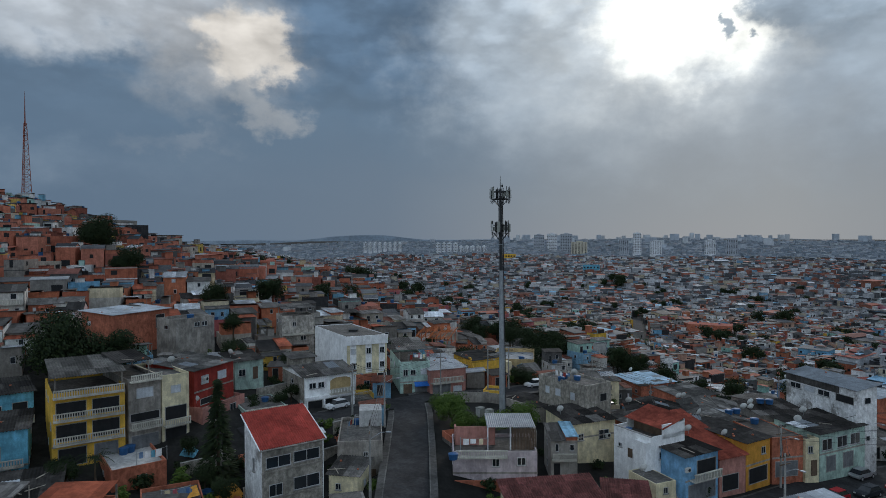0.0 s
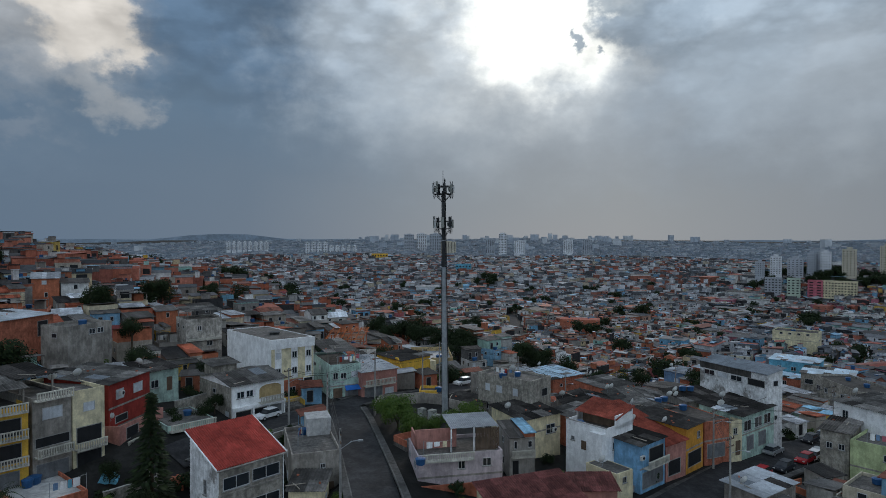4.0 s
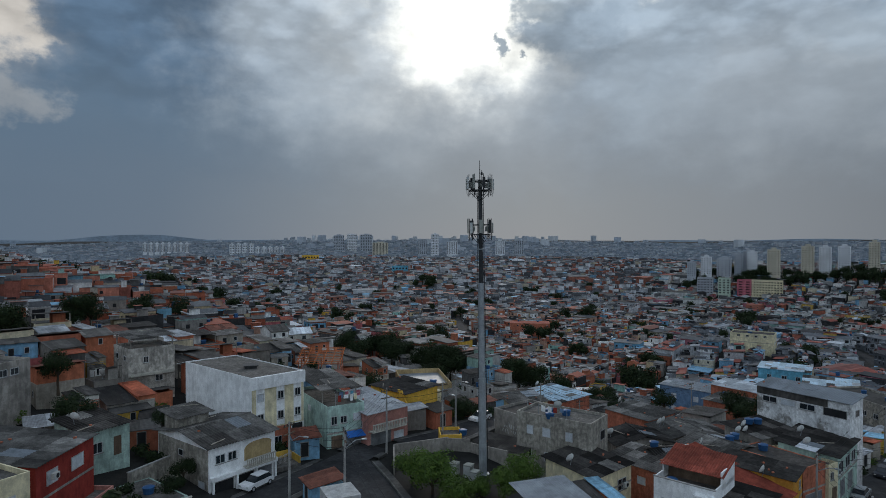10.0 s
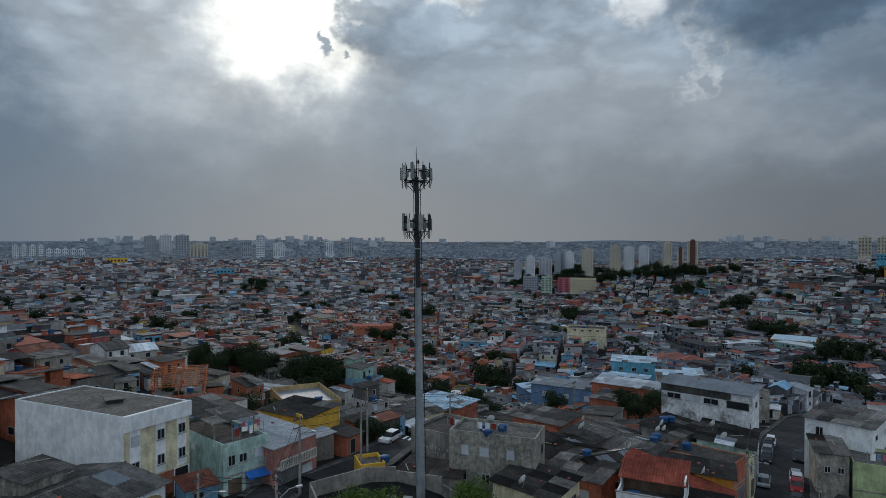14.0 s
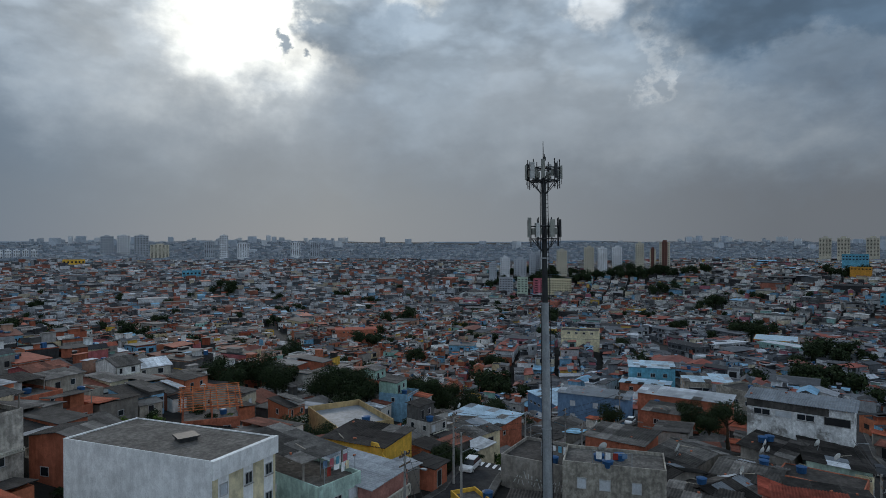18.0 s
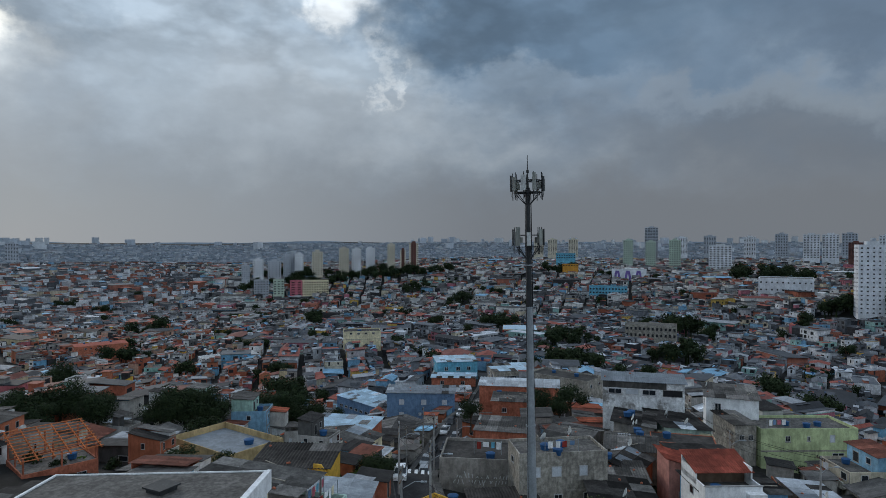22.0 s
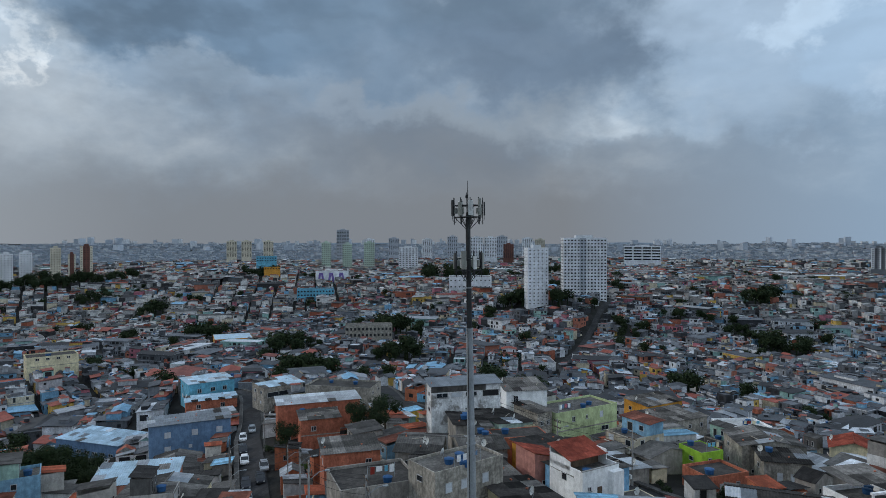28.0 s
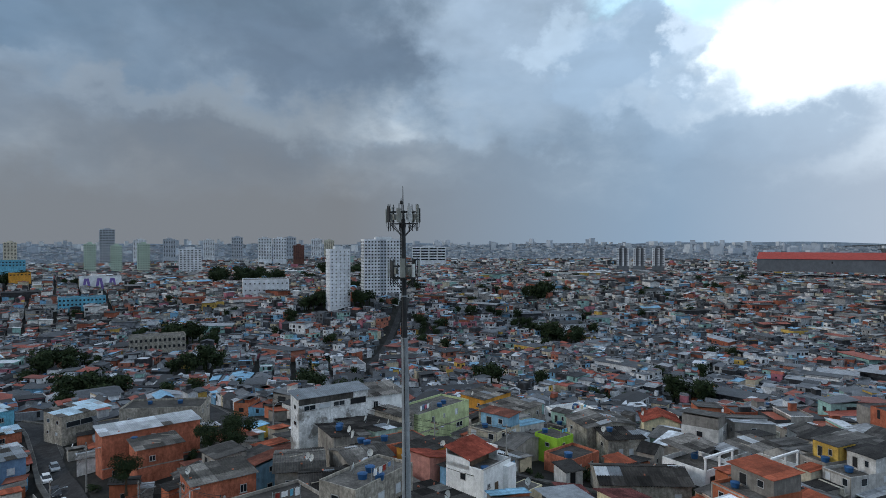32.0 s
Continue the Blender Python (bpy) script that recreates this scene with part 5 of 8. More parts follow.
def pink_extra(e, w, d):
    part("terrace_wall", Mesh().box(0.3, 3.5, 2.2, 5.6, 3.7, 4.6).box(0.3, 3.5, 2.2, 0.5, 6.8, 4.0), M["salmon"], e, "salmon terrace wall")
    sh = Mesh()
    for k in range(24):
        x = 4.4 + k * 0.26
        sh.poly([(x, 1.5, 5.1), (x + 0.13, 1.5, 5.2), (x + 0.13, 6.9, 5.5), (x, 6.9, 5.4)], [(0, 1, 2, 3)])
        sh.poly([(x + 0.13, 1.5, 5.2), (x + 0.26, 1.5, 5.1), (x + 0.26, 6.9, 5.4), (x + 0.13, 6.9, 5.5)], [(0, 1, 2, 3)])
    part("terrace_roof", sh, M["zinc"], e, "corrugated grey sheet roof")
    for k in range(16):
        x = 7.6 + 0.19 * k
        part("slat", shared("screen_slat", lambda: Mesh().box(0.0, 1.46, 2.3, 0.16, 1.52, 5.0).data("slat", M["wood"])), None, e, at=pose(x, 0, 0))
    part("brick_wall", Mesh().box(-0.4, -1.4, -5.0, w + 1.2, -1.2, -0.6), M["brick"], e, "rough brick yard wall")
    for x in (4.5, 7.4, 10.4):
        part("post", Mesh().box(x - 0.08, 1.6, 2.2, x + 0.08, 1.76, 5.1), M["white"], e)


house("pale pink house with a roof terrace and white balustrade", (-8.6, -22.8), (2.0, -22.9), 7, -3.0, 2.6, "pink", fit=[("f", 5.4, 4.2, 0.9, 1.1, "w"), ("f", 8.6, 4.3, 1.1, 1.0, "w"), ("f", 3.6, 5.5, 6.4, 0.9, "b")], extra=pink_extra)
house("low house under a big faded red sheet roof", (-2.4, -36.2), (8.0, -34.6), 6.2, -5.0, 0.2, "cream", "mono", "tile_old", rise=1.2, fit=[("f", 8.2, 2.6, 1.0, 1.0, "w")])
house("cream outbuilding with a dark sheet roof", (-8.4, -35.0), (-3.2, -35.2), 4.5, -5.0, -1.0, "cream", "mono", "fibre_dark", rise=0.4)


def tile_extra(e, w, d):
    part("upper_wall", Mesh().box(0, 2.4, 3.0, 0.15, d, 4.5).box(w - 0.15, 2.2, 3.0, w, d, 4.9).box(0, d - 0.15, 3.0, w, d, 5.3), M["white"], e)
    slope(e, pose(0, 2.2, 0), w, d - 2.2, 4.3, 1.0, "tile_red", 0.2, 0.2)
    part("bay", Mesh().box(w - 1.9, -0.9, -1.4, w + 0.05, 0.0, 3.0), M["white"], e, "white projecting bay")
    part("parapet_cap", Mesh().box(-0.08, -0.08, 3.6, w + 0.08, 0.22, 3.68), M["kerb"], e)
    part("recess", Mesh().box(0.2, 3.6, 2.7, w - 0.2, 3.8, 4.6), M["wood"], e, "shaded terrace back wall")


house("white house with a terrace and red clay tile roof", (13.8, -15.3), (16.9, -21.0), 6.4, -4.0, 3.6, "white", fit=[("f", 3.0, 4.6, 0.8, 1.2, "d"), ("f", 5.2, 5.0, 0.9, 0.9, "w"), ("r", 2.0, 5.0, 0.9, 1.0, "w"), ("f", 1.2, 5.2, 0.6, 0.6, "w")], extra=tile_extra, parapet=0.9)
def side_stair(e, w, d):
    for k in range(9):
        part("step", Mesh().box(-1.3, 0.8 + 0.55 * k, -4.2, -0.05, 1.35 + 0.55 * k, -3.4 + 0.36 * k), M["kerb"], e)
    part("stair_wall", Mesh().poly([(-1.45, 0.6, -4.2), (-1.3, 0.6, -4.2), (-1.3, 6.0, -4.2), (-1.45, 6.0, -4.2), (-1.45, 0.6, -2.6), (-1.3, 0.6, -2.6), (-1.3, 6.0, 0.8), (-1.45, 6.0, 0.8)], [(0, 3, 2, 1), (4, 5, 6, 7), (0, 1, 5, 4), (1, 2, 6, 5), (2, 3, 7, 6), (3, 0, 4, 7)]), M["white"], e, "white sloping stair wall")


house("light blue house with a front balcony", (20.4, -23.6), (25.7, -20.8), 10, -4.0, 1.9, "blue", "mono", "fibre_dark", extra=side_stair, fit=[("f", 3.8, 4.2, 3.6, 2.0, "o"), ("f", 3.2, 3.4, 5.0, 0.9, "b"), ("f", 3.0, 1.2, 5.0, 2.2, "s")], rise=0.4)
house("house with a long red clay tile roof", (26.0, -20.6), (30.4, -18.6), 11, -4.0, 0.6, "salmon", "mono", "tile_red", rise=2.8, fit=[("f", 2.0, 1.3, 3.0, 2.2, "o")])
house("orange-yellow house with a dark sheet roof", (30.6, -18.4), (35.2, -15.7), 8, -4.0, 1.9, "orange", "mono", "fibre_dark", rise=0.4, fit=[("f", 3.8, 4.4, 0.9, 1.0, "w"), ("f", 2.6, 1.3, 4.2, 2.2, "o")])
house("unfinished brick house over a beige front wall", (35.6, -15.5), (40.4, -14.6), 9, -4.0, 1.7, "brick", "flat", "fibre_dark", fit=[("f", 2.3, 1.3, 3.6, 2.2, "s")], parapet=0.15)
house("beige house with a low garage", (40.6, -14.9), (42.8, -14.4), 8, -4.0, 1.3, "cream", "flat", "slab", fit=[("f", 0.8, 3.8, 0.8, 1.0, "w"), ("f", 1.4, 1.2, 1.0, 2.2, "d")])
house("mint shop house with large glazed upper windows", (43.0, -14.2), (52.4, -9.8), 7, -4.0, 1.7, "mint", "mono", "fibre_dark", rise=0.5, fit=[("f", 1.6, 4.1, 2.2, 1.6, "w"), ("f", 5.0, 4.1, 2.2, 1.6, "w"), ("f", 8.0, 4.1, 2.2, 1.6, "w"), ("f", 2.5, 1.3, 2.2, 2.3, "s"), ("f", 6.4, 1.3, 2.4, 2.3, "s")])
house("low house under a broad dark sheet roof", (38.8, -6.4), (46.6, -5.4), 6, -3.0, 2.2, "grey", "mono", "fibre_dark", rise=0.5)
house("low house under patched grey sheet roofs", (30.5, -8.0), (38.2, -6.6), 7, -3.0, 1.2, "grey", "gable", "fibre", rise=0.8, axis="y")
house("single-storey house under a grey sheet roof", (22.5, -6.5), (29.5, -7.5), 7, -3.0, 0.6, "brick", "gable", "fibre_dark", rise=0.9, axis="x")
house("low brick house with corrugated roof", (17.0, -1.5), (19.5, -8.5), 6, -3.0, 0.8, "brick", "mono", "fibre", rise=0.4)
house("low sheet-roofed house behind the grey one", (21.0, 1.5), (29.5, 0.0), 6, -3.5, 0.8, "grey", "gable", "fibre_dark", rise=1.0, axis="y")
house("low sheet-roofed house with pale panels", (31.0, 2.5), (40.5, 1.0), 7, -3.5, 0.4, "grey", "gable", "fibre", rise=1.0, axis="y")
house("peeling whitewashed block under a grey metal clad storey", (48.2, 3.4), (51.2, -9.6), 3.8, -4.0, 6.7, "dirty", "mono", "zinc_dark", fit=[("f", 2.0, 9.0, 2.2, 0.9, "w"), ("f", 4.8, 9.0, 2.2, 0.9, "v"), ("f", 7.6, 9.0, 2.2, 0.9, "w"), ("f", 11.4, 9.0, 3.2, 1.2, "o")], rise=0.6,
      extra=lambda e, w, d: part("cladding", Mesh().box(-0.05, -0.05, 5.6, w * 0.78, 0.0, 6.75), M["fibre"], e, "grey corrugated cladding"))
house("lime green house with a flat roof", (55.6, -21.1), (63.2, -35.6), 8, -7.0, -0.4, "lime", fit=[("f", 4.5, 4.9, 0.8, 1.0, "w"), ("f", 8.0, 4.9, 0.5, 0.8, "w"), ("f", 12.0, 4.9, 0.9, 1.3, "v"), ("f", 13.0, 2.0, 2.0, 1.0, "w")])
house("brick house with a flat grey sheet roof", (31.9, 20.4), (34.1, 11.8), 7, -4.5, 0.1, "brick", "mono", "fibre", rise=0.3, fit=[("f", 7.0, 2.8, 1.0, 1.2, "w"), ("r", 4.5, 2.6, 1.2, 1.2, "o")])
house("long brick house with a pale sheet roof", (69.4, 35.9), (74.8, 19.0), 6, -11.0, -2.0, "brick", "mono", "zinc", rise=0.4)
house("two-tone brick house beside the valley street", (61.5, 29.5), (63.8, 22.0), 6, -9.0, -3.0, "brick", "mono", "fibre", rise=0.4, fit=[("f", 2.5, 4.2, 1.0, 1.0, "w")])
def scrawl(e, w, d):
    """Unreadable spray marks, as plain bars."""
    rng = random.Random(8)
    for k in range(16):
        u, z, a = 2.0 + 0.42 * k, 1.4 + rng.uniform(-0.3, 0.4), rng.uniform(-35, 35)
        part("spray_mark", shared("spray", lambda: Mesh().box(-0.05, -0.006, -0.55, 0.05, -0.003, 0.55).data("spray_mark", M["radome"])), None, e, at=pose(u, 0, z, 0, a, 0))


house("grey rendered building with dark corrugated roof and scrawled wall", (8.3, 14.9), (11.7, 5.4), 8, -1.5, 3.9, "grey", "flat", "fibre_dark", fit=[("l", 5.0, 1.4, 2.6, 2.4, "s")], parapet=0.45, extra=scrawl)
house("low shed with an old sheet roof beside the tower", (1.8, 7.4), (6.0, 1.2), 3.6, -0.5, 1.5, "grey", "mono", "fibre_dark", rise=0.3)
house("concrete yard wall house with a yellow upper wall", (0.4, 8.4), (1.4, 12.0), 3.0, -0.8, 2.5, "yellow", "flat", "slab")
house("beige hall with a sunken blue-grey roof", (4.6, 58.6), (2.4, 44.4), 9.5, -5.0, 1.3, "ochre", "flat", "zinc_dark", parapet=1.0, fit=[("f", 11.8, 3.2, 1.0, 2.2, "d"), ("r", 3.0, 3.2, 2.4, 1.4, "w"), ("r", 6.6, 3.4, 2.4, 1.4, "w")])
house("beige house with a grey double roof", (20.8, 47.2), (21.8, 36.2), 8, -8.0, -2.4, "cream", "gable", "fibre", rise=0.9, axis="y", fit=[("r", 2.5, 4.2, 1.4, 1.2, "o"), ("r", 5.6, 4.2, 1.4, 1.2, "o")])
house("brick warehouse with a pale blue sheet roof", (34.6, 57.6), (37.4, 45.4), 9, -11.0, -5.6, "brick", "mono", "zinc_blue", rise=0.5)
house("long slate blue shed with a pale roof", (112.0, 107.0), (104.5, 86.5), 10, -31.0, -21.6, "slate", "mono", "zinc_blue", rise=0.6, fit=[("f", 2.6 + 2.8 * k, 6.6, 1.6, 0.8, "w") for k in range(7)])
house("slate blue three-storey house with square white windows", (82.5, 68.8), (90.0, 52.2), 6.5, -21.0, -10.2, "slate", "mono", "zinc_dark", rise=0.5, fit=[("f", 4.0, 8.4, 1.4, 1.4, "v"), ("f", 10.0, 8.4, 1.4, 1.4, "v"), ("f", 15.6, 8.4, 1.4, 1.4, "v"), ("f", 4.0, 5.0, 1.4, 1.4, "v"), ("f", 9.0, 5.2, 0.8, 0.8, "v"), ("f", 13.6, 5.0, 1.4, 1.4, "v")])
def open_rafters(e, w, d):
    """An unfinished gable roof: bare orange battens over rafters and posts."""
    z = 2.3
    for x in (0.1, w / 2, w - 0.3):
        for y in (0.1, d / 2, d - 0.3):
            part("post", Mesh().box(x, y, z - 0.1, x + 0.2, y + 0.2, z + (1.9 if y < d * 0.7 else 2.9)), M["brick"], e)
    for k in range(6):
        x = -0.2 + (w + 0.4) * k / 5
        part("rafter", Mesh().poly([(x, -0.5, z + 1.4), (x + 0.14, -0.5, z + 1.4), (x + 0.14, d + 0.3, z + 3.2), (x, d + 0.3, z + 3.2), (x, -0.5, z + 1.6), (x + 0.14, -0.5, z + 1.6), (x + 0.14, d + 0.3, z + 3.4), (x, d + 0.3, z + 3.4)], [(0, 3, 2, 1), (4, 5, 6, 7), (0, 1, 5, 4), (1, 2, 6, 5), (2, 3, 7, 6), (3, 0, 4, 7)]), M["raw_timber"], e)
    for k in range(11):
        y = -0.5 + (d + 0.7) * k / 10
        q = z + 1.62 + 1.8 * (y + 0.5) / (d + 0.8)
        part("batten", Mesh().box(-0.5, y, q, w + 0.5, y + 0.12, q + 0.1), M["raw_timber"], e)


house("brick house with a bare orange timber roof frame", (-16.2, 59.5), (-8.0, 57.0), 8, -4.0, 2.2, "brick", "flat", "slab", parapet=0.2, fit=[("f", 6.6, 4.4, 1.2, 1.2, "w"), ("f", 3.0, 4.2, 2.0, 1.6, "o")], extra=open_rafters)
OCC += [(-39, -20.5, 3.5), (-36, -23.5, 3.0), (-21, 55, 4.5), (-15, 53, 4.5), (-9, 51, 4)]
tank(-9.6, 60.0, 2.2)
house("cream two-storey house with a grey sheet roof", (61.6, -12.2), (62.6, -20.8), 9, -6.5, 2.6, "white", "mono", "fibre", rise=0.5, fit=[("f", 2.0, 7.4, 1.0, 1.4, "w"), ("f", 5.6, 4.8, 0.9, 0.9, "w"), ("l", 4.0, 7.2, 1.2, 1.2, "w")])
house("grey two-storey house with a striped awning", (54.2, -17.2), (56.2, -20.4), 7, -6.0, 0.0, "mould", "mono", "fibre", rise=0.4, fit=[("f", 1.2, 3.9, 0.8, 0.9, "w"), ("f", 2.8, 3.9, 0.8, 0.9, "w")])
house("bright orange house with two upper windows", (89.5, -52.0), (95.4, -63.2), 8, -15.0, -8.4, "orange", "mono", "fibre", rise=0.5, fit=[("f", 3.0, 5.0, 1.4, 1.2, "o"), ("f", 5.2, 5.0, 1.4, 1.2, "o"), ("f", 3.5, 1.6, 1.0, 1.2, "d")])
house("low house under broad pale sheet roofs", (63.8, -45.0), (69.6, -57.8), 8, -11.0, -5.2, "mould", "mono", "fibre", rise=0.5)
house("white house with a flat pale roof and a rooftop tank", (61.4, -58.4), (61.8, -68.0), 7, -11.0, -5.4, "white", "flat", "slab_pale")
house("grey two-storey house with a white balcony front", (33.6, -50.2), (31.8, -57.0), 6, -9.0, -2.4, "mould", "mono", "fibre_dark", rise=0.3, fit=[("f", 2.4, 4.2, 0.9, 1.4, "v"), ("f", 4.4, 4.2, 0.9, 1.4, "v"), ("f", 3.4, 3.0, 5.0, 0.8, "b")])
house("pale house under a wide white sheet roof", (40.0, -50.0), (38.6, -60.5), 9, -9.5, -2.0, "mould", "gable", "fibre", rise=1.0, axis="y")
house("unplastered brick house with small windows and a dark roof", (28.9, -39.0), (31.2, -46.4), 6, -8.5, -3.1, "brick", "flat", "fibre_dark", fit=[("f", 2.4, 3.6, 0.8, 1.1, "v"), ("f", 5.6, 3.6, 0.8, 1.0, "w"), ("l", 3.0, 3.4, 0.9, 1.0, "w")])
house("bright green house with a grey side wall", (37.2, -41.6), (38.6, -46.0), 5.5, -8.0, -2.2, "green", "flat", "fibre_dark", fit=[("f", 1.8, 4.4, 0.7, 0.7, "w")], parapet=0.15)
def open_terrace(e, w, d):
    """Half-walled roof terrace with pillars and a part roof."""
    for x in (0.1, w / 2, w - 0.35):
        part("pillar", Mesh().box(x, 0.05, -2.2, x + 0.25, 0.3, 0.1), M["white"], e)
    part("lintel", Mesh().box(-0.05, 0.0, 0.1, w + 0.05, 0.35, 0.4), M["white"], e)
    slope(e, pose(0, 3.0, 0), w, d - 3.0, 0.2, 0.5, "fibre", 0.2, 0.3)


house("pale grey gabled house under a long dark sheet roof", (9.5, -46.8), (17.3, -50.4), 13, -5.0, -1.6, "mould", "gable", "fibre_dark", rise=1.1, axis="y", fit=[("f", 2.6, 2.2, 0.9, 1.0, "w"), ("f", 5.4, 2.2, 0.9, 1.0, "w")])
house("white house with an open pillared roof terrace", (13.6, -53.4), (15.0, -60.8), 8, -5.5, -1.7, "white", "flat", "slab", parapet=0.8, fit=[("f", 2.0, 2.0, 1.8, 1.4, "o"), ("f", 5.4, 2.0, 1.0, 1.0, "w")], extra=open_terrace)
house("white terrace house with a low front wall", (9.4, -62.6), (10.6, -70.0), 8, -5.5, -1.9, "white", "flat", "slab", parapet=0.8, fit=[("f", 2.2, 2.0, 1.6, 1.6, "o"), ("f", 5.2, 2.0, 1.6, 1.6, "o")], extra=open_terrace)
tank(19.6, -57.0, -2.1)
tank(20.6, -58.0, -2.1)
tank(16.0, -66.5, -2.3)
house("house with a hipped red tile roof", (52.4, -74.0), (48.2, -80.6), 7, -12.0, -6.6, "cream", "gable", "tile_red", rise=1.4, axis="y")
house("grey house with many square windows", (104.0, 36.5), (99.5, 18.5), 9, -18.0, -5.4, "mould", "flat", "fibre", fit=[("f", 2.5 + 3.2 * k, z, 1.3, 1.1, "w") for k in range(5) for z in (6.2, 9.8)])
house("teal-roofed house at the street corner", (112.5, 49.6), (120.0, 40.0), 8, -19.0, -8.2, "mould", "mono", "zinc_blue", rise=0.6, fit=[("f", 4.5, 8.6, 7.0, 1.4, "w")])


def red_roof_extra(e, w, d):
    """Mouldy front with ledges, pale verges along the roof and a drainpipe down the corner."""
    part("front_render", Mesh().box(0.02, -0.008, -6, w - 0.02, -0.003, 5.62), M["mould"], e, "dark mouldy concrete front")
    for z in (-0.2, 2.9):
        part("ledge", Mesh().box(-0.04, -0.14, z, w + 0.04, -0.01, z + 0.16), M["grey"], e)
    for x in (-0.36, w + 0.36):
        part("verge", Mesh().tube([(x, -0.36, 5.72), (x, d + 0.32, 8.2)], 0.085, 6), M["white"], e, "pale verge trim")
    part("gutter", Mesh().tube([(-0.36, -0.42, 5.62), (w + 0.36, -0.42, 5.62)], 0.09, 6), M["grey"], e)
    part("drainpipe", Mesh().tube([(w + 0.06, -0.1, 5.6), (w + 0.06, -0.1, -5.5)], 0.06, 6), M["white"], e, "white drainpipe")


def draped_tarpaulin(x, y, size, height, mat, label, seed):
    """A crumpled sheet thrown over a heap, its hem on the ground."""
    rng = random.Random(seed)
    mb, n = Mesh(), 9
    for j in range(n):
        for i in range(n):
            u, v = i / (n - 1) * 2 - 1, j / (n - 1) * 2 - 1
            hem = max(abs(u), abs(v))
            px, py = x + u * size * (1 + rng.uniform(-0.07, 0.07)), y + v * size * 0.75 * (1 + rng.uniform(-0.07, 0.07))
            mb.v.append((px, py, gz(px, py) - 0.04 + height * max(0.0, 1 - hem**2.2) * (1 + rng.uniform(-0.28, 0.2)) + rng.uniform(0, 0.12)))
    mb.f = [(j * n + i, j * n + i + 1, (j + 1) * n + i + 1, (j + 1) * n + i) for j in range(n - 1) for i in range(n - 1)]
    mb.i = [0] * len(mb.f)
    tagged(new("tarpaulin", mb.data("tarpaulin", mat)), label, "tarpaulin", "tarpaulins in the yards")


draped_tarpaulin(-36.4, -23.6, 1.5, 1.5, M["orange"], "crumpled orange tarpaulin over a heap in the yard", 1)
draped_tarpaulin(-34.8, -25.4, 0.9, 0.9, M["brick"], "faded orange-red tarpaulin over a low heap", 2)
draped_tarpaulin(-44.2, -16.4, 1.0, 0.9, M["sky"], "pale blue tarpaulin bundled beside a yard wall", 3)
tank(-38.6, -25.0, gz(-38.6, -25.0), 0.75, 1.1)

house("grey house with a bright red sheet roof and dirty white gable", (-30.2, -31.0), (-24.2, -26.9), 6.2, -3.2, 5.7, "dirty", "mono", "tile_paint", rise=2.3, over=0.3, fit=[
    ("f", 1.9, 7.2, 2.9, 1.3, "w"), ("f", 5.3, 7.3, 3.2, 1.3, "w"), ("f", 1.6, 4.0, 1.6, 1.4, "w"), ("f", 5.3, 4.2, 3.2, 1.5, "w"), ("l", 3.4, 6.4, 0.6, 1.6, "w")], extra=red_roof_extra)
house("small concrete house with an unfinished flat roof", (-23.3, -21.4), (-17.6, -20.8), 11, -2.5, 3.4, "grey", "flat", "slab", fit=[("f", 3.6, 4.2, 0.6, 0.6, "w"), ("f", 4.4, 1.2, 1.0, 2.0, "d")],
      extra=lambda e, w, d: part("stair_head", Mesh().box(2.6, 7.6, 2.8, w, d, 5.2), M["slab_pale"], e, "pale stair head block"))
house("tan house with a low sheet roof", (-23.6, -26.0), (-20.0, -26.8), 4.2, -3.0, 1.0, "cream", "mono", "fibre", rise=0.5, fit=[("f", 1.2, 2.6, 0.7, 0.8, "w")])
house("brick and concrete house with a rubble-strewn flat roof", (-49.6, -26.2), (-44.6, -22.4), 9, -3.0, 1.6, "brick", "flat", "slab_pale", fit=[("l", 4.0, 2.6, 1.2, 1.2, "w")])
house("terrace house with a white balustrade", (-39.6, -6.8), (-34.2, -3.4), 8, -0.2, 3.4, "mint", "flat", "slab", fit=[("f", 3.2, 3.4, 6.2, 0.9, "b"), ("f", 1.6, 1.3, 2.6, 2.2, "s"), ("f", 4.6, 1.3, 2.4, 2.2, "o")], parapet=0.1)
house("low house with a red sheet roof", (8.8, -29.2), (13.6, -30.2), 3.5, -4.5, -0.6, "salmon", "mono", "tile_old", rise=0.5)
house("cream annex with a flat slab roof", (16.0, -25.6), (18.9, -24.4), 5.0, -4.2, -0.6, "cream", "flat", "slab", fit=[("f", 1.5, 2.6, 0.7, 0.8, "w")], parapet=0.1)
house("low shed with pale sheet roofing by the street", (32.6, -31.0), (40.0, -28.0), 5.0, -6.0, -2.8, "grey", "mono", "zinc", rise=0.3)
house("sky-blue house stepped up the slope", (-71.0, -18.5), (-66.2, -14.6), 8, 1.0, 8.4, "sky", "mono", "fibre_dark", rise=0.6, fit=[("f", 2.0, 5.4, 1.2, 1.2, "w"), ("f", 4.6, 5.2, 1.8, 2.0, "o"), ("f", 3.4, 3.9, 5.6, 0.9, "b")])
house("sky-blue two-storey house with a balcony", (-66.0, -27.5), (-60.6, -24.4), 7, -1.0, 6.2, "sky", "mono", "fibre_dark", rise=0.6, fit=[("f", 2.6, 4.4, 1.8, 2.0, "o"), ("f", 3.0, 3.4, 5.6, 0.9, "b"), ("f", 3.0, 1.5, 3.0, 2.0, "s")])
house("brick house with a dark corrugated roof", (-57.0, -35.5), (-51.8, -33.0), 6, -3.5, 1.6, "brick", "mono", "fibre_dark", rise=1.0, fit=[("f", 2.6, 3.2, 1.0, 0.9, "w")])
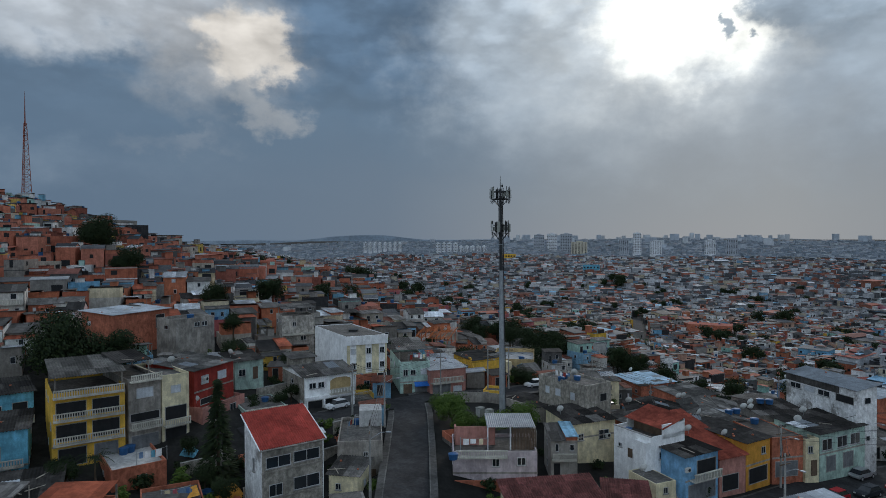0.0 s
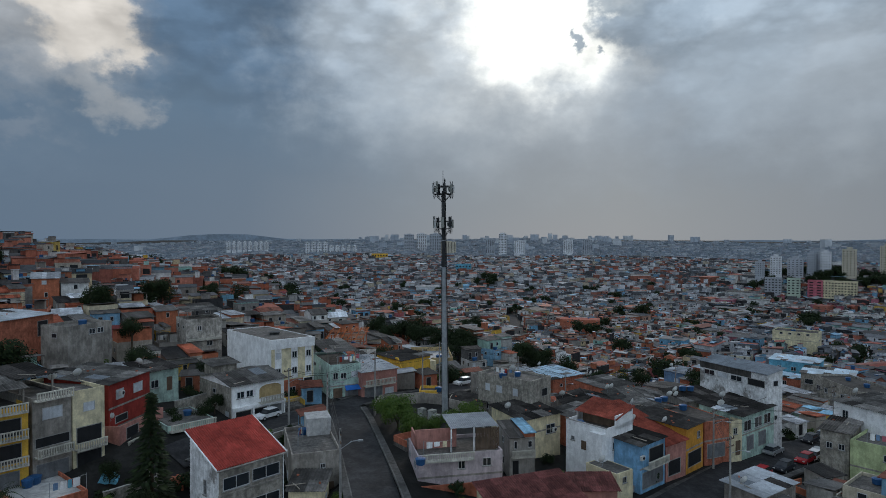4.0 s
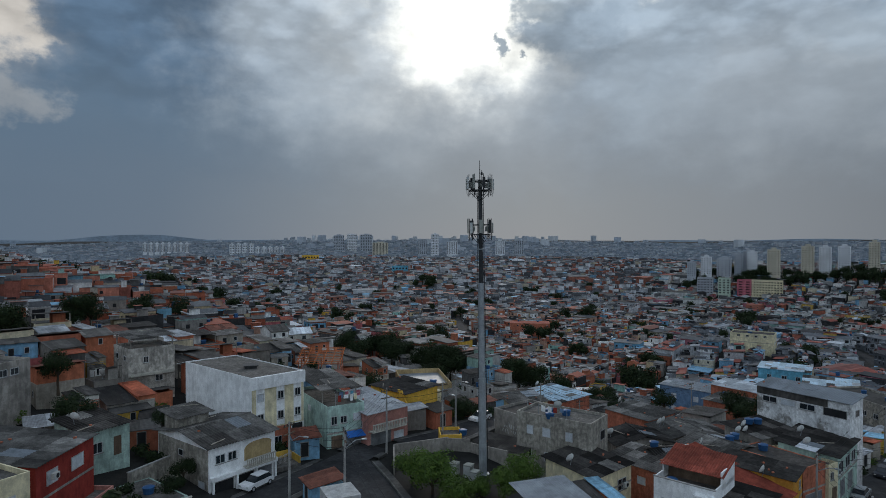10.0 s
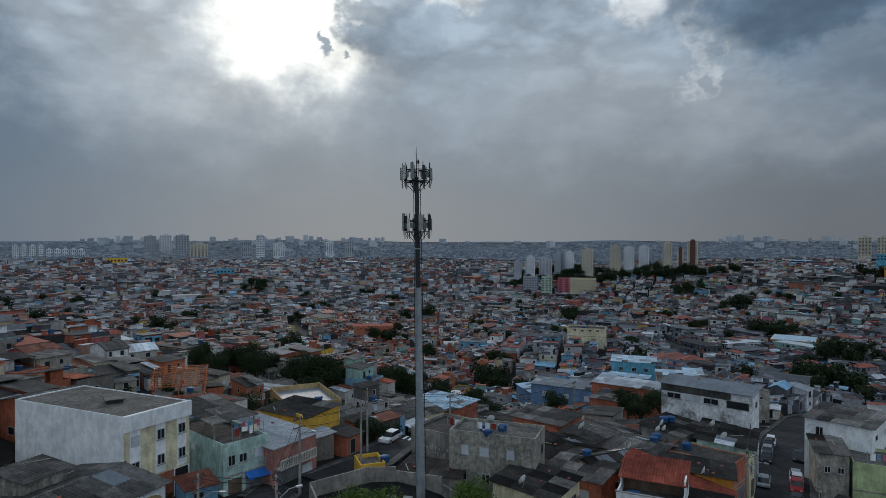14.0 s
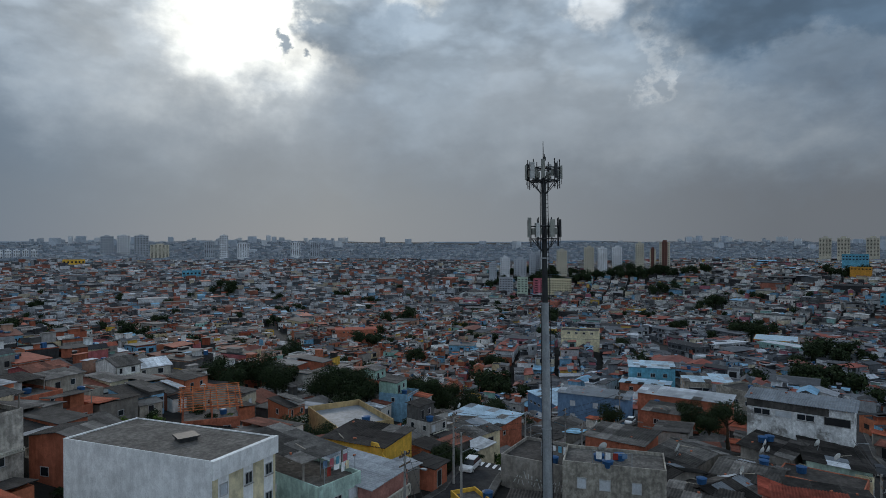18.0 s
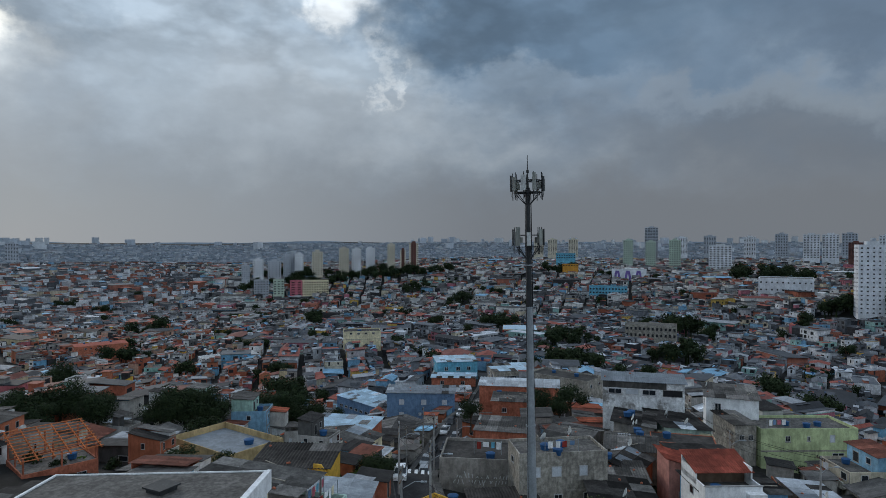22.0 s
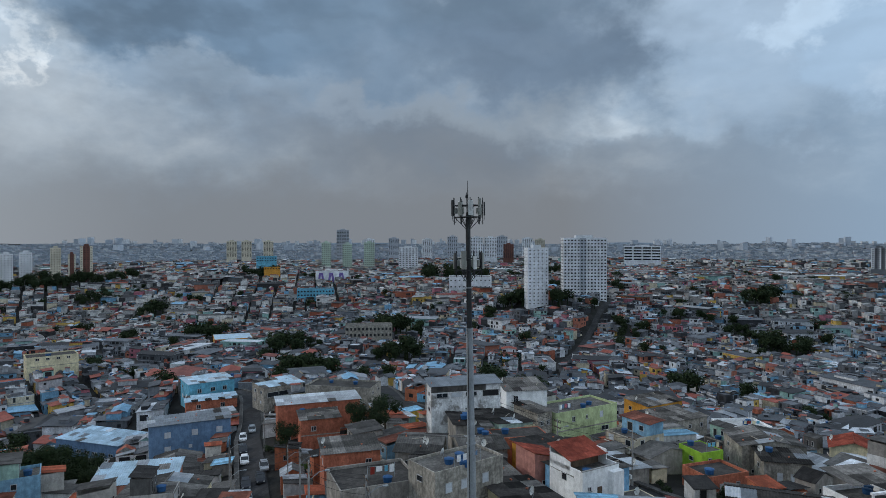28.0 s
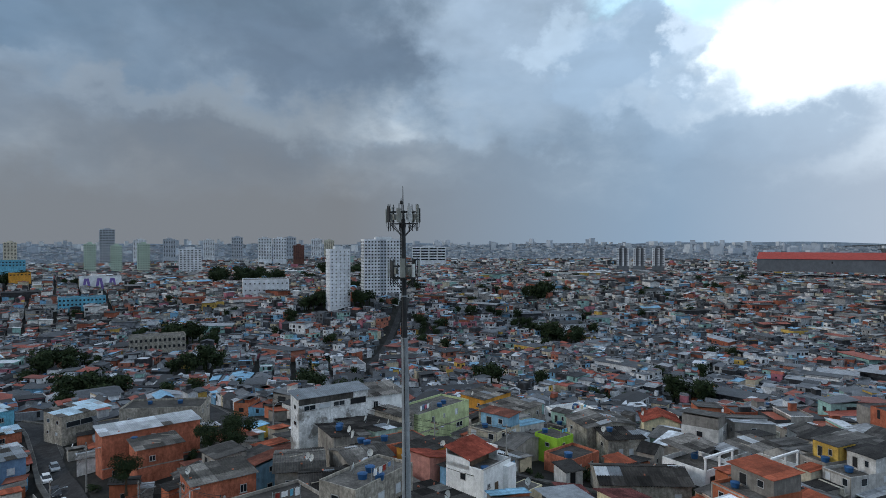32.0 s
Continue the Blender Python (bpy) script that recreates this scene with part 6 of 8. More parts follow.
house("low unfinished brick house with a blue tank and orange tarpaulin", (-42.5, -33.6), (-36.8, -30.8), 6, -3.5, 0.2, "brick", "flat", "slab", extra=lambda e, w, d: part("tarpaulin", Mesh().poly([(3.2, 0.4, 0.15), (6.0, 0.3, 0.5), (5.8, 2.6, 0.9), (3.4, 2.4, 0.3)], [(0, 1, 2, 3)]), M["orange"], e, "crumpled orange tarpaulin"))
tank(-39.2, -29.6, -0.3, 0.8, 1.0)


# ---- trees ----
def crown(seed, rx, rz, lobes, leaves, size):
    rng = random.Random(seed)
    mb = Mesh()
    cs = [(rng.uniform(-0.55, 0.55) * rx, rng.uniform(-0.55, 0.55) * rx, rng.uniform(-0.5, 0.6) * rz, rng.uniform(0.38, 0.62)) for _ in range(lobes)]
    for _ in range(leaves):
        cx, cy, cz, cr = cs[rng.randrange(lobes)]
        v = Vector((rng.gauss(0, 1), rng.gauss(0, 1), rng.gauss(0, 1))).normalized() * (rng.random() ** 0.3)
        p = Vector((cx + v.x * cr * rx, cy + v.y * cr * rx, cz + v.z * cr * rz))
        n = (v + Vector((rng.uniform(-0.6, 0.6), rng.uniform(-0.6, 0.6), rng.uniform(-0.2, 0.8)))).normalized()
        u = n.orthogonal().normalized()
        w = n.cross(u)
        s = size * rng.uniform(0.6, 1.3)
        mb.poly([p - u * s, p - w * s * 0.5 + n * s * 0.2, p + u * s, p + w * s * 0.5 - n * s * 0.1], [(0, 1, 2, 3)])
    return mb


def tree_proto(seed, kind):
    rng = random.Random(seed)
    if kind == "conifer":
        tr = Mesh().tube([(0, 0, -0.5), (0, 0, 4), (0, 0, 9.5)], [0.2, 0.14, 0.04], 7)
        mb = Mesh()
        for k in range(1500):
            h = rng.random() ** 1.2
            r = (1 - h) * 2.0 * rng.uniform(0.35, 1.0) + 0.1
            a = rng.uniform(0, 6.28)
            p = Vector((r * math.cos(a), r * math.sin(a), 1.0 + h * 9 - r * 0.25))
            d = Vector((math.cos(a), math.sin(a), -0.3)) * 0.4
            w = Vector((-math.sin(a), math.cos(a), rng.uniform(-0.4, 0.4))) * 0.16
            mb.poly([p - w, p + d, p + w, p - d * 0.6], [(0, 1, 2, 3)])
        return tr.data("trunk", M["bark"]), mb.data("crown", M["foliage"])
    if kind == "palm":
        tr = Mesh().tube([(0, 0, -0.5), (0.2, 0, 3), (0.3, 0.1, 6)], [0.2, 0.15, 0.13], 8)
        mb = Mesh()
        for k in range(16):
            a, el = 2 * math.pi * k / 16 + rng.uniform(-0.2, 0.2), rng.uniform(-0.1, 0.9)
            for j in range(12):
                t = j / 12
                r = 2.6 * t
                c = Vector((0.3 + r * math.cos(a), 0.1 + r * math.sin(a), 6 + el * r - 0.55 * r * r * 0.55))
                w = Vector((-math.sin(a), math.cos(a), -0.5)) * (0.6 * (1 - 0.5 * t))
                f = Vector((math.cos(a), math.sin(a), -0.2)) * 0.12
                mb.poly([c, c + w + f, c + w * 0.9 + f * 2.2], [(0, 1, 2)])
                w2 = Vector((math.sin(a), -math.cos(a), -0.5)) * (0.6 * (1 - 0.5 * t))
                mb.poly([c, c + w2 + f, c + w2 * 0.9 + f * 2.2], [(0, 1, 2)])
        return tr.data("trunk", M["bark"]), mb.data("crown", M["foliage"])
    tr = Mesh().tube([(0, 0, -1), (0.1, 0, 1.5), (0, 0.1, 3.2)], [0.28, 0.2, 0.14], 8)
    for k in range(5):
        a = 2 * math.pi * k / 5 + rng.random()
        tr.tube([(0, 0.05, 2.2 + 0.2 * k), (0.9 * math.cos(a), 0.9 * math.sin(a), 3.6), (1.7 * math.cos(a), 1.7 * math.sin(a), 4.6)], [0.12, 0.08, 0.03], 6)
    cr = crown(seed, 2.9, 2.4, 15, 6500, 0.125) if kind == "grand" else crown(seed, 2.9, 2.4, 12, 3400, 0.17)
    cr.v = [(x, y, z + 4.4) for x, y, z in cr.v]
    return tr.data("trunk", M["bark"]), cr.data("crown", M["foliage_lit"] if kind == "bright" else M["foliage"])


TREES = {k: [tree_proto(s, k) for s in seeds] for k, seeds in {"broad": (1, 2, 3), "grand": (8, 9), "bright": (4, 5), "conifer": (6,), "palm": (7,)}.items()}
TREE_LABEL = {"grand": "large dark green tree over the hillside houses", "broad": "dark green broad-crowned tree among the houses", "bright": "light green leafy tree beside the tower yard", "conifer": "tall dark green conifer beside a house", "palm": "drooping palm in front of a house"}
_tn = [0]


FAR_WOOD = Mesh()
_far_crown = [crown(80 + k, 2.9, 2.4, 11, 600, 0.38) for k in range(3)]


def tree(x, y, kind="broad", s=1.0, z=None):
    if math.hypot(x, y) > 180:
        # far woods are joined
        _tn[0] += 1
        c, z0, a = _far_crown[_tn[0] % 3], gz(x, y), _tn[0] * 1.7
        ca, sa = math.cos(a) * s, math.sin(a) * s
        FAR_WOOD.poly([(x + p * ca - q * sa, y + p * sa + q * ca, z0 + (h + 3.8) * s) for p, q, h in c.v], c.f)
        FAR_WOOD.tube([(x, y, z0 - 1), (x, y, z0 + 4 * s)], [0.3 * s, 0.15 * s], 5)
        OCC.append((x, y, 1.6 * s))
        return
    _tn[0] += 1
    if kind == "broad" and s > 1.3:
        kind = "grand"
    a, b = TREES[kind][_tn[0] % len(TREES[kind])]
    zz = gz(x, y) if z is None else z
    e = thing("palm" if kind == "palm" else "tree", Matrix.Translation((x, y, zz)) @ Matrix.Rotation(_tn[0] * 1.7, 4, "Z") @ Matrix.Diagonal((s, s, s, 1)), TREE_LABEL[kind], "tree", "trees of the town" if kind == "broad" else "")
    part("trunk", a, None, e)
    part("crown", b, None, e)
    OCC.append((x, y, 1.6 * s))


for x, y, k, s, z in ((-8.2, -4.6, "bright", 0.95, -1), (-9.6, -1.2, "bright", 0.8, -0.8), (-6.4, -8.4, "bright", 0.75, -1.5), (-0.4, -7.0, "bright", 0.75, -1.5), (2.6, -5.6, "bright", 0.8, -1.2), (-3.0, -6.4, "bright", 0.6, -1.5),
                      (-38.4, -21.6, "conifer", 1.4, -2.5), (-27.6, -37.0, "broad", 0.8, -4), (-32.5, -38.5, "broad", 0.8, -4), (-51.0, -26.8, "palm", 0.8, -1.0), (-31.8, -6.4, "palm", 0.6, -0.5), (-66, -6, "broad", 2.1, 4.5), (-61.5, -5.5, "broad", 1.7, 4.5), (-71.5, -1.0, "broad", 1.9, 5.5),
                      (6.0, 22.2, "broad", 0.8, -1.5), (8.2, 24.8, "broad", 0.7, -2), (52.5, 30.5, "broad", 0.9, -6.5), (58, 17.5, "broad", 1.0, -5), (61, 12.5, "broad", 1.1, -5), (56.5, 13.5, "broad", 0.9, -5)):
    tree(x, y, k, s, z)
for x, y, k, s, z in ((-36.0, -1.0, "broad", 0.55, 1.0), (-35.0, 3.0, "broad", 0.5, 2.0), (-37.5, 12.0, "broad", 0.6, 5.0), (-33.8, -19.0, "broad", 0.55, -1.5), (-39.0, -24.5, "broad", 0.6, -2.0), (-44.0, -17.0, "broad", 0.5, -0.5), (-35.5, -28.0, "broad", 0.6, -2.5),
                      (-20.6, -14.0, "broad", 0.35, -1.0), (-18.0, -26.0, "bright", 0.35, -2.0), (-54.5, -27.5, "broad", 0.7, -1.0), (-47.5, 12.5, "broad", 0.8, 6.0), (-52.0, 26.0, "broad", 0.8, 9.0), (-20.0, 40.0, "broad", 0.9, 0.0), (-4.0, 46.0, "broad", 1.0, -2.5), (-1.5, 41.0, "broad", 0.8, -2.0), (14.5, 62.0, "broad", 1.1, -6)):
    tree(x, y, k, s, z)
WOODS = []
_r = random.Random(3)
# groves in the valley: centre, spread, count, size
for cx, cy, sp, n, s in ((8, 92, 9, 8, 1.25), (22, 74, 7, 7, 1.2), (44, 72, 8, 8, 1.2), (62, 66, 5, 4, 1.1), (-120, 96, 6, 3, 1.3), (-96, 70, 5, 3, 1.2), (-63, 55, 4, 2, 1.0), (-58, 80, 4, 3, 1.1), (140, 150, 8, 5, 1.3), (82, 88, 5, 4, 1.1),
                         (250, 60, 14, 9, 1.4), (330, 90, 12, 8, 1.4), (300, 20, 12, 7, 1.4), (210, -30, 8, 4, 1.2), (400, 20, 18, 10, 1.5), (420, 170, 16, 8, 1.5), (440, -70, 10, 8, 1.4), (420, -105, 8, 6, 1.3), (330, -230, 16, 10, 1.4), (160, -190, 8, 6, 1.3), (230, -120, 6, 3, 1.2), (450, -280, 16, 8, 1.5),
                         (640, -22, 26, 16, 1.9), (600, -60, 10, 5, 1.5), (540, 470, 24, 12, 1.6), (620, 400, 26, 12, 1.7), (560, 330, 20, 6, 1.5), (250, 380, 12, 5, 1.4), (90, 240, 8, 4, 1.2), (170, 300, 8, 4, 1.3), (520, 250, 16, 6, 1.5), (60, 420, 10, 4, 1.4), (-60, 330, 14, 5, 1.4), (760, -160, 30, 12, 1.9), (700, 200, 22, 8, 1.6), (380, 330, 14, 5, 1.4), (-40, 620, 18, 6, 1.6), (200, 650, 20, 6, 1.6)):
    WOODS.append((cx, cy, sp * 0.85))
    for _ in range(n):
        a, q = _r.uniform(0, 6.28), sp * math.sqrt(_r.random())
        tree(cx + q * math.cos(a), cy + q * math.sin(a), "broad", s * _r.uniform(1.1, 1.75) * (0.72 if math.hypot(cx, cy) < 140 else 1.0))
for x, y, *_ in ((505, 540), (525, 530), (548, 514), (566, 498), (574, 482), (580, 468), (566, 436), (584, 424), (600, 410), (618, 396), (628, 382), (640, 368), (660, 352), (676, 340)):
    for _ in range(3):
        tree(x + _r.uniform(-9, 9), y + _r.uniform(-9, 9), "broad", _r.uniform(1.5, 2.3))
for x, y in ((485, 513), (508, 515), (529, 509), (548, 486), (562, 469), (576, 458), (589, 448), (607, 441), (625, 432), (640, 409), (654, 383), (668, 366)):
    # the belt of trees below the row of towers
    for _ in range(3):
        tree(x - 16 + _r.uniform(-9, 7), y - 13 + _r.uniform(-8, 8), "broad", _r.uniform(1.5, 2.1))
for _ in range(230):
    # rows and clumps of yard trees down the valley
    a, q = radians(_r.uniform(-35, 142)), 110 + 620 * _r.random() ** 0.7
    for _ in range(_r.choice((1, 2, 3, 4))):
        tree(q * math.sin(a) + _r.uniform(-7, 7), q * math.cos(a) + _r.uniform(-7, 7), "broad", _r.uniform(0.9, 1.6))

tagged(new("far_woods", FAR_WOOD.data("far_woods", M["foliage"])), "dark clumps of trees among the far houses", "woods", kind="stuff")


# ---- landmarks ----
def block(label, A, B, depth, z1, wall, floors, cols, z0=None, category="apartment block", name="apartment_block", side=3, ww=0.5, wh=0.42, cap=2.2, band=None):
    """A tower block whose front runs from A to B."""
    ang = math.degrees(math.atan2(B[1] - A[1], B[0] - A[0]))
    w = math.hypot(B[0] - A[0], B[1] - A[1])
    base = gz(*A) if z0 is None else z0
    e = thing(name, pose(A[0], A[1], 0, 0, 0, ang), label, category)
    mb = Mesh()
    walls(mb, w, depth, base - 8, z1 - 0.8, 0.8)
    part("wall", mb, M[wall], e)
    part("roof", Mesh().box(0.2, 0.2, z1 - 0.85, w - 0.2, depth - 0.2, z1 - 0.7), M["slab"], e)
    if cap:
        part("plant_room", Mesh().box(w * 0.3, depth * 0.3, z1 - 0.75, w * 0.7, depth * 0.75, z1 + cap), M[wall], e)
    fh = (z1 - 1.0 - base) / floors
    for face, wid, n in (("f", w, cols), ("l", depth, side), ("r", depth, side)):
        win = Mesh()
        for k in range(floors):
            for j in range(n):
                u, z = wid * (j + 0.5) / n, base + fh * (k + 0.55)
                hw, hh = wid / n * ww / 2, fh * wh / 2
                win.poly([(u - hw, -0.3, z - hh), (u + hw, -0.3, z - hh), (u + hw, -0.3, z + hh), (u - hw, -0.3, z + hh)], [(0, 1, 2, 3)])
        tagged(part("glazing", win, M["dark"], e, "dark window glazing", at=face_pose(face, w, depth, 0, 0)), kind="stuff")
    if band:
        for u0, u1 in band[1]:
            part("stripe", Mesh().box(w * u0, -0.2, base, w * u1, -0.02, z1 - 0.3), M[band[0]], e)
    n = max(2, int(w / 5))
    for k in range(n + 1):
        for q in range(max(2, int(depth / 5)) + 1):
            p = e.matrix_world @ Vector((w * k / n, depth * q / max(2, int(depth / 5)), 0))
            OCC.append((p.x, p.y, 3.5))
    return e


def facing(x, y, w):
    """The two ends of a front w metres wide at (x, y) that looks towards the tower."""
    r = math.hypot(x + 30, y + 10)
    ux, uy = (y + 10) / r, -(x + 30) / r
    return (x - ux * w / 2, y - uy * w / 2), (x + ux * w / 2, y + uy * w / 2)


block("white slab tower with a narrow blue-white front", (424, -80), (427, -97), 9, 29, "tower_white", 16, 5, z0=-17, side=4, ww=0.32, wh=0.3)
block("tall white tower with many small square windows", (452, -115), (450, -151), 14, 37, "tower_white", 19, 13, z0=-16, side=5, band=("tower_grey", ((0.37, 0.52),)))
for x, y, w, z1, z0, wall in ((824, 138, 13, 33, -12, "tower_green"), (828, 109, 13, 31, -12, "tower_green"), (832, 78, 15, 33, -12, "tower_green")):
    block("pale green apartment tower with a green top", *facing(x, y, w), 10, z1, wall, 15, 5, z0=z0)
block("slate blue glass tower", *facing(1175, 158, 24), 20, 58, "tower_grey", 20, 5, z0=0, ww=0.7)
for x, y in ((988, 320), (990, 296), (1000, 262)):
    block("cream apartment tower with small windows", *facing(x, y, 16), 14, 35, "tower_cream", 13, 4, z0=8)
block("long bright blue school building", *facing(712, 195, 24), 12, 16, "sky", 2, 8, z0=9, cap=0)
block("low orange building beside the school", *facing(690, 183, 19), 10, 3.5, "orange", 1, 6, z0=0, cap=0)
block("white apartment slab with balconies", *facing(836, 22, 28), 16, 26, "tower_white", 11, 6, z0=-8)
for x, y, w, z1, wall in ((1030, -95, 22, 42, "tower_white"), (1034, -120, 22, 42, "tower_white"), (1020, -150, 18, 30, "tower_brown"), (1180, -60, 20, 45, "tower_grey"), (1200, -10, 20, 40, "tower_white"), (1250, 60, 22, 42, "tower_grey"), (1230, 110, 22, 40, "tower_white"), (1260, -170, 24, 46, "tower_grey"), (1230, -220, 22, 42, "tower_white"), (1300, -260, 22, 40, "tower_cream")):
    block("distant apartment tower on the ridge", *facing(x, y, w), 16, z1, wall, 14, 5, z0=6)
RIDGE = ((485, 513, 13, 3, -14, "tower_grey", 7), (508, 515, 16, 9, -12, "tower_white", 8), (529, 509, 22, 7, -14, "tower_grey", 8), (545, 503, 12, 13, -12, "tower_grey", 9), (548, 486, 14, 15, -18, "tower_white", 11), (556, 500, 14, 16, -8, "tower_grey", 9),
         (562, 469, 18, 18, -12, "tower_cream", 11), (589, 448, 17, 22, -10, "tower_cream", 12), (607, 441, 16, 21, -8, "tower_white", 11), (625, 432, 16, 22, -6, "tower_white", 11), (640, 409, 14, 27, -6, "tower_cream", 12), (650, 397, 10, 20, -6, "tower_brown", 9), (654, 383, 17, 29, -6, "tower_brown", 13))
for x, y, w, z1, z0, wall, fl in RIDGE:
    block("apartment tower in a row on the ridge", *facing(x, y, w * 0.72), 9, z1, wall, fl, 4, z0=z0, ww=0.34, wh=0.36, band=("tower_cream", ((0.0, 0.22), (0.78, 1.0))) if wall == "tower_brown" else None)
for x, y, w, z1, wall, cols in ((472, 477, 16, -12.6, "tower_grey", 5), (486, 464, 12, -12.6, "tower_green", 3), (504, 454, 14, -14.4, "magenta", 2), (518, 438, 31, -14.4, "cream", 11)):
    block("four-storey painted apartment slab below the ridge", *facing(x, y, w), 12, z1, wall, 6, cols, z0=z1 - 17.5, cap=0)
_m = block("white hall with a purple painted mural", (636, 122), (642, 86), 18, 0.5, "tower_white", 2, 1, z0=-14, ww=0.01, cap=0, name="mural_hall", category="hall")
_mat = material("mural_purple", [(0.20, 0.14, 0.38)], stain=0.2)
for k in range(6):
    u = 2 + k * 5.6
    part("mural_stroke", Mesh().poly([(u, -0.1, -12), (u + 2.4, -0.1, -12), (u + 4.2 - (k % 2) * 4, -0.1, -1), (u + 1.8 - (k % 2) * 4, -0.1, -1)], [(0, 1, 2, 3)]), _mat, _m)
block("pale blue two-storey public building", (540, 124), (546, 89), 14, -12, "sky", 2, 12, z0=-20, cap=0)
block("low white hall with a broad flat roof", (520, -22), (518, -62), 26, 1, "tower_white", 2, 10, z0=-12, cap=0, ww=0.3, wh=0.2)
block("long grey two-storey building with window rows", (350, 55), (353, 24), 12, -22, "mould", 2, 12, z0=-31, cap=0)
block("white office building with blue window bands", (979, -341), (959, -397), 20, 27, "tower_white", 5, 4, z0=2, ww=0.85, wh=0.5)
_w = block("long low warehouse with an orange-red roof", (530, -655), (400, -755), 40, 13.5, "tower_slate", 1, 1, z0=6, ww=0.01, cap=0, name="warehouse", category="warehouse")
part("eaves_roof", sheet(Mesh(), 0, 0, 164, 40, 13.4, 21.5, over=0.8), M["tile_paint"], _w, "orange-red sheet roof")
for x, y in ((648, -536), (634, -553), (618, -572)):
    block("dark grey and white apartment tower", *facing(x, y, 16), 14, 27, "tower_slate", 10, 5, z0=2, band=("tower_white", ((0.0, 0.2), (0.45, 0.6), (0.85, 1.0))))
for x, y, w, z1, wall in ((315, 1330, 36, 22, "tower_cream"), (452, 1340, 18, 42, "tower_white"), (424, 1350, 22, 28, "tower_grey"), (492, 1330, 26, 24, "tower_white"), (600, 1290, 22, 26, "tower_white"), (640, 1270, 22, 27, "tower_grey"), (250, 1500, 26, 40, "tower_grey"), (285, 1510, 26, 42, "tower_white"), (320, 1500, 30, 42, "tower_grey")):
    block("distant apartment tower above the houses", *facing(x, y, w), 18, z1, wall, 12, 5, z0=-6)
for k in range(8):
    block("white apartment slab in a distant row", *facing(-185 + k * 12, 1395 - k * 2, 9), 12, 21, "tower_white", 8, 3, z0=2)
for k in range(9):
    block("white apartment slab on the far slope", *facing(-10 + k * 13, 1310, 10), 12, 20 if k < 4 else 13, "tower_white", 7, 3, z0=-6)
block("small yellow hall on the ridge", *facing(119, 1056, 30), 14, 1, "yellow", 2, 6, z0=-12, cap=0)
block("turquoise house on the far slope", *facing(200, 752, 22), 12, -7, "sky", 2, 5, z0=-18, cap=0)
house("long terracotta-faced shed among the valley houses", (163, 330), (188, 317), 14, -38.0, -30.2, "brick", "flat", "tile_red", parapet=0.1)
house("school hall with a blue roof and red, orange and yellow gable", (372, 148), (381, 124), 26, -41.0, -34.5, "orange", "flat", "zinc_blue", parapet=0.1, extra=lambda e, w, d: [part("stripe", Mesh().box(-0.05, -0.06, -41 + 2 * k, w + 0.05, -0.01, -39 + 2 * k), M[c], e) for k, c in enumerate(("yellow", "green", "red"))])
house("cream two-storey house with small windows", (214, 178), (226, 162), 12, -25.0, -17.8, "cream", "flat", "fibre", fit=[("f", 4 + 4 * k, 6.0, 1.4, 1.0, "w") for k in range(4)])
house("blue house with a blue sheet roof", (123.5, 74.5), (131.5, 63.5), 9, -20.0, -9.6, "sky", "mono", "zinc_blue", rise=0.4, fit=[("f", 3.0, 8.2, 1.2, 1.2, "w"), ("f", 7.0, 8.2, 1.4, 1.2, "w"), ("f", 10.6, 8.2, 1.2, 1.2, "w")])
house("bare brick house with a zinc roof beside the street", (115.5, 72.5), (121.0, 59.6), 6, -20.0, -12.9, "brick", "mono", "zinc_blue", rise=0.3, fit=[("f", 3.4, 5.6, 1.2, 1.2, "w"), ("f", 10.0, 5.6, 1.2, 1.2, "w")])
house("grey block house under a pale sheet roof", (106.0, 67.4), (112.0, 57.0), 6, -20.0, -15.0, "mould", "mono", "zinc", rise=0.4, fit=[("f", 5.4, 3.2, 1.2, 1.2, "w")])
house("long white warehouse with a flat roof", (188, 254), (216, 240), 12, -42.0, -34.8, "white", "flat", "slab_pale")
house("pale green corner building", (212, 226), (228, 212), 10, -42.0, -34.0, "mint", "flat", "slab", fit=[("f", 3 + 3.4 * k, 5.5, 1.4, 1.2, "w") for k in range(6)])
house("pink house beside a grove", (70, 102), (82, 98), 7, -26.0, -20.0, "magenta", "mono", "zinc", rise=0.4)


def far_towers():
    mb, rng = Mesh(), random.Random(21)
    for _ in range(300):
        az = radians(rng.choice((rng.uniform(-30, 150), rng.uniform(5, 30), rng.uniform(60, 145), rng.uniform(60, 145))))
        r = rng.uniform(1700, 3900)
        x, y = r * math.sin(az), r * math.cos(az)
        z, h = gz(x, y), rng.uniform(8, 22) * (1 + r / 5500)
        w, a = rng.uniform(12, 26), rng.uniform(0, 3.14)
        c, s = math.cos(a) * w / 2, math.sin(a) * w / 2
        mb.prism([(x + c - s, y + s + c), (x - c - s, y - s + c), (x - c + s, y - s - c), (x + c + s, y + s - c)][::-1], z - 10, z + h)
    # tower colours kept near the horizon sky, as painted haze
    tagged(new("far_towers", mb.data("far_towers", material("far_tower_haze_grey", [(0.44, 0.48, 0.53), (0.38, 0.42, 0.47), (0.52, 0.545, 0.57)], by="island", stain=0.1, big=0.02))), "tower blocks along the skyline, painted haze grey", "tower blocks", kind="stuff")


far_towers()


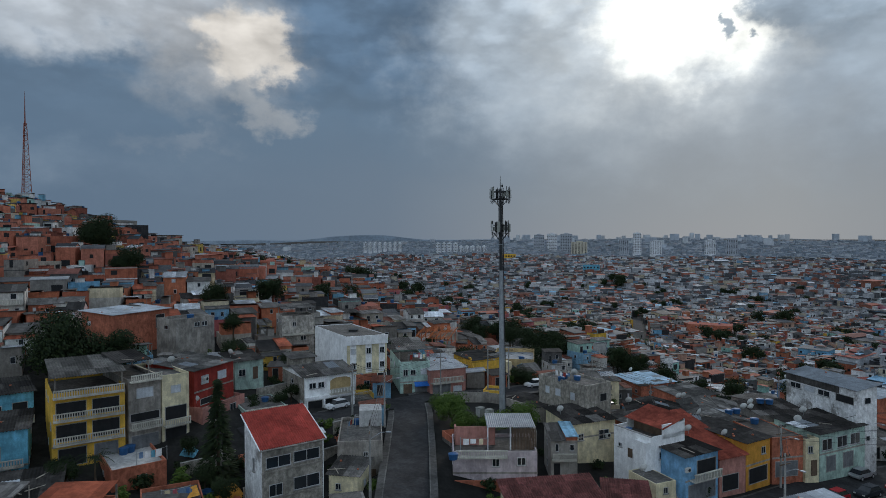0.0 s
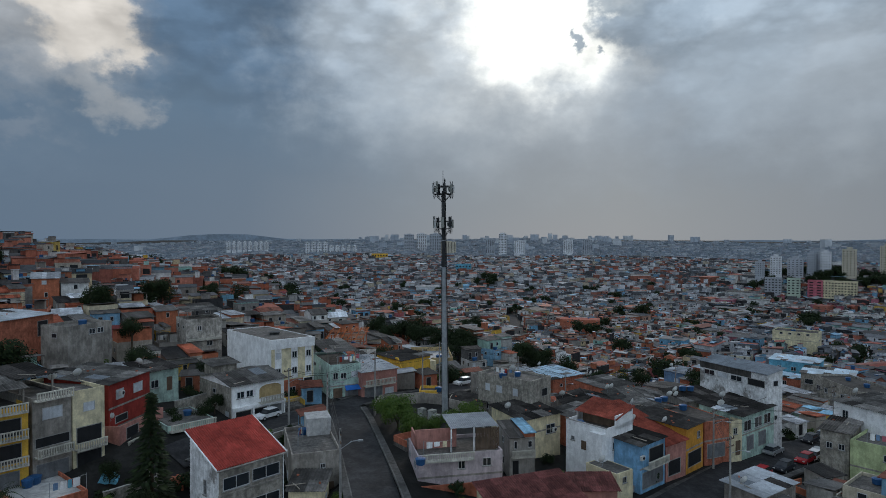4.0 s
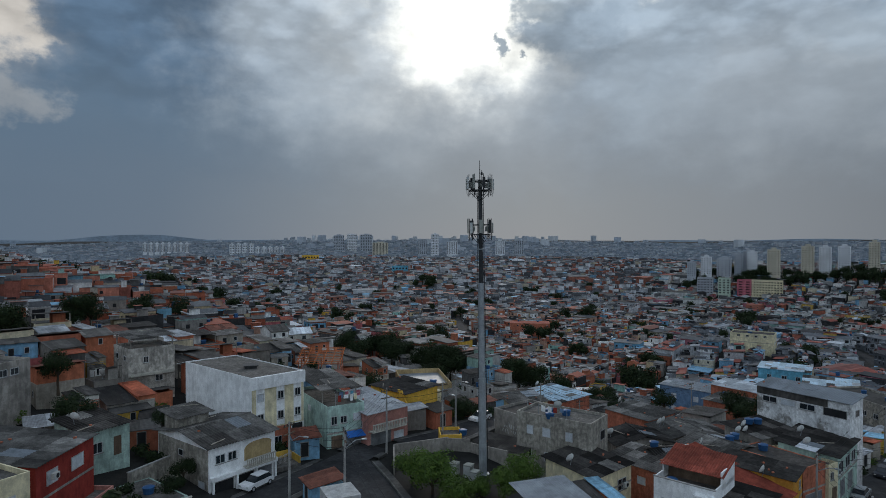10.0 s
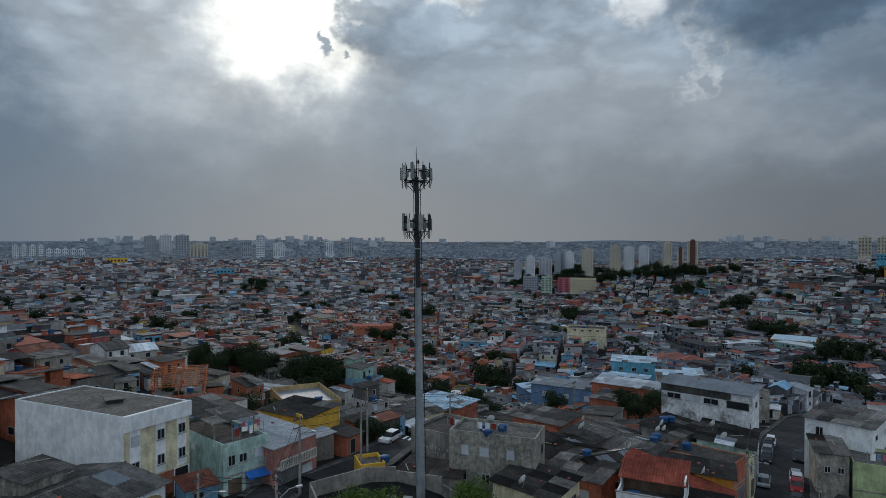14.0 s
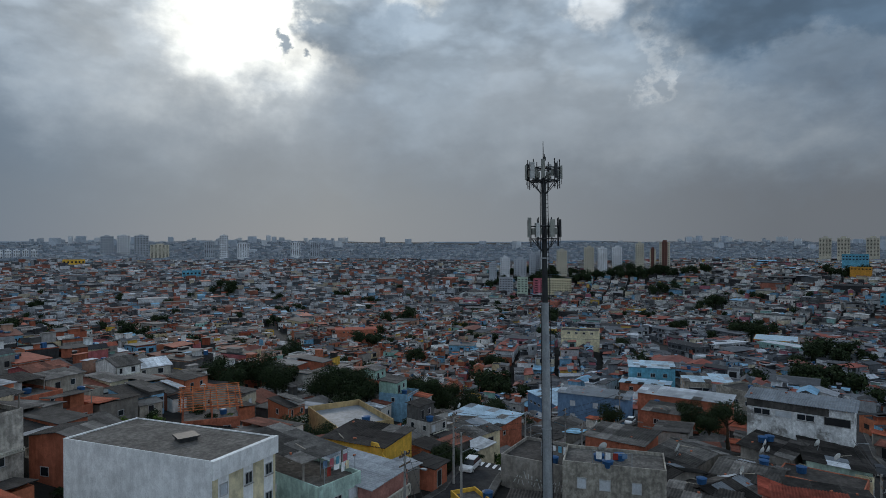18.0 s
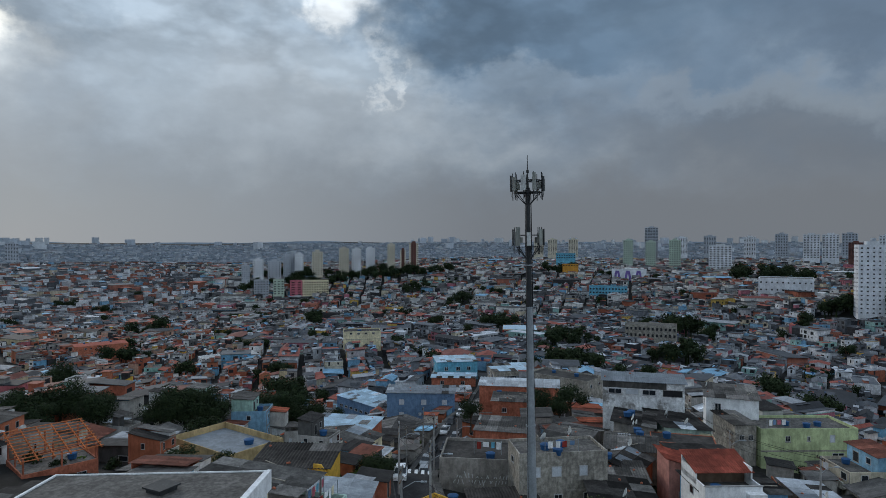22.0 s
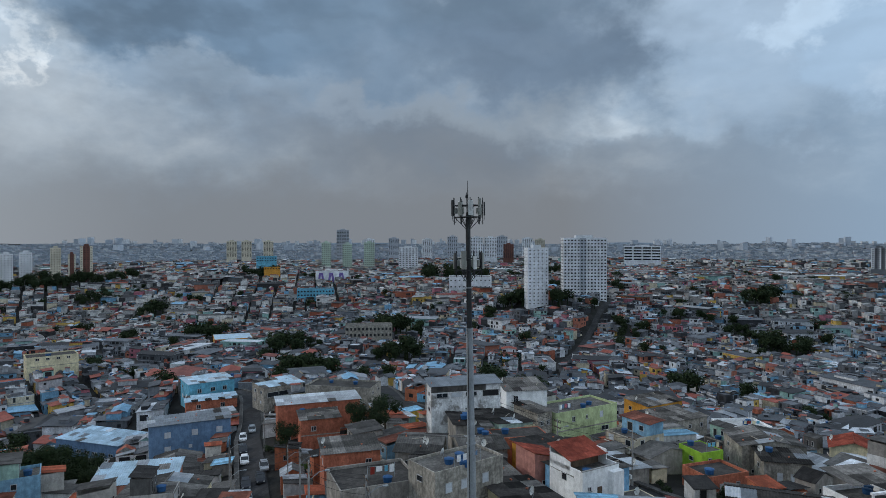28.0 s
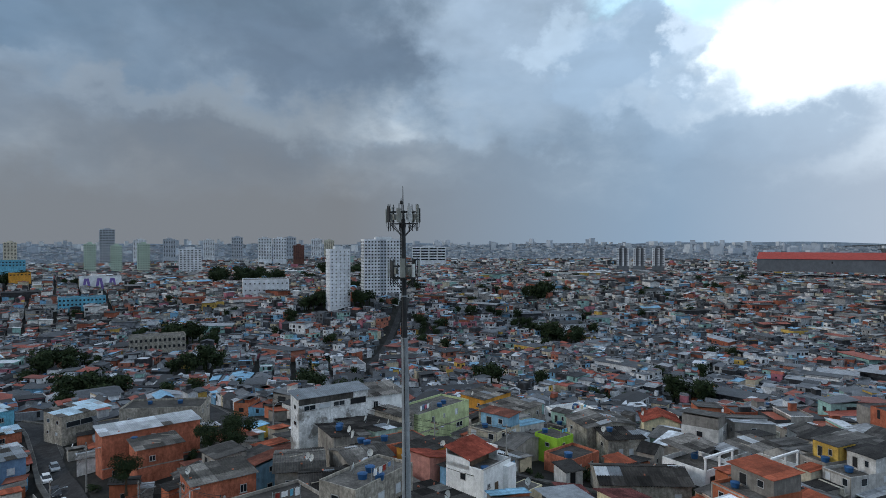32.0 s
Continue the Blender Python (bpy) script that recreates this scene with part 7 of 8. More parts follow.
def hills():
    mb, n = Mesh(), 120
    for k in range(n + 1):
        a = radians(-40 + 200 * k / n)
        h = 17 + 5 * math.sin(k * 0.37) + 4 * math.sin(k * 0.91 + 2) + 26 * math.exp(-((k - 19.5) / 2.6) ** 4) + 12 * math.exp(-((k - 110) / 8) ** 2)
        mb.v += [(4300 * math.sin(a), 4300 * math.cos(a), 0), (4350 * math.sin(a), 4350 * math.cos(a), h + 8), (4700 * math.sin(a), 4700 * math.cos(a), 0)]
    for k in range(n):
        b = 3 * k
        mb.f += [(b, b + 3, b + 4, b + 1), (b + 1, b + 4, b + 5, b + 2)]
    mb.i = [0] * len(mb.f)
    tagged(new("backdrop", mb.data("backdrop", M["hill"])), "low hills on the horizon, painted blue-grey for haze", "hills", kind="structure")


hills()


# ---- street things ----
def car_parts():
    body = Mesh()
    prof = [(-2.0, 0.35), (-2.02, 0.62), (-1.9, 0.82), (-1.0, 0.9), (-0.9, 0.92), (1.3, 0.92), (1.9, 0.85), (2.0, 0.6), (1.98, 0.35)]
    n = len(prof)
    body.v = [(x, s * 0.83, z) for s in (-1, 1) for x, z in prof]
    body.f = [tuple(range(n)), tuple(range(2 * n - 1, n - 1, -1))] + [(k, n + k, n + (k + 1) % n, (k + 1) % n) for k in range(n)]
    body.i = [0] * len(body.f)
    cab = Mesh().poly([(-1.0, -0.76, 0.9), (1.75, -0.76, 0.9), (1.75, 0.76, 0.9), (-1.0, 0.76, 0.9), (-0.35, -0.62, 1.42), (1.25, -0.62, 1.42), (1.25, 0.62, 1.42), (-0.35, 0.62, 1.42)], [(0, 1, 5, 4), (1, 2, 6, 5), (2, 3, 7, 6), (3, 0, 4, 7)])
    top = Mesh().box(-0.38, -0.63, 1.40, 1.28, 0.63, 1.47)
    tyre = Mesh().tube([(0, -0.1, 0), (0, 0.1, 0)], 0.31, 14)
    rim = Mesh().tube([(0, -0.11, 0), (0, 0.11, 0)], 0.19, 10)
    lamp = Mesh().box(-0.03, -0.16, -0.07, 0.03, 0.16, 0.07)
    return body, cab, top, tyre.data("tyre", M["dark"]), rim.data("rim", M["alu"]), lamp.data("lamp", M["radome"])


_body, _cab, _top, _tyre, _rim, _lamp = car_parts()
CAR_PAINT = {"white": material("white_car_paint", [(0.72, 0.73, 0.74)], rough=0.3, stain=0.05), "red": material("red_car_paint", [(0.35, 0.02, 0.025)], rough=0.3, stain=0.05), "silver": material("silver_car_paint", [(0.36, 0.38, 0.40)], rough=0.3, stain=0.05, metal=0.4), "dark": material("dark_car_paint", [(0.03, 0.033, 0.04)], rough=0.3, stain=0.05)}
_cabm = _cab.data("glazing", M["glass"])


def car(x, y, turn, paint):
    e = thing("car", pose(x, y, gz(x, y) - 0.1, 0, 0, turn), paint + " hatchback car parked beside the kerb", "car", "cars parked in the streets")
    part("body", shared(("cb", paint), lambda: _body.data("body", CAR_PAINT[paint])), None, e)
    part("glazing", _cabm, None, e)
    part("roof_panel", shared(("ct", paint), lambda: _top.data("roof_panel", CAR_PAINT[paint])), None, e)
    for px in (-1.25, 1.3):
        for s in (-1, 1):
            w = part("tyre", _tyre, None, e, at=pose(px, s * 0.74, 0.31))
            part("rim", _rim, None, w)
    for px in (-2.0, 2.0):
        for s in (-0.58, 0.58):
            part("lamp", _lamp, None, e, at=pose(px, s, 0.68))


for x, y, a, p in ((-27.2, 2.4, 42, "white"), (41.6, -19.9, 27, "red"), (58, -12.6, 25, "silver"), (63.5, -5.6, 24, "dark"), (68, -3.4, 24, "silver"), (54, -14.6, 25, "red"), (57.5, -13.0, 205, "white"), (70.5, -7.3, 24, "dark"), (8.4, 20.6, 28, "white"), (42, 35.0, 17, "silver"), (50, 34.8, 17, "dark"), (48.5, 37.0, 17, "dark"), (62, 41.0, 17, "white"), (84, 47.5, 17, "white"), (92, 47.5, 17, "silver"), (77, 0.5, 24, "white"), (47.5, -17.6, 25, "dark"), (50.8, -11.6, 205, "silver"), (73.5, -0.8, 24, "dark"), (56.0, 35.6, 17, "silver"), (70.0, 43.5, 17, "dark"), (24.0, 25.6, 25, "silver")):
    car(x, y, a, p)


def pole(x, y, z, turn, lamp=False):
    e = thing("utility_pole", pose(x, y, z, 0, 0, turn), "grey concrete utility pole with crossarms and cables", "utility pole", "utility poles along the streets")
    part("post", shared("pole_post", lambda: Mesh().tube([(0, 0, -1), (0, 0, 8.6)], [0.17, 0.1], 9).data("post", M["kerb"])), None, e)
    for zz in (8.2, 7.3):
        part("crossarm", shared("crossarm", lambda: Mesh().box(-0.9, -0.05, -0.06, 0.9, 0.05, 0.06).data("crossarm", M["wood"])), None, e, at=pose(0, 0, zz))
    for k in (-0.8, -0.3, 0.3, 0.8):
        part("insulator", shared("insul", lambda: Mesh().tube([(0, 0, 0), (0, 0, 0.2)], [0.06, 0.04], 7).data("insulator", M["dark_steel"])), None, e, at=pose(k, 0, 8.26))
    if lamp:
        part("lamp_arm", shared("lamp_arm", lambda: Mesh().tube([(0, 0, 6.4), (0.2, -1.2, 7.1), (0.2, -1.9, 7.15)], 0.04, 6).box(0.05, -2.4, 7.08, 0.35, -1.85, 7.2).data("lamp_arm", M["steel"])), None, e)
    OCC.append((x, y, 0.5))


POLES = [(-18.2, -30, 90), (-18.6, -6, 90), (-24.0, -2.4, 45), (-10.0, 9.6, 20), (-1.5, 11.0, 20), (3.0, 17.6, 25), (20, 21.8, 20), (36.5, 36.0, 17), (52, 41, 17), (40.5, 27.8, 17), (66, 38.0, 17), (30.6, -27.6, 25), (36.0, -17.0, 25), (53.8, -8.2, 25), (62.6, -13.2, 25), (78, 4.2, 25)]
for x, y, a in POLES:
    pole(x, y, gz(x, y), a, True)


def cables():
    runs = ((0, 1), (1, 2), (1, 3), (3, 4), (4, 5), (5, 6), (6, 9), (6, 7), (7, 8), (8, 10), (11, 12), (12, 13), (13, 15), (12, 14))
    for i, j in runs:
        (x0, y0, a), (x1, y1, b) = POLES[i], POLES[j]
        for off, h in ((-0.8, 8.45), (0.0, 7.4), (0.8, 8.45), (0.1, 6.6)):
            p = []
            for k in range(9):
                t = k / 8
                p.append((x0 + (x1 - x0) * t + off * math.cos(radians(a)) * 0.8, y0 + (y1 - y0) * t + off * math.sin(radians(a)) * 0.8, (gz(x0, y0) + (gz(x1, y1) - gz(x0, y0)) * t) + h - 1.6 * t * (1 - t)))
            tagged(new("power_line", Mesh().tube(p, 0.022, 4, caps=False).data("power_line", M["dark"])), "thin black overhead cable sagging between poles", "cable", "overhead cables")


cables()


def yard():
    """The fenced yard at the foot of the tower."""
    e = thing("yard_wall", pose(0, 0, 0), "stained concrete yard wall round the tower base", "wall")
    pts = [(-11.0, 2.0), (-9.4, 8.2), (-1.5, 8.6), (1.2, 7.2), (4.6, 2.4), (4.0, -9.5), (-10.4, -9.5)]
    for k in range(len(pts) - 1):
        (x0, y0), (x1, y1) = pts[k], pts[k + 1]
        a = math.degrees(math.atan2(y1 - y0, x1 - x0))
        part("wall_panel", Mesh().box(0, -0.1, -2.5, math.hypot(x1 - x0, y1 - y0) - 0.02, 0.1, 1.4 if k < 3 else 1.0), M["grey"], e, at=pose(x0, y0, gz(x0, y0), 0, 0, a))
    for x, y, s in ((-3.6, 0.6, 1.0), (-2.2, -0.6, 1.0), (-1.9, -1.9, 0.8)):
        c = thing("equipment_cabinet", pose(x, y, -0.3, 0, 0, 40), "pale grey telecom equipment cabinet on a slab", "equipment cabinet", "equipment cabinets in the tower yard")
        part("cabinet_body", Mesh().box(-0.55, -0.45, 0.15, 0.55, 0.45, 2.0 * s), M["radome"], c)
        part("plinth", Mesh().box(-0.6, -0.5, -0.3, 0.6, 0.5, 0.15), M["kerb"], c)
        part("hood", Mesh().box(-0.6, -0.5, 2.0 * s, 0.6, 0.5, 2.0 * s + 0.08), M["radome_dark"], c)
        part("door_leaf", Mesh().box(-0.45, -0.48, 0.3, 0.45, -0.45, 1.9 * s), M["radome_dark"], c)


yard()
for x, y, z in ((10.5, 2.0, 6.1), (9.6, 0.2, 6.1), (11.8, 9.5, 3.5), (-8.6, -24.5, 2.2), (34.5, -5.0, 2.0), (36.0, -4.4, 2.0), (41.0, -2.0, 2.9), (42.2, -2.4, 2.9), (24.0, -2.5, 1.6), (50.2, 0.5, 2.8), (61.5, -28.0, -0.8), (65.0, -64.0, -5.8), (15.4, -16.3, 2.75), (1.0, 9.5, 2.1), (68.0, 30.5, -3.0), (-22.0, -12.5, 3.0), (9.8, 41.0, -0.3), (108, 30, -5.8), (37.0, -53.0, -2.0)):
    tank(x, y, z)
for x, y, z, a in ((37.6, -3.6, 1.9, 180), (38.6, -3.9, 1.9, 190), (30.4, 4.2, 1.6, 200), (31.4, 4.6, 1.6, 200), (44.6, -7.6, 2.4, 170), (12.2, 2.6, 6.1, 160), (29.0, -15.8, 1.6, 200)):
    dish(x, y, z, a)


def clothes_line(x, y, z, turn, length=4.0):
    e = thing("clothes_line", pose(x, y, z, 0, 0, turn), "roof clothes line with washing hung out", "clothes line", "clothes lines on the roofs")
    for k in (0, 1):
        part("post", shared("cl_post", lambda: Mesh().tube([(0, 0, 0), (0, 0, 1.8)], 0.04, 6).data("post", M["steel"])), None, e, at=pose(length * k, 0, 0))
    part("line", Mesh().tube([(0, 0, 1.7), (length / 2, 0, 1.55), (length, 0, 1.7)], 0.012, 4), M["radome"], e)
    rng = random.Random(int(x * 7 + y))
    u = 0.35
    while u < length - 0.6:
        w, h = rng.uniform(0.4, 0.8), rng.uniform(0.5, 1.0)
        mat = rng.choice(("white", "sky", "red", "cream", "slate", "magenta", "white"))
        mb = Mesh()
        mb.v = [(u + w * i / 3, 0.03 * math.sin(i * 2 + q), 1.58 - h * q / 2) for q in range(3) for i in range(4)]
        mb.v += [(a, b + 0.02, c) for a, b, c in mb.v]
        mb.f = [(4 * q + i, 4 * q + i + 4, 4 * q + i + 5, 4 * q + i + 1) for q in range(2) for i in range(3)] + [(12 + 4 * q + i + 1, 12 + 4 * q + i + 5, 12 + 4 * q + i + 4, 12 + 4 * q + i) for q in range(2) for i in range(3)]
        mb.f += [(i + 1, i, 12 + i, 13 + i)[::-1] for i in range(3)]
        mb.i = [0] * len(mb.f)
        part("cloth", mb, M[mat], e)
        u += w + rng.uniform(0.08, 0.4)


for x, y, z, a, n in ((-16.0, 14.6, 6.2, 12, 4.0), (-15.5, 16.4, 6.2, 12, 3.6), (-7.6, -21.4, 2.1, 0, 3.5), (8.6, 1.4, 6.1, -55, 4.0), (12.4, 12.0, 3.5, -70, 3.5), (-22.6, -17.0, 2.9, 80, 3.4), (57.6, -22.0, -0.9, -60, 4.0), (62.5, -62.0, -5.9, -88, 4.0), (-41.2, -31.6, -0.3, 28, 3.0), (-48.0, -23.2, 1.1, 38, 3.6), (37.6, -42.6, -2.3, -70, 3.0)):
    clothes_line(x, y, z, a, n)


def air_conditioner(x, y, z, turn):
    e = thing("air_conditioner", pose(x, y, z, 0, 0, turn), "white air conditioner box on an outside wall", "air conditioner", "air conditioners on the walls")
    part("case", Mesh().box(-0.4, -0.32, -0.28, 0.4, 0.0, 0.28), M["radome"], e)
    part("grille", Mesh().tube([(0.08, -0.325, 0), (0.08, -0.34, 0)], 0.22, 14), M["dark"], e)


air_conditioner(-45.0, -8.2, 8.6, 70)
air_conditioner(14.6, -9.05, 0.2, 21.5)
air_conditioner(20.6, -23.55, 0.4, 28)


def crossing(x, y, turn):
    """White crossing bars on the street."""
    for k in range(5):
        ob = new("road_marking", shared("zebra", lambda: Mesh().box(-0.22, -1.3, 0, 0.22, 1.3, 0.006).data("road_marking", M["white"])))
        c, s = math.cos(radians(turn)), math.sin(radians(turn))
        u = (k - 2) * 0.9
        px, py = x + u * -s, y + u * c
        ob.matrix_world = pose(px, py, gz(px, py) - 0.09, 0, 0, turn + 90)
        tagged(ob, "white crossing bar painted on asphalt", "road marking", kind="structure")


crossing(12.5, 20.6, 28)


def fence(x0, y0, x1, y1, z, h=2.2):
    L = math.hypot(x1 - x0, y1 - y0)
    e = thing("fence", pose(x0, y0, z, 0, 0, math.degrees(math.atan2(y1 - y0, x1 - x0))), "pale steel bar fence before the white block", "fence")
    n = int(L / 0.22)
    for k in range(n + 1):
        part("bar", shared("fbar", lambda: Mesh().box(-0.02, -0.02, -0.5, 0.02, 0.02, h).data("bar", M["alu"])), None, e, at=pose(L * k / n, 0, 0))
    for zz in (0.2, h - 0.15):
        part("rail", Mesh().box(0, -0.03, zz, L, 0.03, zz + 0.06), M["alu"], e)


fence(-25.2, 7.0, -20.2, 11.6, 0.3)


# ---- the town: blocks of houses along crooked streets ----
ZONES = [(-60, 60, 25), (-160, 60, 10), (-150, 190, -20), (-40, 180, 12), (60, 150, 28), (150, 60, 15), (120, -60, -35), (60, -40, 26), (20, 60, 18), (-20, -60, 3), (60, -120, -25), (230, -40, -8), (230, -190, 20), (200, 200, 40), (100, 330, 5), (300, 330, 25),
         (380, 90, -15), (400, -120, 35), (350, -320, -10), (540, 220, 10), (520, 480, 30), (250, 560, -12), (0, 480, 20), (-150, 420, -30), (640, -60, 22), (620, -300, 5), (560, -520, -20), (800, 400, 40), (780, 750, 15), (420, 850, -5), (50, 850, 25), (-260, 800, 8)]


def zone_of(x, y):
    return int(np.argmin([(x - a) ** 2 + (y - b) ** 2 for a, b, _ in ZONES]))


class Town:
    """Joined far houses: walls, roofs and window bands as real geometry."""

    def __init__(self, whole=0.25, flat=0.36, lean=0.8, eaves=1.07):
        self.v, self.f, self.m = [], [], []
        self.whole, self.flat, self.lean, self.eaves = whole, flat, lean, eaves

    def add(self, pts, faces, mi):
        n = len(self.v)
        self.v += pts
        for f in faces:
            self.f.append(tuple(n + k for k in f))
            self.m.append(mi)

    def house(self, x, y, ang, w, d, z0, h, rng, windows):
        """One plot, built over with one, two or three volumes."""
        c, s = math.cos(ang), math.sin(ang)
        cut = rng.random()
        if cut < self.whole:
            return self.volume(x, y, ang, w, d, z0, h, rng, windows)
        k = rng.uniform(0.4, 0.65)
        for off, size in ((-d / 2 + d * k / 2, d * k), (d / 2 - d * (1 - k) / 2, d * (1 - k))):
            hh = max(2.3, h + rng.choice((-2.7, -0.5, 0, 0.3, 0.5)))
            if cut > 0.85 and size > 4:
                q = rng.uniform(0.4, 0.6)
                for o2, s2 in ((-w / 2 + w * q / 2, w * q), (w / 2 - w * (1 - q) / 2, w * (1 - q))):
                    self.volume(x + o2 * c - off * s, y + o2 * s + off * c, ang, s2, size, z0, hh + rng.choice((-0.4, 0, 0.6)), rng, windows)
            else:
                self.volume(x - off * s, y + off * c, ang, w, size, z0, hh, rng, windows)

    def volume(self, x, y, ang, w, d, z0, h, rng, windows):
        c, s = math.cos(ang), math.sin(ang)
        L = lambda a, b, z: (x + a * c - b * s, y + a * s + b * c, z)
        w2, d2, z1 = w / 2, d / 2, z0 + h
        q = [(-w2, -d2), (w2, -d2), (w2, d2), (-w2, d2)]
        side = [(0, 1, 5, 4), (1, 2, 6, 5), (2, 3, 7, 6), (3, 0, 4, 7)]
        self.add([L(a, b, z0 - 6) for a, b in q] + [L(a, b, z1) for a, b in q], side, 0)
        k = rng.random()
        if windows and rng.random() < 0.35:
            # concrete floor and roof beams
            for zb in ([z0 + 2.7] if h > 4 else []) + [z1 - 0.22]:
                e2 = 0.04
                qq = [(-w2 - e2, -d2 - e2), (w2 + e2, -d2 - e2), (w2 + e2, d2 + e2), (-w2 - e2, d2 + e2)]
                self.add([L(a, b, zb) for a, b in qq] + [L(a, b, zb + 0.25) for a, b in qq], side, 0)
        if k < self.flat:
            self.add([L(a * 1.0, b * 1.0, z1 - 0.35) for a, b in q], [(0, 1, 2, 3)], 1)
        elif k < self.lean:
            o, r = self.eaves, rng.uniform(0.25, 0.8)
            p = [L(a * o, b * o, z1 + 0.1 + (r if b > 0 else 0)) for a, b in q]
            p2 = [L(a * o, b * o, z1 - 0.05 + (r if b > 0 else 0)) for a, b in q]
            self.add(p2 + p, [(4, 5, 6, 7)] + side, 1)
            self.add([L(-w2, d2, z1), L(w2, d2, z1), L(w2, d2, z1 + r), L(-w2, d2, z1 + r)], [(1, 0, 3, 2)], 0)
        else:
            o, r = self.eaves, rng.uniform(0.7, 1.3)
            self.add([L(-w2 * o, -d2 * o, z1 - 0.1), L(w2 * o, -d2 * o, z1 - 0.1), L(w2 * o, 0, z1 + r), L(-w2 * o, 0, z1 + r), L(w2 * o, d2 * o, z1 - 0.1), L(-w2 * o, d2 * o, z1 - 0.1)], [(0, 1, 2, 3), (3, 2, 4, 5)], 1)
            self.add([L(w2, -d2, z1), L(w2, d2, z1), L(w2, 0, z1 + r), L(-w2, -d2, z1), L(-w2, d2, z1), L(-w2, 0, z1 + r)], [(0, 1, 2), (4, 3, 5)], 0)
        if windows and rng.random() < 0.5:
            # roof clutter: stair heads, lean-tos and tanks
            for _ in range(rng.choice((1, 1, 2))):
                a0, b0 = rng.uniform(-w2 * 0.8, w2 * 0.3), rng.uniform(-d2 * 0.8, d2 * 0.3)
                a1, b1, hh = a0 + rng.uniform(1.0, w2), b0 + rng.uniform(1.0, d2), rng.choice((0.7, 0.9, 1.0, 1.4, 2.2))
                qq = [(a0, b0), (a1, b0), (a1, b1), (a0, b1)]
                self.add([L(a, b, z1 - 0.4) for a, b in qq] + [L(a, b, z1 + hh) for a, b in qq], side, 0)
                self.add([L(a, b, z1 + hh + 0.02) for a, b in ((a0 - 0.3, b0 - 0.3), (a1 + 0.3, b0 - 0.3), (a1 + 0.3, b1 + 0.3), (a0 - 0.3, b1 + 0.3))], [(0, 1, 2, 3)], 1)
            if rng.random() < 0.4:
                a0, b0 = rng.uniform(-w2 * 0.6, w2 * 0.6), rng.uniform(-d2 * 0.6, d2 * 0.6)
                ring = [(a0 + 0.6 * math.cos(k * 1.0472), b0 + 0.6 * math.sin(k * 1.0472)) for k in range(6)]
                self.add([L(a, b, z1 - 0.3) for a, b in ring] + [L(a, b, z1 + 0.9) for a, b in ring], [(k, (k + 1) % 6, 6 + (k + 1) % 6, 6 + k) for k in range(6)] + [(6, 7, 8, 9, 10, 11)], 3)
        if windows:
            fl = max(1, int(h / 2.8))
            for lev in range(fl):
                zc = z0 + lev * 2.8 + 1.6
                for nrm, half, wid in ((0, d2, w), (1, w2, d), (2, d2, w), (3, w2, d)):
                    n = max(1, int(wid / 2.9))
                    for j in range(n):
                        if rng.random() < 0.35:
                            continue
                        u = -wid / 2 + wid * (j + 0.5) / n + rng.uniform(-0.3, 0.3)
                        ww, hh = rng.choice(((0.5, 0.5), (0.45, 0.5), (0.7, 0.55), (0.4, 0.9), (1.1, 0.85), (1.2, 1.0)))
                        o = half + 0.04
                        P = {0: lambda a: (a, -o), 1: lambda a: (o, a), 2: lambda a: (-a, o), 3: lambda a: (-o, -a)}[nrm]
                        (ax, ay), (bx, by) = P(u - ww), P(u + ww)
                        self.add([L(ax, ay, zc - hh), L(bx, by, zc - hh), L(bx, by, zc + hh), L(ax, ay, zc + hh)], [(0, 1, 2, 3)], 2)

    def done(self, name, label, wall="wall_far", roof="roof_far"):
        me = bpy.data.meshes.new(name)
        me.from_pydata(self.v, [], self.f)
        for k in (wall, roof, "dark", "tank"):
            me.materials.append(M[k])
        me.polygons.foreach_set("material_index", self.m)
        me.update()
        return tagged(new(name, me), label, "houses", kind="stuff")


# prototypes for the nearer houses
def strips(mb, x0, y0, x1, y1, za, zb, rng, wide=1.0):
    """A roof slope of separate sheets, low on y0 and high on y1."""
    n = max(2, round((x1 - x0) / wide))
    v = []
    for k in range(n + 1):
        for t in (0.0, 0.5, 1.0):
            v.append((x0 + (x1 - x0) * k / n, y0 + (y1 - y0) * t, za + (zb - za) * t + rng.uniform(-0.035, 0.035)))
    m = len(v)
    f = []
    for k in range(n):
        for t in (0, 1):
            a = 3 * k + t
            f += [(a, a + 3, a + 4, a + 1), (m + a + 1, m + a + 4, m + a + 3, m + a)]
        f += [(3 * k + 3, 3 * k, m + 3 * k, m + 3 * k + 3), (3 * k + 2, 3 * k + 5, m + 3 * k + 5, m + 3 * k + 2)]
    for t in (0, 1):
        f += [(t, t + 1, m + t + 1, m + t), (3 * n + t + 1, 3 * n + t, m + 3 * n + t, m + 3 * n + t + 1)]
    mb.poly(v + [(x, y, z - 0.07) for x, y, z in v], f)
    return mb


def annex(e, rng, w, d, h, wall):
    """A lower block with its own sheet roof, built on behind or beside."""
    ln, dp, hh = w * rng.uniform(0.5, 0.85), rng.uniform(2.2, 3.6), max(2.1, h - rng.uniform(0.5, 2.4))
    x0 = rng.choice((0.0, w - ln))
    mb = Mesh()
    walls(mb, ln, dp, -6, hh, 0)
    part("annex_wall", mb, wall, e, at=pose(x0, -dp + 0.05, 0))
    part("annex_roof", strips(Mesh(), x0 - 0.25, -dp - 0.25, x0 + ln + 0.25, 0.0, hh + 0.05, hh + rng.uniform(0.2, 0.5), rng, 0.9), M["roof_any"], e)
    opening(e, rng.choice("wo"), pose(x0 + ln * 0.5, -dp + 0.05, 1.4), 1.0, 1.1)


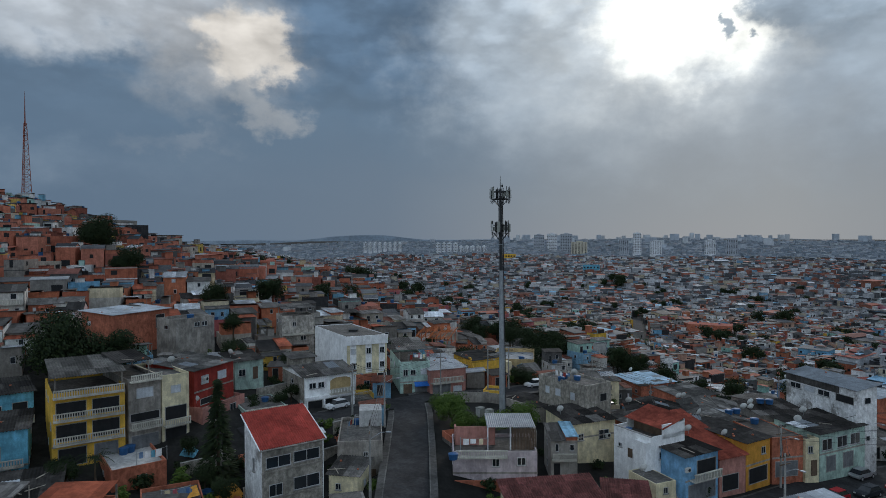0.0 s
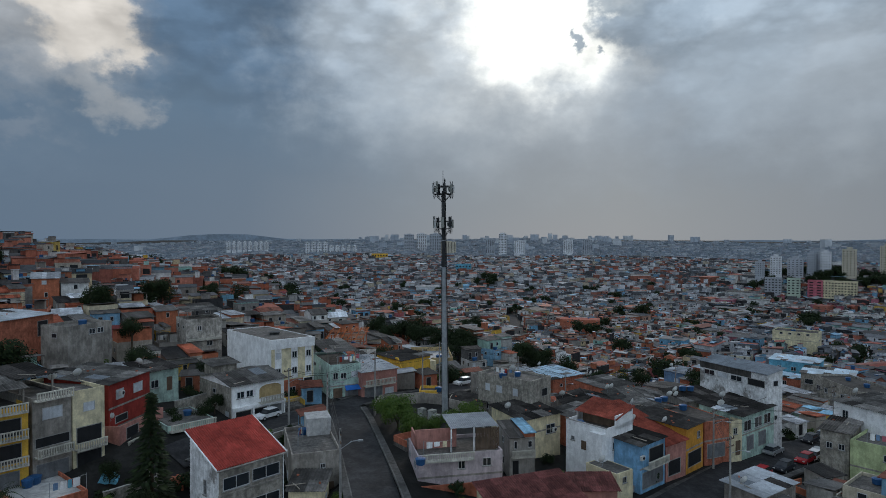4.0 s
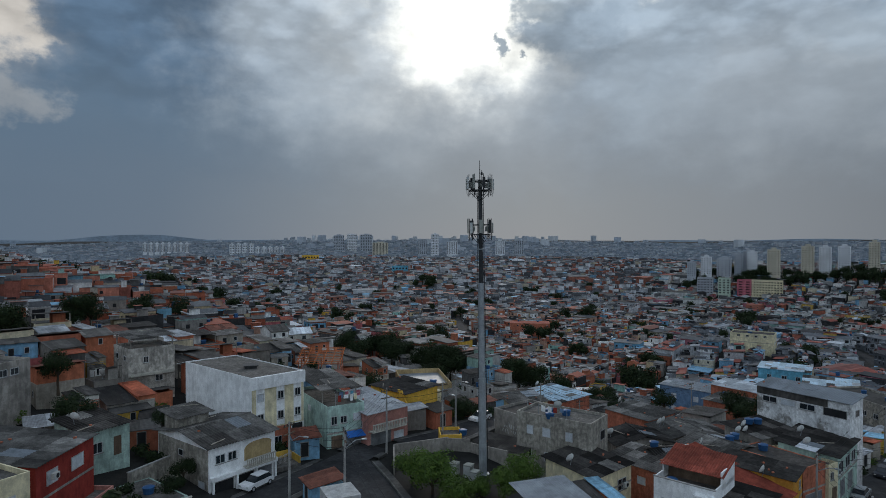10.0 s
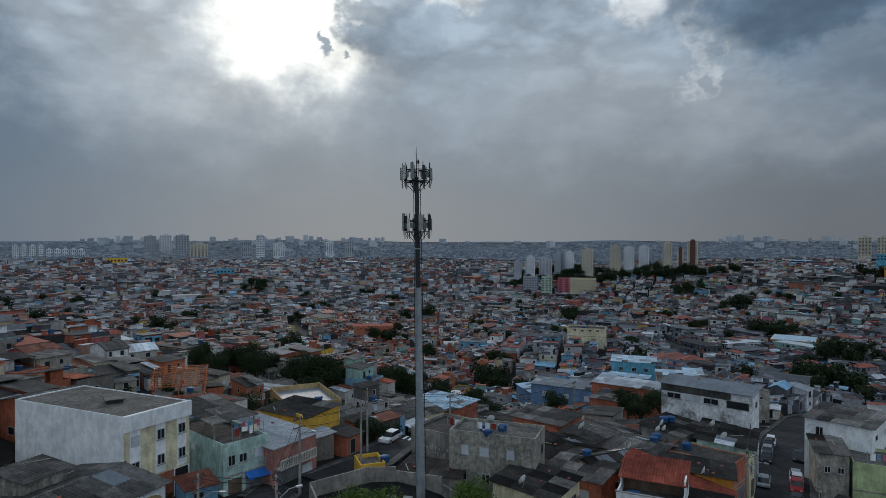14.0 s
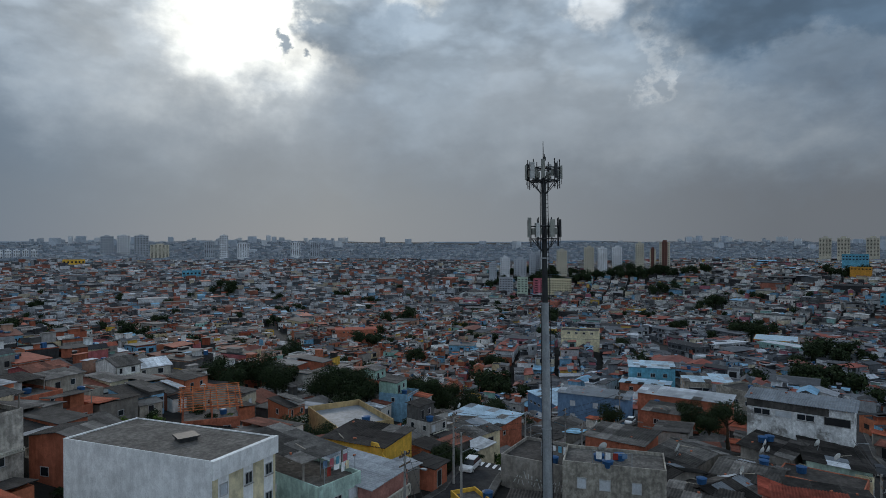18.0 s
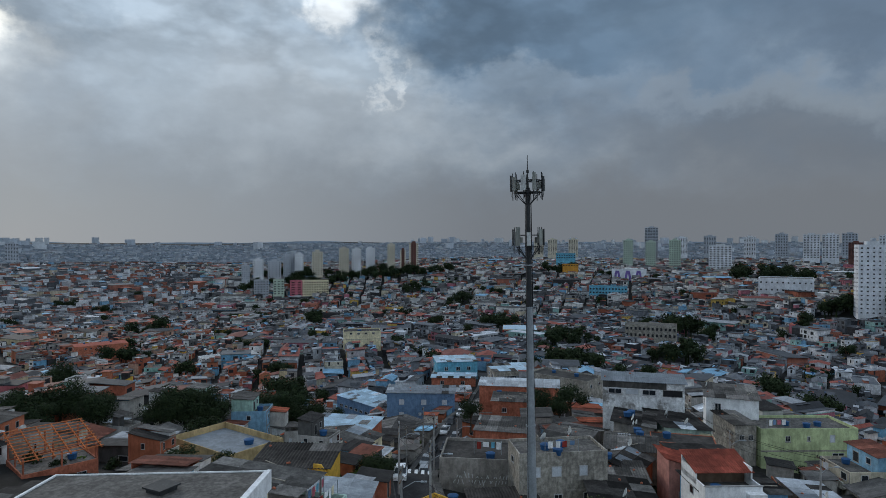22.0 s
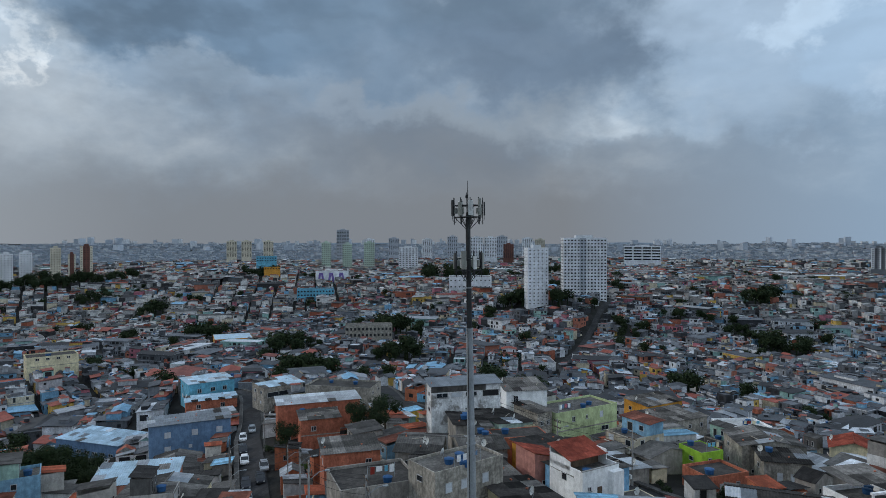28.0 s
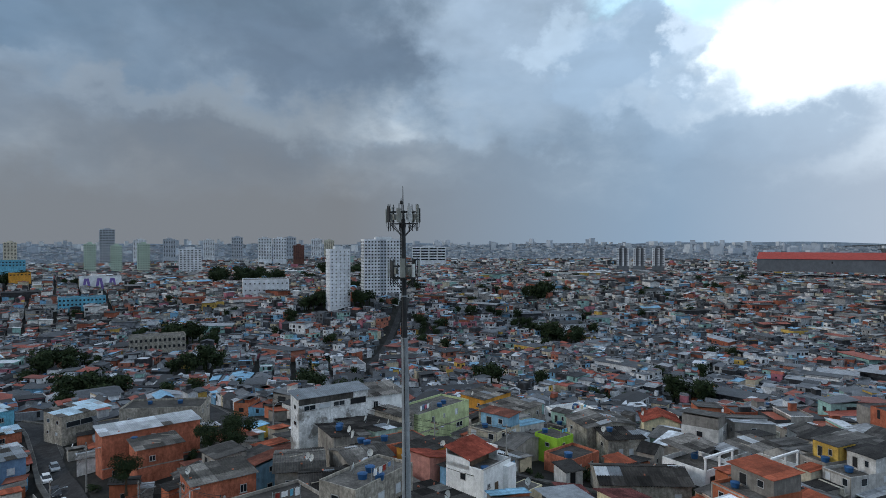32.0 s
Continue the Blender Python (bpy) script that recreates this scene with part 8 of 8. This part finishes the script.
def proto(k):
    rng = random.Random(100 + k)
    style = (0, 2, 1, 0, 3, 0, 2, 0)[k % 8]
    w, d = rng.uniform(5, 8), rng.uniform(6.5, 10)
    h = rng.choice((2.6, 2.8, 3.0, 3.2, 5.3)) if style in (0, 2) else rng.choice((2.9, 3.1, 5.3, 5.6))
    two = h > 4
    wall = M["wall_any"] if k < 12 else M["wall_pale"]
    label = {0: "brick and block house under patched sheet roofing", 1: "rendered house with a flat concrete roof", 2: "low house under a ridged sheet roof", 3: "house with a set-back upper storey and roof terrace"}[style]
    label = ("two-storey " if two else "single-storey ") + label
    e = thing("house", pose(0, 0, -50, 0, 0, 0), label, "house", "houses of the hillside town")
    mb = Mesh()
    if style in (1, 3):
        walls(mb, w, d, -6, h - 0.5, 0.5)
        part("wall", mb, wall, e)
        part("roof", Mesh().box(0.16, 0.16, h - 0.55, w - 0.16, d - 0.16, h - 0.44), M["slab"], e)
        if style == 1:
            # half the terrace under sheets on posts, with a stair head
            part("roof_awning", strips(Mesh(), 0.1, d * 0.42, w - 0.1, d + 0.2, h + 1.5, h + 1.9, rng), M["roof_any"], e)
            for x in (0.2, w - 0.2):
                for y in (d * 0.45, d - 0.1):
                    part("post", shared("proto_post", lambda: Mesh().box(-0.07, -0.07, -0.5, 0.07, 0.07, 1.6).data("post", M["grey"])), None, e, at=pose(x, y, h))
            part("stair_head", Mesh().box(w * 0.1, d * 0.5, h - 0.45, w * 0.45, d * 0.8, h + 1.45), wall, e)
    else:
        walls(mb, w, d, -6, h, 0)
        r = rng.uniform(0.4, 0.9)
        rf = Mesh()
        if style == 0:
            # two sheet roofs at different heights, one lapping over the other
            q = rng.uniform(0.35, 0.65)
            mb.poly([(0, 0, h), (w, 0, h), (w, d, h), (0, d, h), (0, d, h + r), (w, d, h + r)], [(0, 3, 4), (1, 5, 2), (3, 2, 5, 4)])
            strips(rf, -0.35, -0.4, w * q, d + 0.35, h + 0.08, h + r + 0.12, rng, 0.95)
            up = rng.uniform(0.25, 0.9)
            part("upper_roof", strips(Mesh(), w * q - 0.25, -0.3, w + 0.35, d + 0.35, h + up, h + up + r * 0.6, rng, 0.95), M["roof_any"], e)
            part("infill_wall", Mesh().box(w * q, 0.02, h - 0.1, w - 0.02, 0.16, h + up - 0.06).box(w * q, 0.16, h - 0.1, w * q + 0.14, d, h + up - 0.02), wall, e)
        else:
            gable_ends(mb, w, d, h, r + 0.3, "x")
            strips(rf, -0.35, -0.4, w + 0.35, d / 2, h + 0.02, h + r + 0.4, rng, 1.1)
            back = strips(Mesh(), -0.35, -0.4, w + 0.35, d / 2, h + 0.02, h + r + 0.4, rng, 1.1)
            back.v = [(w - x, d - y, z) for x, y, z in back.v]
            part("back_roof", back, M["roof_any"], e)
        part("wall", mb, wall, e)
        part("roof", rf, M["roof_any"], e)
    if k % 3 != 1:
        annex(e, rng, w, d, h, wall)
    if style == 3:
        a = rng.uniform(0.45, 0.6)
        up = Mesh()
        walls(up, w * 0.98, d * a, h - 0.45, h + 2.0, 0.1)
        part("upper_storey", up, wall, e, at=pose(0.05, d * (1 - a) - 0.05, 0))
        part("upper_roof", strips(Mesh(), -0.3, d * (1 - a) - 0.5, w + 0.3, d + 0.2, h + 2.15, h + 2.5, rng), M["roof_any"], e)
        opening(e, "o", pose(w * 0.3, d * (1 - a) - 0.05, h + 0.6), 1.2, 1.6)
        opening(e, "w", pose(w * 0.7, d * (1 - a) - 0.05, h + 0.9), 1.0, 1.0)
    if two or k % 2:
        # concrete frame that shows in the block walls
        fr = Mesh().box(-0.03, -0.035, h - 0.3, w + 0.03, -0.004, h - 0.08)
        if two:
            fr.box(-0.03, -0.035, 2.65, w + 0.03, -0.004, 2.87)
        for x in (-0.03, w - 0.19):
            fr.box(x, -0.03, -3, x + 0.22, -0.003, h - 0.3)
        part("concrete_frame", fr, M["grey"], e)
    for lev in range(2 if two else 1):
        for face, wid in (("f", w), ("l", d), ("r", d), ("b", w)):
            n = 2 if face == "f" or wid > 7.5 else 1
            for j in range(n):
                if rng.random() < 0.25:
                    continue
                kind = rng.choice("wwvoow" if face == "f" else "wwwv")
                big = kind == "o"
                opening(e, kind, face_pose(face, w, d, wid * (j + 0.5) / n + rng.uniform(-0.4, 0.4), lev * 2.75 + (1.35 if big else 1.6)), rng.choice((1.6, 2.0)) if big else rng.choice((0.9, 1.2)), 2.0 if big else rng.choice((0.9, 1.1)))
    if two and rng.random() < 0.6:
        opening(e, "b", face_pose("f", w, d, w / 2, 3.3), round(w * 0.9, 1), 0.9)
    return e, w, d, h, style


PROTOS = [proto(k) for k in range(24)]
USED = set()


def blocked(x, y, rad, grid):
    for gx in range(int((x - 12) // 12), int((x + 12) // 12) + 1):
        for gy in range(int((y - 12) // 12), int((y + 12) // 12) + 1):
            for a, b, r in grid.get((gx, gy), ()):
                if (a - x) ** 2 + (b - y) ** 2 < (r + rad) ** 2:
                    return True
    return False


def free_spot(x, y, a, w, d, grid):
    c, s = math.cos(a), math.sin(a)
    for p in (-0.5, 0, 0.5):
        for q in (-0.5, 0, 0.5):
            if blocked(x + p * w * c - q * d * s, y + p * w * s + q * d * c, 0.35, grid):
                return False
    return True


OUTLOOK = ((-10, -100, 0), (-21, -95, 13), (-22, -77, 16), (-38, -66, 26), (-38, -50, 37), (-50, -34, 49), (-60, -20, 64), (-64, -8, 82), (-64, 9, 98), (-60, 20, 112))


def visible(x, y):
    """Ground that the flight looks over: sectors 80 degrees wide along the arc."""
    for cx, cy, head in OUTLOOK:
        az = math.degrees(math.atan2(x - cx, y - cy)) - head
        if abs((az + 180) % 360 - 180) < 40 and (x - cx) ** 2 + (y - cy) ** 2 > 38**2:
            return True
    return False


def shed_proto(k):
    rng = random.Random(300 + k)
    w, d, h = 3.2, 3.4, rng.uniform(2.0, 2.6)
    if k < 4:
        e = thing("shed", pose(0, 0, -60), "small block shed under rough roof sheets", "shed", "sheds in the back yards")
        mb = Mesh()
        walls(mb, w, d, -4, h, 0)
        part("wall", mb, M["wall_any"], e)
        part("roof", strips(Mesh(), -0.3, -0.4, w + 0.3, d + 0.3, h + 0.05, h + rng.uniform(0.2, 0.6), rng, 1.0), M["roof_any"], e)
        opening(e, "o", pose(w * 0.4, 0, 1.1), 1.1, 2.0)
    else:
        e = thing("terrace", pose(0, 0, -60), "small concrete yard terrace with a low block wall", "terrace", "concrete yard terraces")
        part("slab", Mesh().box(0, 0, -4, w, d, 0.25), M["slab"], e)
        part("low_wall", Mesh().box(0, 0, 0.25, w, 0.14, 1.1).box(0, 0.14, 0.25, 0.14, d, 1.1), M["wall_any"], e)
    return e, w, d


def bush(x, y, z, s, k):
    def make(q):
        c = crown(60 + q, 1.3, 0.9, 6, 420, 0.17)
        c.v = [(a, b, max(h + 0.7, -0.2)) for a, b, h in c.v]
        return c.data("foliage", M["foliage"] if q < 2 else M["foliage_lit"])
    e = thing("bush", Matrix.Translation((x, y, z - 0.1)) @ Matrix.Rotation(k * 1.3, 4, "Z") @ Matrix.Diagonal((s, s, s, 1)), "dense dark green yard bush", "bush", "bushes in the yards")
    part("foliage", shared(("bush", k % 3), lambda: make(k % 3)), None, e)


def infill(grid, near_list, rng):
    """Sheds, terraces and bushes in the yards left between the houses."""
    protos = [shed_proto(k) for k in range(6)]
    grid = {k: list(v) for k, v in grid.items()}
    for r, x, y, a, z, wd, dp in near_list:
        for p in (-0.4, 0, 0.4):
            for q in (-0.4, 0, 0.4):
                gx, gy = x + p * wd * math.cos(a) - q * dp * math.sin(a), y + p * wd * math.sin(a) + q * dp * math.cos(a)
                grid.setdefault((int(gx // 12), int(gy // 12)), []).append((gx, gy, 1.5))
    count, bushes, spots = 0, 0, []
    for gx in range(-80, 126, 4):
        for gy in range(-80, 100, 4):
            x, y = gx + rng.uniform(-0.8, 0.8), gy + rng.uniform(-0.8, 0.8)
            if visible(x, y) and not (-12 < x < 5 and -10 < y < 9):
                spots.append((math.hypot(x, y), x, y))
    for r, x, y in sorted(spots):
        if r > 128:
            continue
        if count < 215 and not blocked(x, y, 1.75, grid):
            e, w, d = protos[rng.choice((0, 1, 2, 3, 0, 1, 2, 3, 4, 5))]
            t = rng.choice((0, 90, 180, 270)) + rng.uniform(0, 25)
            copy_thing(e, pose(x, y, gz(x, y) + rng.uniform(-0.3, 0.4), 0, 0, t) @ pose(-w / 2, -d / 2, 0))
            grid.setdefault((int(x // 12), int(y // 12)), []).append((x, y, 2.0))
            count += 1
        elif bushes < 210 and not blocked(x, y, 0.5, grid) and rng.random() < 0.75:
            bushes += 1
            bush(x, y, gz(x, y), rng.uniform(0.6, 1.3), rng.randrange(9))
    for e, *_ in protos:
        for o in (*e.children_recursive, e):
            bpy.data.objects.remove(o)


def fill():
    grid = {}
    for a, b, r in OCC:
        grid.setdefault((int(a // 12), int(b // 12)), []).append((a, b, r))
    rng = random.Random(5)
    mid, far, hill, rim = (Town() for _ in range(4))
    east, far_east = (Town(0.45, 0.2, 0.64, 1.12) for _ in range(2))

    def outer(x, y):
        return far_east if x > 0.75 * y + 40 else far
    spots = []
    for zi, (cx, cy, turn) in enumerate(ZONES):
        ca, sa = math.cos(radians(turn)), math.sin(radians(turn))
        ext = 330 if math.hypot(cx, cy) > 450 else 160
        v, row = -ext, 0
        while v < ext:
            u = -ext + rng.uniform(0, 6)
            while u < ext:
                near_by = math.hypot(cx + u * ca - v * sa, cy + u * sa + v * ca) < 125
                wd = rng.uniform(4.2, 7.0) if near_by else rng.uniform(4.4, 7.4)
                dp = rng.uniform(6.0, 9.5) if near_by else rng.uniform(6.2, 9.0)
                uu, vv = u + wd / 2, v + rng.uniform(-0.6, 0.6)
                x, y = cx + uu * ca - vv * sa, cy + uu * sa + vv * ca
                u += wd + (rng.uniform(0.1, 0.5) if rng.random() < 0.93 else rng.uniform(3, 7))
                if math.hypot(x, y) > 1000 or not visible(x, y) or zone_of(x, y) != zi:
                    continue
                spots.append((x, y, radians(turn) + rng.gauss(0, 0.09) + (math.pi if row % 2 else 0), wd, dp))
            row += 1
            v += 8.7 if row % 2 else 11.6
    near_list = []
    for x, y, a, wd, dp in spots:
        z = gz(x, y)
        r = math.hypot(x, y)
        if r < 500 and not free_spot(x, y, a, wd, dp, grid):
            wd, dp = wd * 0.62, dp * 0.6
            if not free_spot(x, y, a, wd, dp, grid):
                continue
        if any((x - a0) ** 2 + (y - b0) ** 2 < r0**2 for a0, b0, r0 in WOODS):
            continue
        h = rng.choice((2.6, 2.8, 3.0, 3.2, 3.4, 5.4, 5.6, 5.9, 6.2))
        if r > 250:
            h = rng.choice((2.4, 2.7, 3.0, 3.2, 3.4, 4.2, 5.6, 5.9))
        eastern = x > 0.75 * y + 40
        if eastern and r > 118 and y > -50:
            h, wd = rng.choice((2.4, 2.6, 2.8, 3.0, 3.2, 3.4, 5.2, 5.6)), wd * rng.choice((1.0, 1.0, 1.3, 1.7))
        near = r < 118
        if near:
            near_list.append((r, x, y, a, z, wd, dp))
        elif r > 190 and rng.random() < (0.034 if eastern else 0.022):
            # a longer hall or shop among the houses
            (outer(x, y) if r > 480 else east if eastern else mid).volume(x, y, a + rng.choice((0, math.pi / 2)), rng.uniform(14, 28), rng.uniform(9, 13), z, rng.uniform(4.5, 7), rng, r < 600)
        elif r < 480:
            (hill if (x + 190) ** 2 + (y - 120) ** 2 < 150**2 else east if eastern else mid).house(x, y, a, wd, dp, z, h, rng, True)
        else:
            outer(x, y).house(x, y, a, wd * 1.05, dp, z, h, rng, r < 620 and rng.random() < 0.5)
    near_list.sort()
    for k, (r, x, y, a, z, wd, dp) in enumerate(near_list):
        if k < 205:
            e, w, d, h, style = PROTOS[rng.randrange(12) + (12 if x > -5 else 0)]
            sx, sy = wd / w, dp / d
            m = pose(x, y, z, 0, 0, math.degrees(a)) @ pose(-wd / 2, -dp / 2, 0) @ Matrix.Diagonal((sx, sy, 1, 1))
            copy_thing(e, m)
            if rng.random() < 0.45 and style in (1, 3):
                p = m @ Vector((w * rng.uniform(0.25, 0.75), d * rng.uniform(0.2, 0.4), h - 0.34))
                tank(p.x, p.y, p.z)
            elif rng.random() < 0.3 and style in (1, 3):
                p = m @ Vector((w * 0.5, d * 0.3, h - 0.34))
                dish(p.x, p.y, p.z, rng.uniform(150, 230))
        else:
            mid.house(x, y, a, rng.uniform(5, 8), rng.uniform(7, 9.5), z, rng.choice((2.8, 3.0, 3.2, 5.6)), rng, True)
    infill(grid, near_list, rng)
    # outer rings, ever coarser
    for r0, r1, step in ((1000, 1700, 13.0), (1700, 2900, 24.0)):
        r = r0
        while r < r1:
            n = int(math.radians(195) * r / step)
            for k in range(n):
                if rng.random() < 0.12:
                    continue
                az = math.radians(-48 + 195 * (k + rng.random()) / n)
                rr = r + rng.uniform(0, step)
                x, y = rr * math.sin(az) - 20, rr * math.cos(az) - 40
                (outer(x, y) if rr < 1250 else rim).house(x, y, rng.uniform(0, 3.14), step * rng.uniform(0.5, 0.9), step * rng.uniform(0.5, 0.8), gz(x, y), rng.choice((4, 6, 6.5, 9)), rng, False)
            r += step
    hill.done("hillside_houses", "bare brick houses stacked up the hillside", "wall_hill")
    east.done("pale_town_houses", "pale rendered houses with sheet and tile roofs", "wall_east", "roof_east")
    mid.done("town_houses", "dense brick and rendered houses with sheet roofs down the valley")
    rim.done("horizon_houses", "houses packed along the horizon, haze painted into their pale blue-grey", "wall_horizon", "roof_horizon")
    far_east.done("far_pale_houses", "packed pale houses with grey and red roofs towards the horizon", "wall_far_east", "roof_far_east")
    far.done("far_town_houses", "packed low houses towards the horizon, walls greyed for haze", "wall_dist")
    for e, *_ in PROTOS:
        for o in (*e.children_recursive, e):
            bpy.data.objects.remove(o)


fill()


# ---- yards below the terrace houses ----
def rubble(x, y, seed):
    rng = random.Random(seed)
    mb = Mesh()
    for _ in range(46):
        a, r = rng.uniform(0, 6.28), abs(rng.gauss(0, 0.9))
        s, h = rng.uniform(0.08, 0.22), max(0.0, 0.55 - 0.3 * r)
        t = rng.uniform(0, 3.14)
        c, q = math.cos(t) * s, math.sin(t) * s * 0.7
        px, py = r * math.cos(a), r * math.sin(a)
        mb.prism([(px - c, py - q), (px + q, py - c), (px + c, py + q), (px - q, py + c)], h - 0.5, h + rng.uniform(0.04, 0.16))
    ob = new("rubble_heap", mb.data("rubble_heap", M["mould"] if seed % 2 else M["brick"]))
    ob.matrix_world = Matrix.Translation((x, y, gz(x, y) - 0.25))
    tagged(ob, "heap of broken brick and concrete in a yard", "rubble", "rubble heaps in the yards", kind="stuff")


for k, (x, y) in enumerate(((-36.8, -15.6), (-40.6, -15.0), (-31.0, -16.0), (-42.4, -18.6), (-33.4, -25.2), (-46.4, -28.6), (-27.6, -18.4), (-29.0, -8.4), (-24.4, -9.6), (-37.0, 5.6))):
    rubble(x, y, k)
for k, (x, y, s) in enumerate(((-37.2, -17.8, 1.2), (-41.0, -17.0, 1.0), (-42.8, -22.6, 1.3), (-33.0, -21.4, 1.4), (-29.4, -20.6, 1.1), (-26.6, -11.0, 0.9), (-31.6, -13.4, 1.2), (-46.6, -24.6, 1.3), (-38.2, -27.4, 1.2), (-34.6, -31.6, 1.5), (-24.6, -16.8, 0.9), (-21.4, -8.6, 0.9), (-35.2, 6.8, 1.3), (-38.6, 8.6, 1.2), (-29.8, -24.6, 1.2))):
    bush(x, y, gz(x, y), s, k)
for x0, y0, x1, y1, h in ((-43.6, -20.6, -38.4, -16.4, 1.3), (-34.6, -23.6, -30.6, -19.2, 1.2), (-28.6, -16.6, -24.6, -12.6, 1.4), (-37.0, -30.2, -32.0, -33.4, 1.2), (-40.4, 2.0, -36.6, 6.2, 1.6), (-26.0, -8.6, -20.4, -3.6, 1.1)):
    e = thing("yard_wall", pose(x0, y0, gz((x0 + x1) / 2, (y0 + y1) / 2), 0, 0, math.degrees(math.atan2(y1 - y0, x1 - x0))), "rough block retaining wall between two yards", "wall", "retaining walls in the yards")
    L = math.hypot(x1 - x0, y1 - y0)
    part("wall_panel", Mesh().box(0, -0.09, -2.5, L, 0.09, h), M["mould"], e)
    part("coping", Mesh().box(-0.05, -0.14, h, L + 0.05, 0.14, h + 0.09), M["kerb"], e)
